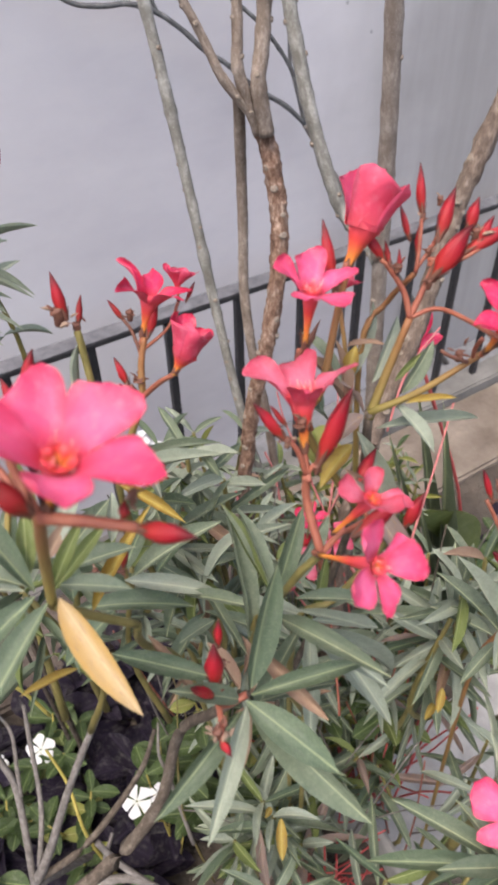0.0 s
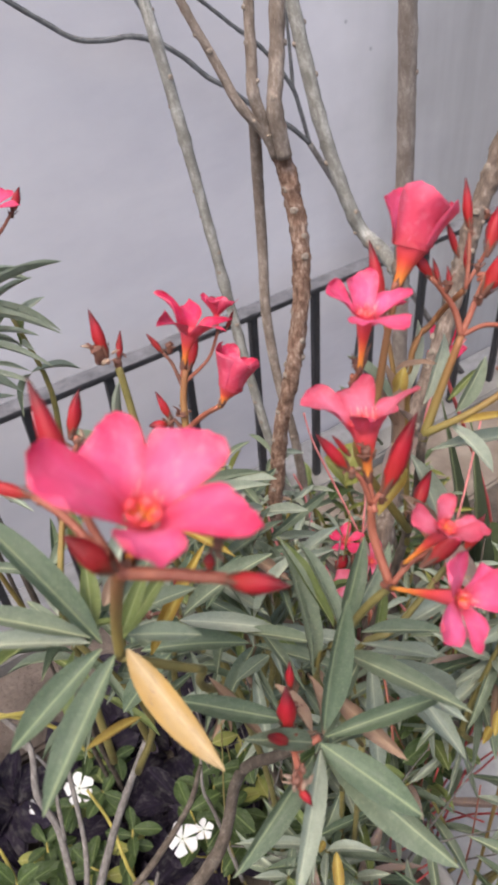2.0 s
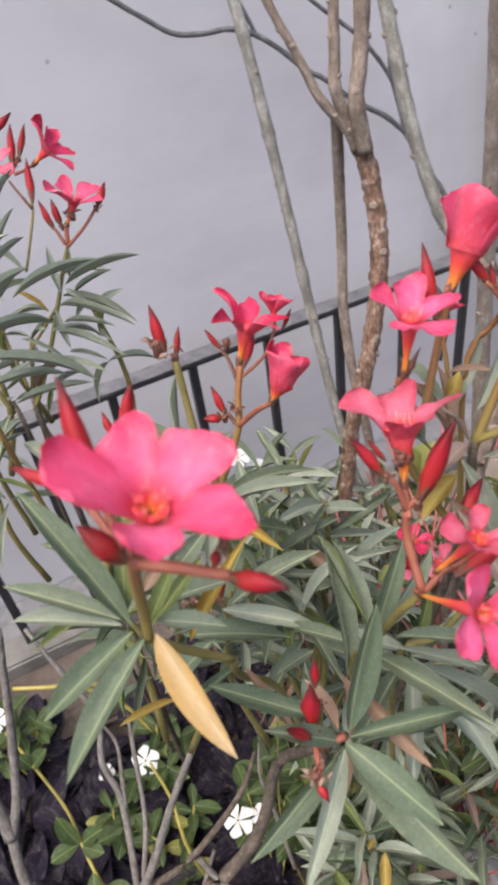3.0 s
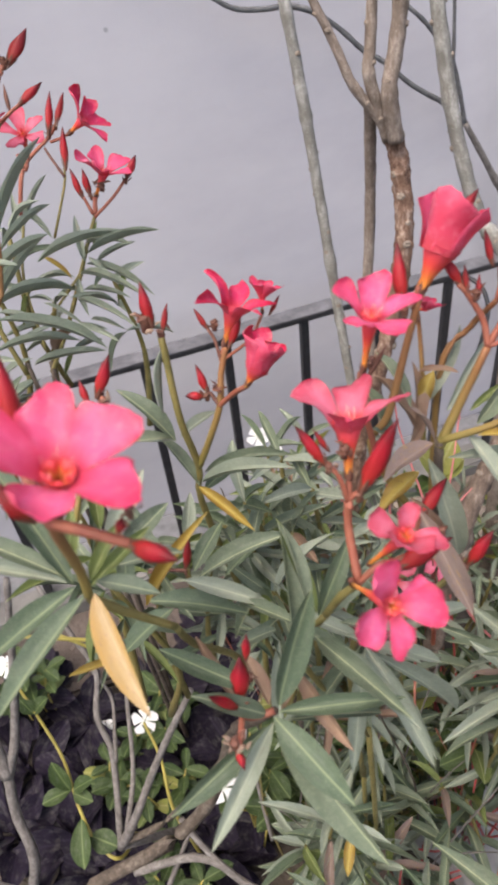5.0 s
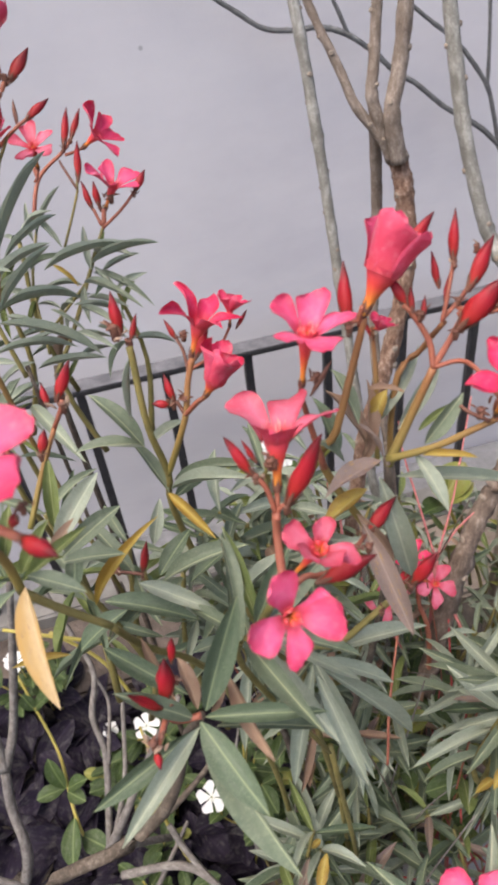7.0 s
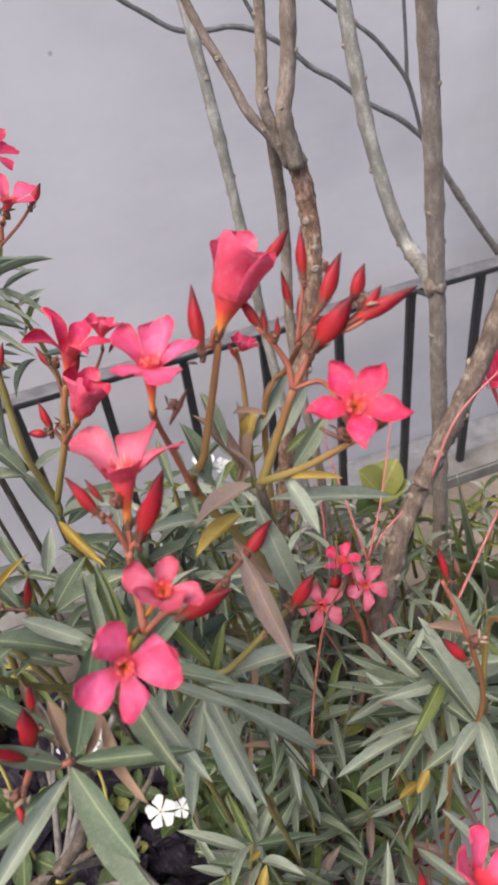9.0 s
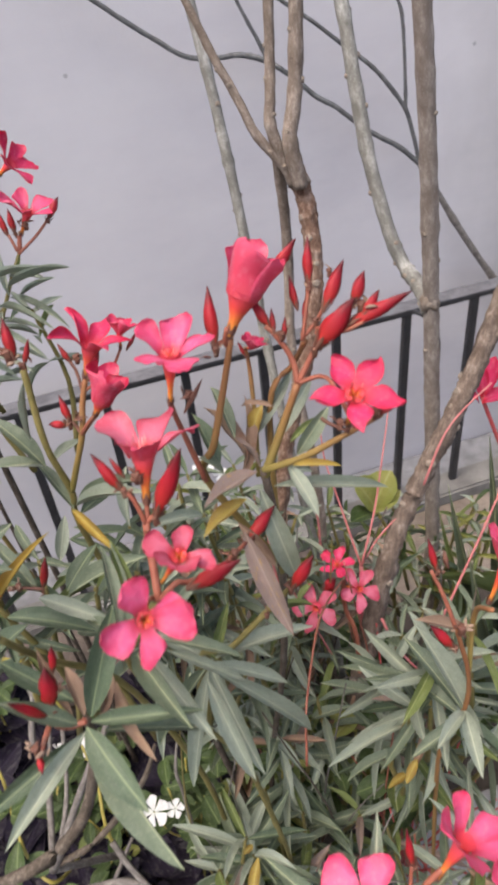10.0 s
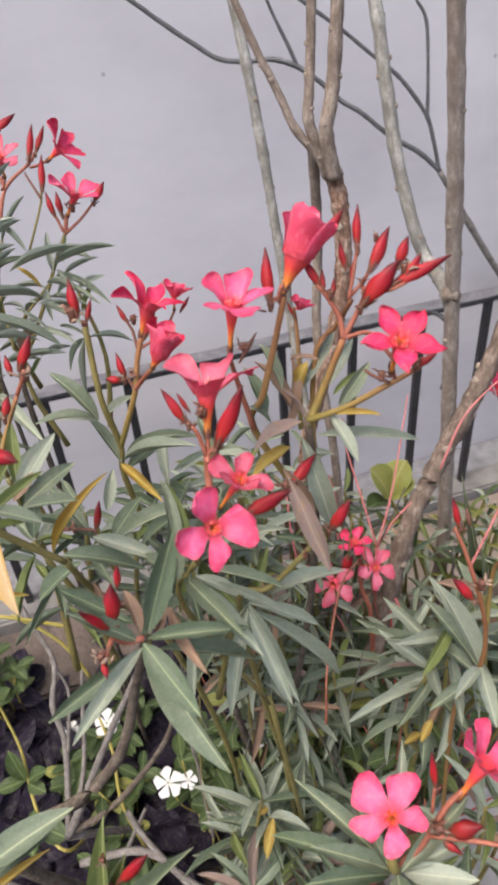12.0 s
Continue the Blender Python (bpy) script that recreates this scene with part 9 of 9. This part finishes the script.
redbush = thing("red_leaved_plant", "red-leaved plant behind the leaning trunk", "plant", (0.4000, 1.0500, 0.0000))
stem(redbush, 'stem', ((0.40, 1.05, -0.02), (0.40, 1.03, 0.3), (0.2337, 0.9332, 0.7723)), 0.004, 0.003, M_CORAL)
leaf(redbush, (0.2337, 0.9332, 0.7723), (0.2140, 0.9414, 0.8238), 0.0251, M_PETAL_RED, 0.12, 0, 0.1, "oval")
leaf(redbush, (0.2337, 0.9332, 0.7723), (0.2441, 0.9572, 0.8280), 0.0284, M_PETAL_RED, 0.12, 0, 0.1, "oval")
leaf(redbush, (0.2350, 0.9281, 0.7657), (0.2711, 0.9339, 0.7876), 0.0251, M_PETAL_RED, 0.12, 0, 0.1, "oval")
leaf(redbush, (0.2310, 0.9267, 0.7660), (0.2085, 0.9124, 0.7922), 0.0184, M_PETAL_RED, 0.12, 0, 0.1, "oval")
leaf(shrub_mid, (0.0533, 0.3500, 0.5114), (0.0560, 0.3102, 0.4956), 0.0160, M_LEAF_BRIGHT, 0.1, 0, 0.08)
leaf(shrub_mid, (0.0411, 0.3644, 0.5019), (0.0349, 0.3506, 0.5048), 0.0096, M_LEAF_BRIGHT, 0.1, 0, 0.08)
leaf(shrub_right, (0.2043, 0.4013, 0.6938), (0.1901, 0.3779, 0.7053), 0.0103, M_LEAF_BRIGHT, 0.1, 0, 0.08)
leaf(shrub_right, (0.2130, 0.4138, 0.7043), (0.2056, 0.3906, 0.6967), 0.0115, M_LEAF_BRIGHT, 0.1, 0, 0.08)

wire = thing("wire_loop", "black wire hooked over the railing in a loose loop", "wire", (0.0968, 1.3655, 0.6677))
stem(wire, "loop", ((0.0880, 1.3404, 0.6747), (0.1127, 1.3238, 0.6756), (0.1351, 1.3070, 0.6614), (0.1471, 1.2872, 0.6323), (0.1445, 1.2669, 0.5934), (0.1363, 1.2515, 0.5468)), 0.0047, 0.0041, M_IRON, sides=7)

# ---- thin dry stems standing among the shoots ----
dry = thing("dry_bush", "loose tangle of thin dry leafless stems among the oleander shoots", "bush", (0.06, 0.58, 0.0))
rng_dry = random.Random(77)
for i in range(46):
    a = Vector((rng_dry.uniform(-0.12, 0.26), rng_dry.uniform(0.42, 0.80), -0.02))
    lean = Vector((rng_dry.gauss(0, 0.07), rng_dry.gauss(-0.02, 0.05), 0))
    top = a + lean + Vector((0, 0, rng_dry.uniform(0.42, 0.80)))
    mid = a.lerp(top, 0.55) + Vector((rng_dry.gauss(0, 0.018), rng_dry.gauss(0, 0.018), 0))
    stem(dry, "stem", (a, mid, top), 0.0021, 0.0009, (M_TWIG_GREY, M_TWIG, M_STALK_RED, M_TWIG_GREY, M_STALK_OLIVE)[i % 5], sides=5, per=4)
    if i % 2:
        tip = mid + Vector((rng_dry.gauss(0, 0.06), rng_dry.gauss(-0.02, 0.03), rng_dry.uniform(0.06, 0.16)))
        stem(dry, "twig", (mid, mid.lerp(tip, 0.5) + Vector((0, 0, 0.012)), tip), 0.0013, 0.0007, M_TWIG_GREY, sides=5, per=3)

# ---- undergrowth ----
def vinca_clump(place, height, seed, blooms=(), leaves=16, spread=0.07, label="periwinkle plant with rounded glossy green leaves and white flowers", mats=None):
    """A periwinkle: thin stems, rounded leaves in pairs, flat white flowers on top."""
    rng = random.Random(seed)
    ob = thing("periwinkle_plant", label, "flower plant", place, group="periwinkles")
    p0 = Vector(place)
    n = max(2, leaves // 6)
    for i in range(n):
        an = rng.uniform(0, 6.28)
        top = p0 + Vector((math.cos(an) * spread * rng.uniform(0.3, 1), math.sin(an) * spread * rng.uniform(0.3, 1), height * rng.uniform(0.75, 1.05)))
        stem(ob, "stem", (p0 + Vector((rng.gauss(0, 0.01), rng.gauss(0, 0.01), -0.02)), p0.lerp(top, 0.55) + Vector((0, 0, 0.02)), top), 0.0022, 0.0014, M_VINE, sides=6, per=4)
        for j in range(9):
            f = 1 - 0.10 * (j // 2)
            b = p0.lerp(top, f)
            a2 = an + j * 1.57 + (j % 2) * 3.14 + rng.gauss(0, 0.3)
            d = Vector((math.cos(a2), math.sin(a2), rng.uniform(0.0, 0.35)))
            ln = rng.uniform(0.034, 0.054)
            leaf(ob, b, b + d * ln, ln * rng.uniform(0.42, 0.54), rng.choice((M_VINCA_LEAF, M_VINCA_LEAF, M_VINCA_LEAF, M_LEAF_LIME, M_LEAF_SICK) if j > 5 else (M_VINCA_LEAF,)) if not mats else rng.choice(mats), rng.choice((0.08, 0.16)), rng.uniform(-15, 15), 0.04, "oval")
    for k, (x, y, z, size) in enumerate(blooms):
        b = Vector((x, y, z))
        stem(ob, "stem", (p0 + Vector((0, 0, height * 0.5)), p0.lerp(b, 0.7), b - Vector((0, 0, 0.002))), 0.0016, 0.0011, M_VINE, sides=6, per=4)
        periwinkle(ob, b, (0.1 + 0.1 * k, -0.45, 0.9), size, 40 * k + seed * 11)
    return ob


vinca_clump((-0.37, 0.60, 0.0), 0.13, 1, ((-0.379, 0.578, 0.128, 0.026), (-0.462, 0.565, 0.085, 0.016)), 24)
vinca_clump((-0.13, 0.46, 0.02), 0.29, 2, ((-0.157, 0.437, 0.30, 0.023), (-0.128, 0.45, 0.30, 0.014)), 30, 0.06)
vinca_clump((-0.03, 0.545, 0.0), 0.28, 3, ((-0.032, 0.53, 0.341, 0.017),), 18)
vinca_clump((-0.19, 0.90, 0.02), 0.5, 4, ((-0.198, 0.876, 0.612, 0.019), (-0.175, 0.89, 0.585, 0.014)), 18, 0.09)
vinca_clump((-0.61, 0.57, 0.0), 0.2, 5, ((-0.627, 0.563, 0.249, 0.022), (-0.65, 0.57, 0.235, 0.014)), 18)
vinca_clump((-0.28, 0.45, 0.0), 0.12, 6, (), 18)
vinca_clump((-0.42, 0.46, 0.0), 0.10, 7, (), 18)
vinca_clump((-0.02, 0.47, 0.0), 0.2, 8, (), 24)
vinca_clump((-0.22, 0.33, 0.0), 0.14, 9, (), 18)
vinca_clump((0.02, 0.72, 0.0), 0.35, 10, (), 24, 0.09, "leafy periwinkle plant with rounded yellow-green leaves")
vinca_clump((0.14, 0.80, 0.0), 0.30, 11, (), 24, 0.09, "leafy periwinkle plant with rounded yellow-green leaves")
vinca_clump((0.24, 0.93, 0.0), 0.26, 13, (), 24, 0.1, "leafy periwinkle plant with rounded yellow-green leaves")
vinca_clump((0.43, 1.0, 0.0), 0.24, 14, (), 24, 0.1, "leafy periwinkle plant with rounded yellow-green leaves")
vinca_clump((0.08, 0.92, 0.0), 0.2, 15, (), 24, 0.1, "leafy periwinkle plant with rounded yellow-green leaves")
vinca_clump((0.27, 0.76, 0.0), 0.3, 16, (), 24, 0.1, "leafy periwinkle plant with rounded yellow-green leaves")
vinca_clump((-0.005, 0.517, 0.0), 0.48, 20, (), 24, 0.08, "leafy periwinkle plant with rounded yellow-green leaves", (M_LEAF_SICK, M_VINCA_LEAF, M_VINCA_LEAF, M_LEAF_LIME))
vinca_clump((0.065, 0.504, 0.0), 0.46, 21, (), 24, 0.08, "leafy periwinkle plant with rounded yellow-green leaves", (M_LEAF_SICK, M_VINCA_LEAF, M_VINCA_LEAF, M_LEAF_LIME))
vinca_clump((0.097, 0.575, 0.0), 0.46, 22, (), 24, 0.08, "leafy periwinkle plant with rounded yellow-green leaves", (M_LEAF_SICK, M_VINCA_LEAF, M_VINCA_LEAF, M_LEAF_LIME))
vinca_clump((0.162, 0.575, 0.0), 0.47, 23, (), 24, 0.08, "leafy periwinkle plant with rounded yellow-green leaves", (M_LEAF_SICK, M_VINCA_LEAF, M_VINCA_LEAF, M_LEAF_LIME))
vinca_clump((0.048, 0.441, 0.0), 0.39, 24, (), 24, 0.08, "leafy periwinkle plant with rounded yellow-green leaves", (M_LEAF_SICK, M_VINCA_LEAF, M_VINCA_LEAF, M_LEAF_LIME))
vinca_clump((0.33, 0.88, 0.0), 0.22, 12, (), 24, 0.09, "leafy periwinkle plant with rounded yellow-green leaves")

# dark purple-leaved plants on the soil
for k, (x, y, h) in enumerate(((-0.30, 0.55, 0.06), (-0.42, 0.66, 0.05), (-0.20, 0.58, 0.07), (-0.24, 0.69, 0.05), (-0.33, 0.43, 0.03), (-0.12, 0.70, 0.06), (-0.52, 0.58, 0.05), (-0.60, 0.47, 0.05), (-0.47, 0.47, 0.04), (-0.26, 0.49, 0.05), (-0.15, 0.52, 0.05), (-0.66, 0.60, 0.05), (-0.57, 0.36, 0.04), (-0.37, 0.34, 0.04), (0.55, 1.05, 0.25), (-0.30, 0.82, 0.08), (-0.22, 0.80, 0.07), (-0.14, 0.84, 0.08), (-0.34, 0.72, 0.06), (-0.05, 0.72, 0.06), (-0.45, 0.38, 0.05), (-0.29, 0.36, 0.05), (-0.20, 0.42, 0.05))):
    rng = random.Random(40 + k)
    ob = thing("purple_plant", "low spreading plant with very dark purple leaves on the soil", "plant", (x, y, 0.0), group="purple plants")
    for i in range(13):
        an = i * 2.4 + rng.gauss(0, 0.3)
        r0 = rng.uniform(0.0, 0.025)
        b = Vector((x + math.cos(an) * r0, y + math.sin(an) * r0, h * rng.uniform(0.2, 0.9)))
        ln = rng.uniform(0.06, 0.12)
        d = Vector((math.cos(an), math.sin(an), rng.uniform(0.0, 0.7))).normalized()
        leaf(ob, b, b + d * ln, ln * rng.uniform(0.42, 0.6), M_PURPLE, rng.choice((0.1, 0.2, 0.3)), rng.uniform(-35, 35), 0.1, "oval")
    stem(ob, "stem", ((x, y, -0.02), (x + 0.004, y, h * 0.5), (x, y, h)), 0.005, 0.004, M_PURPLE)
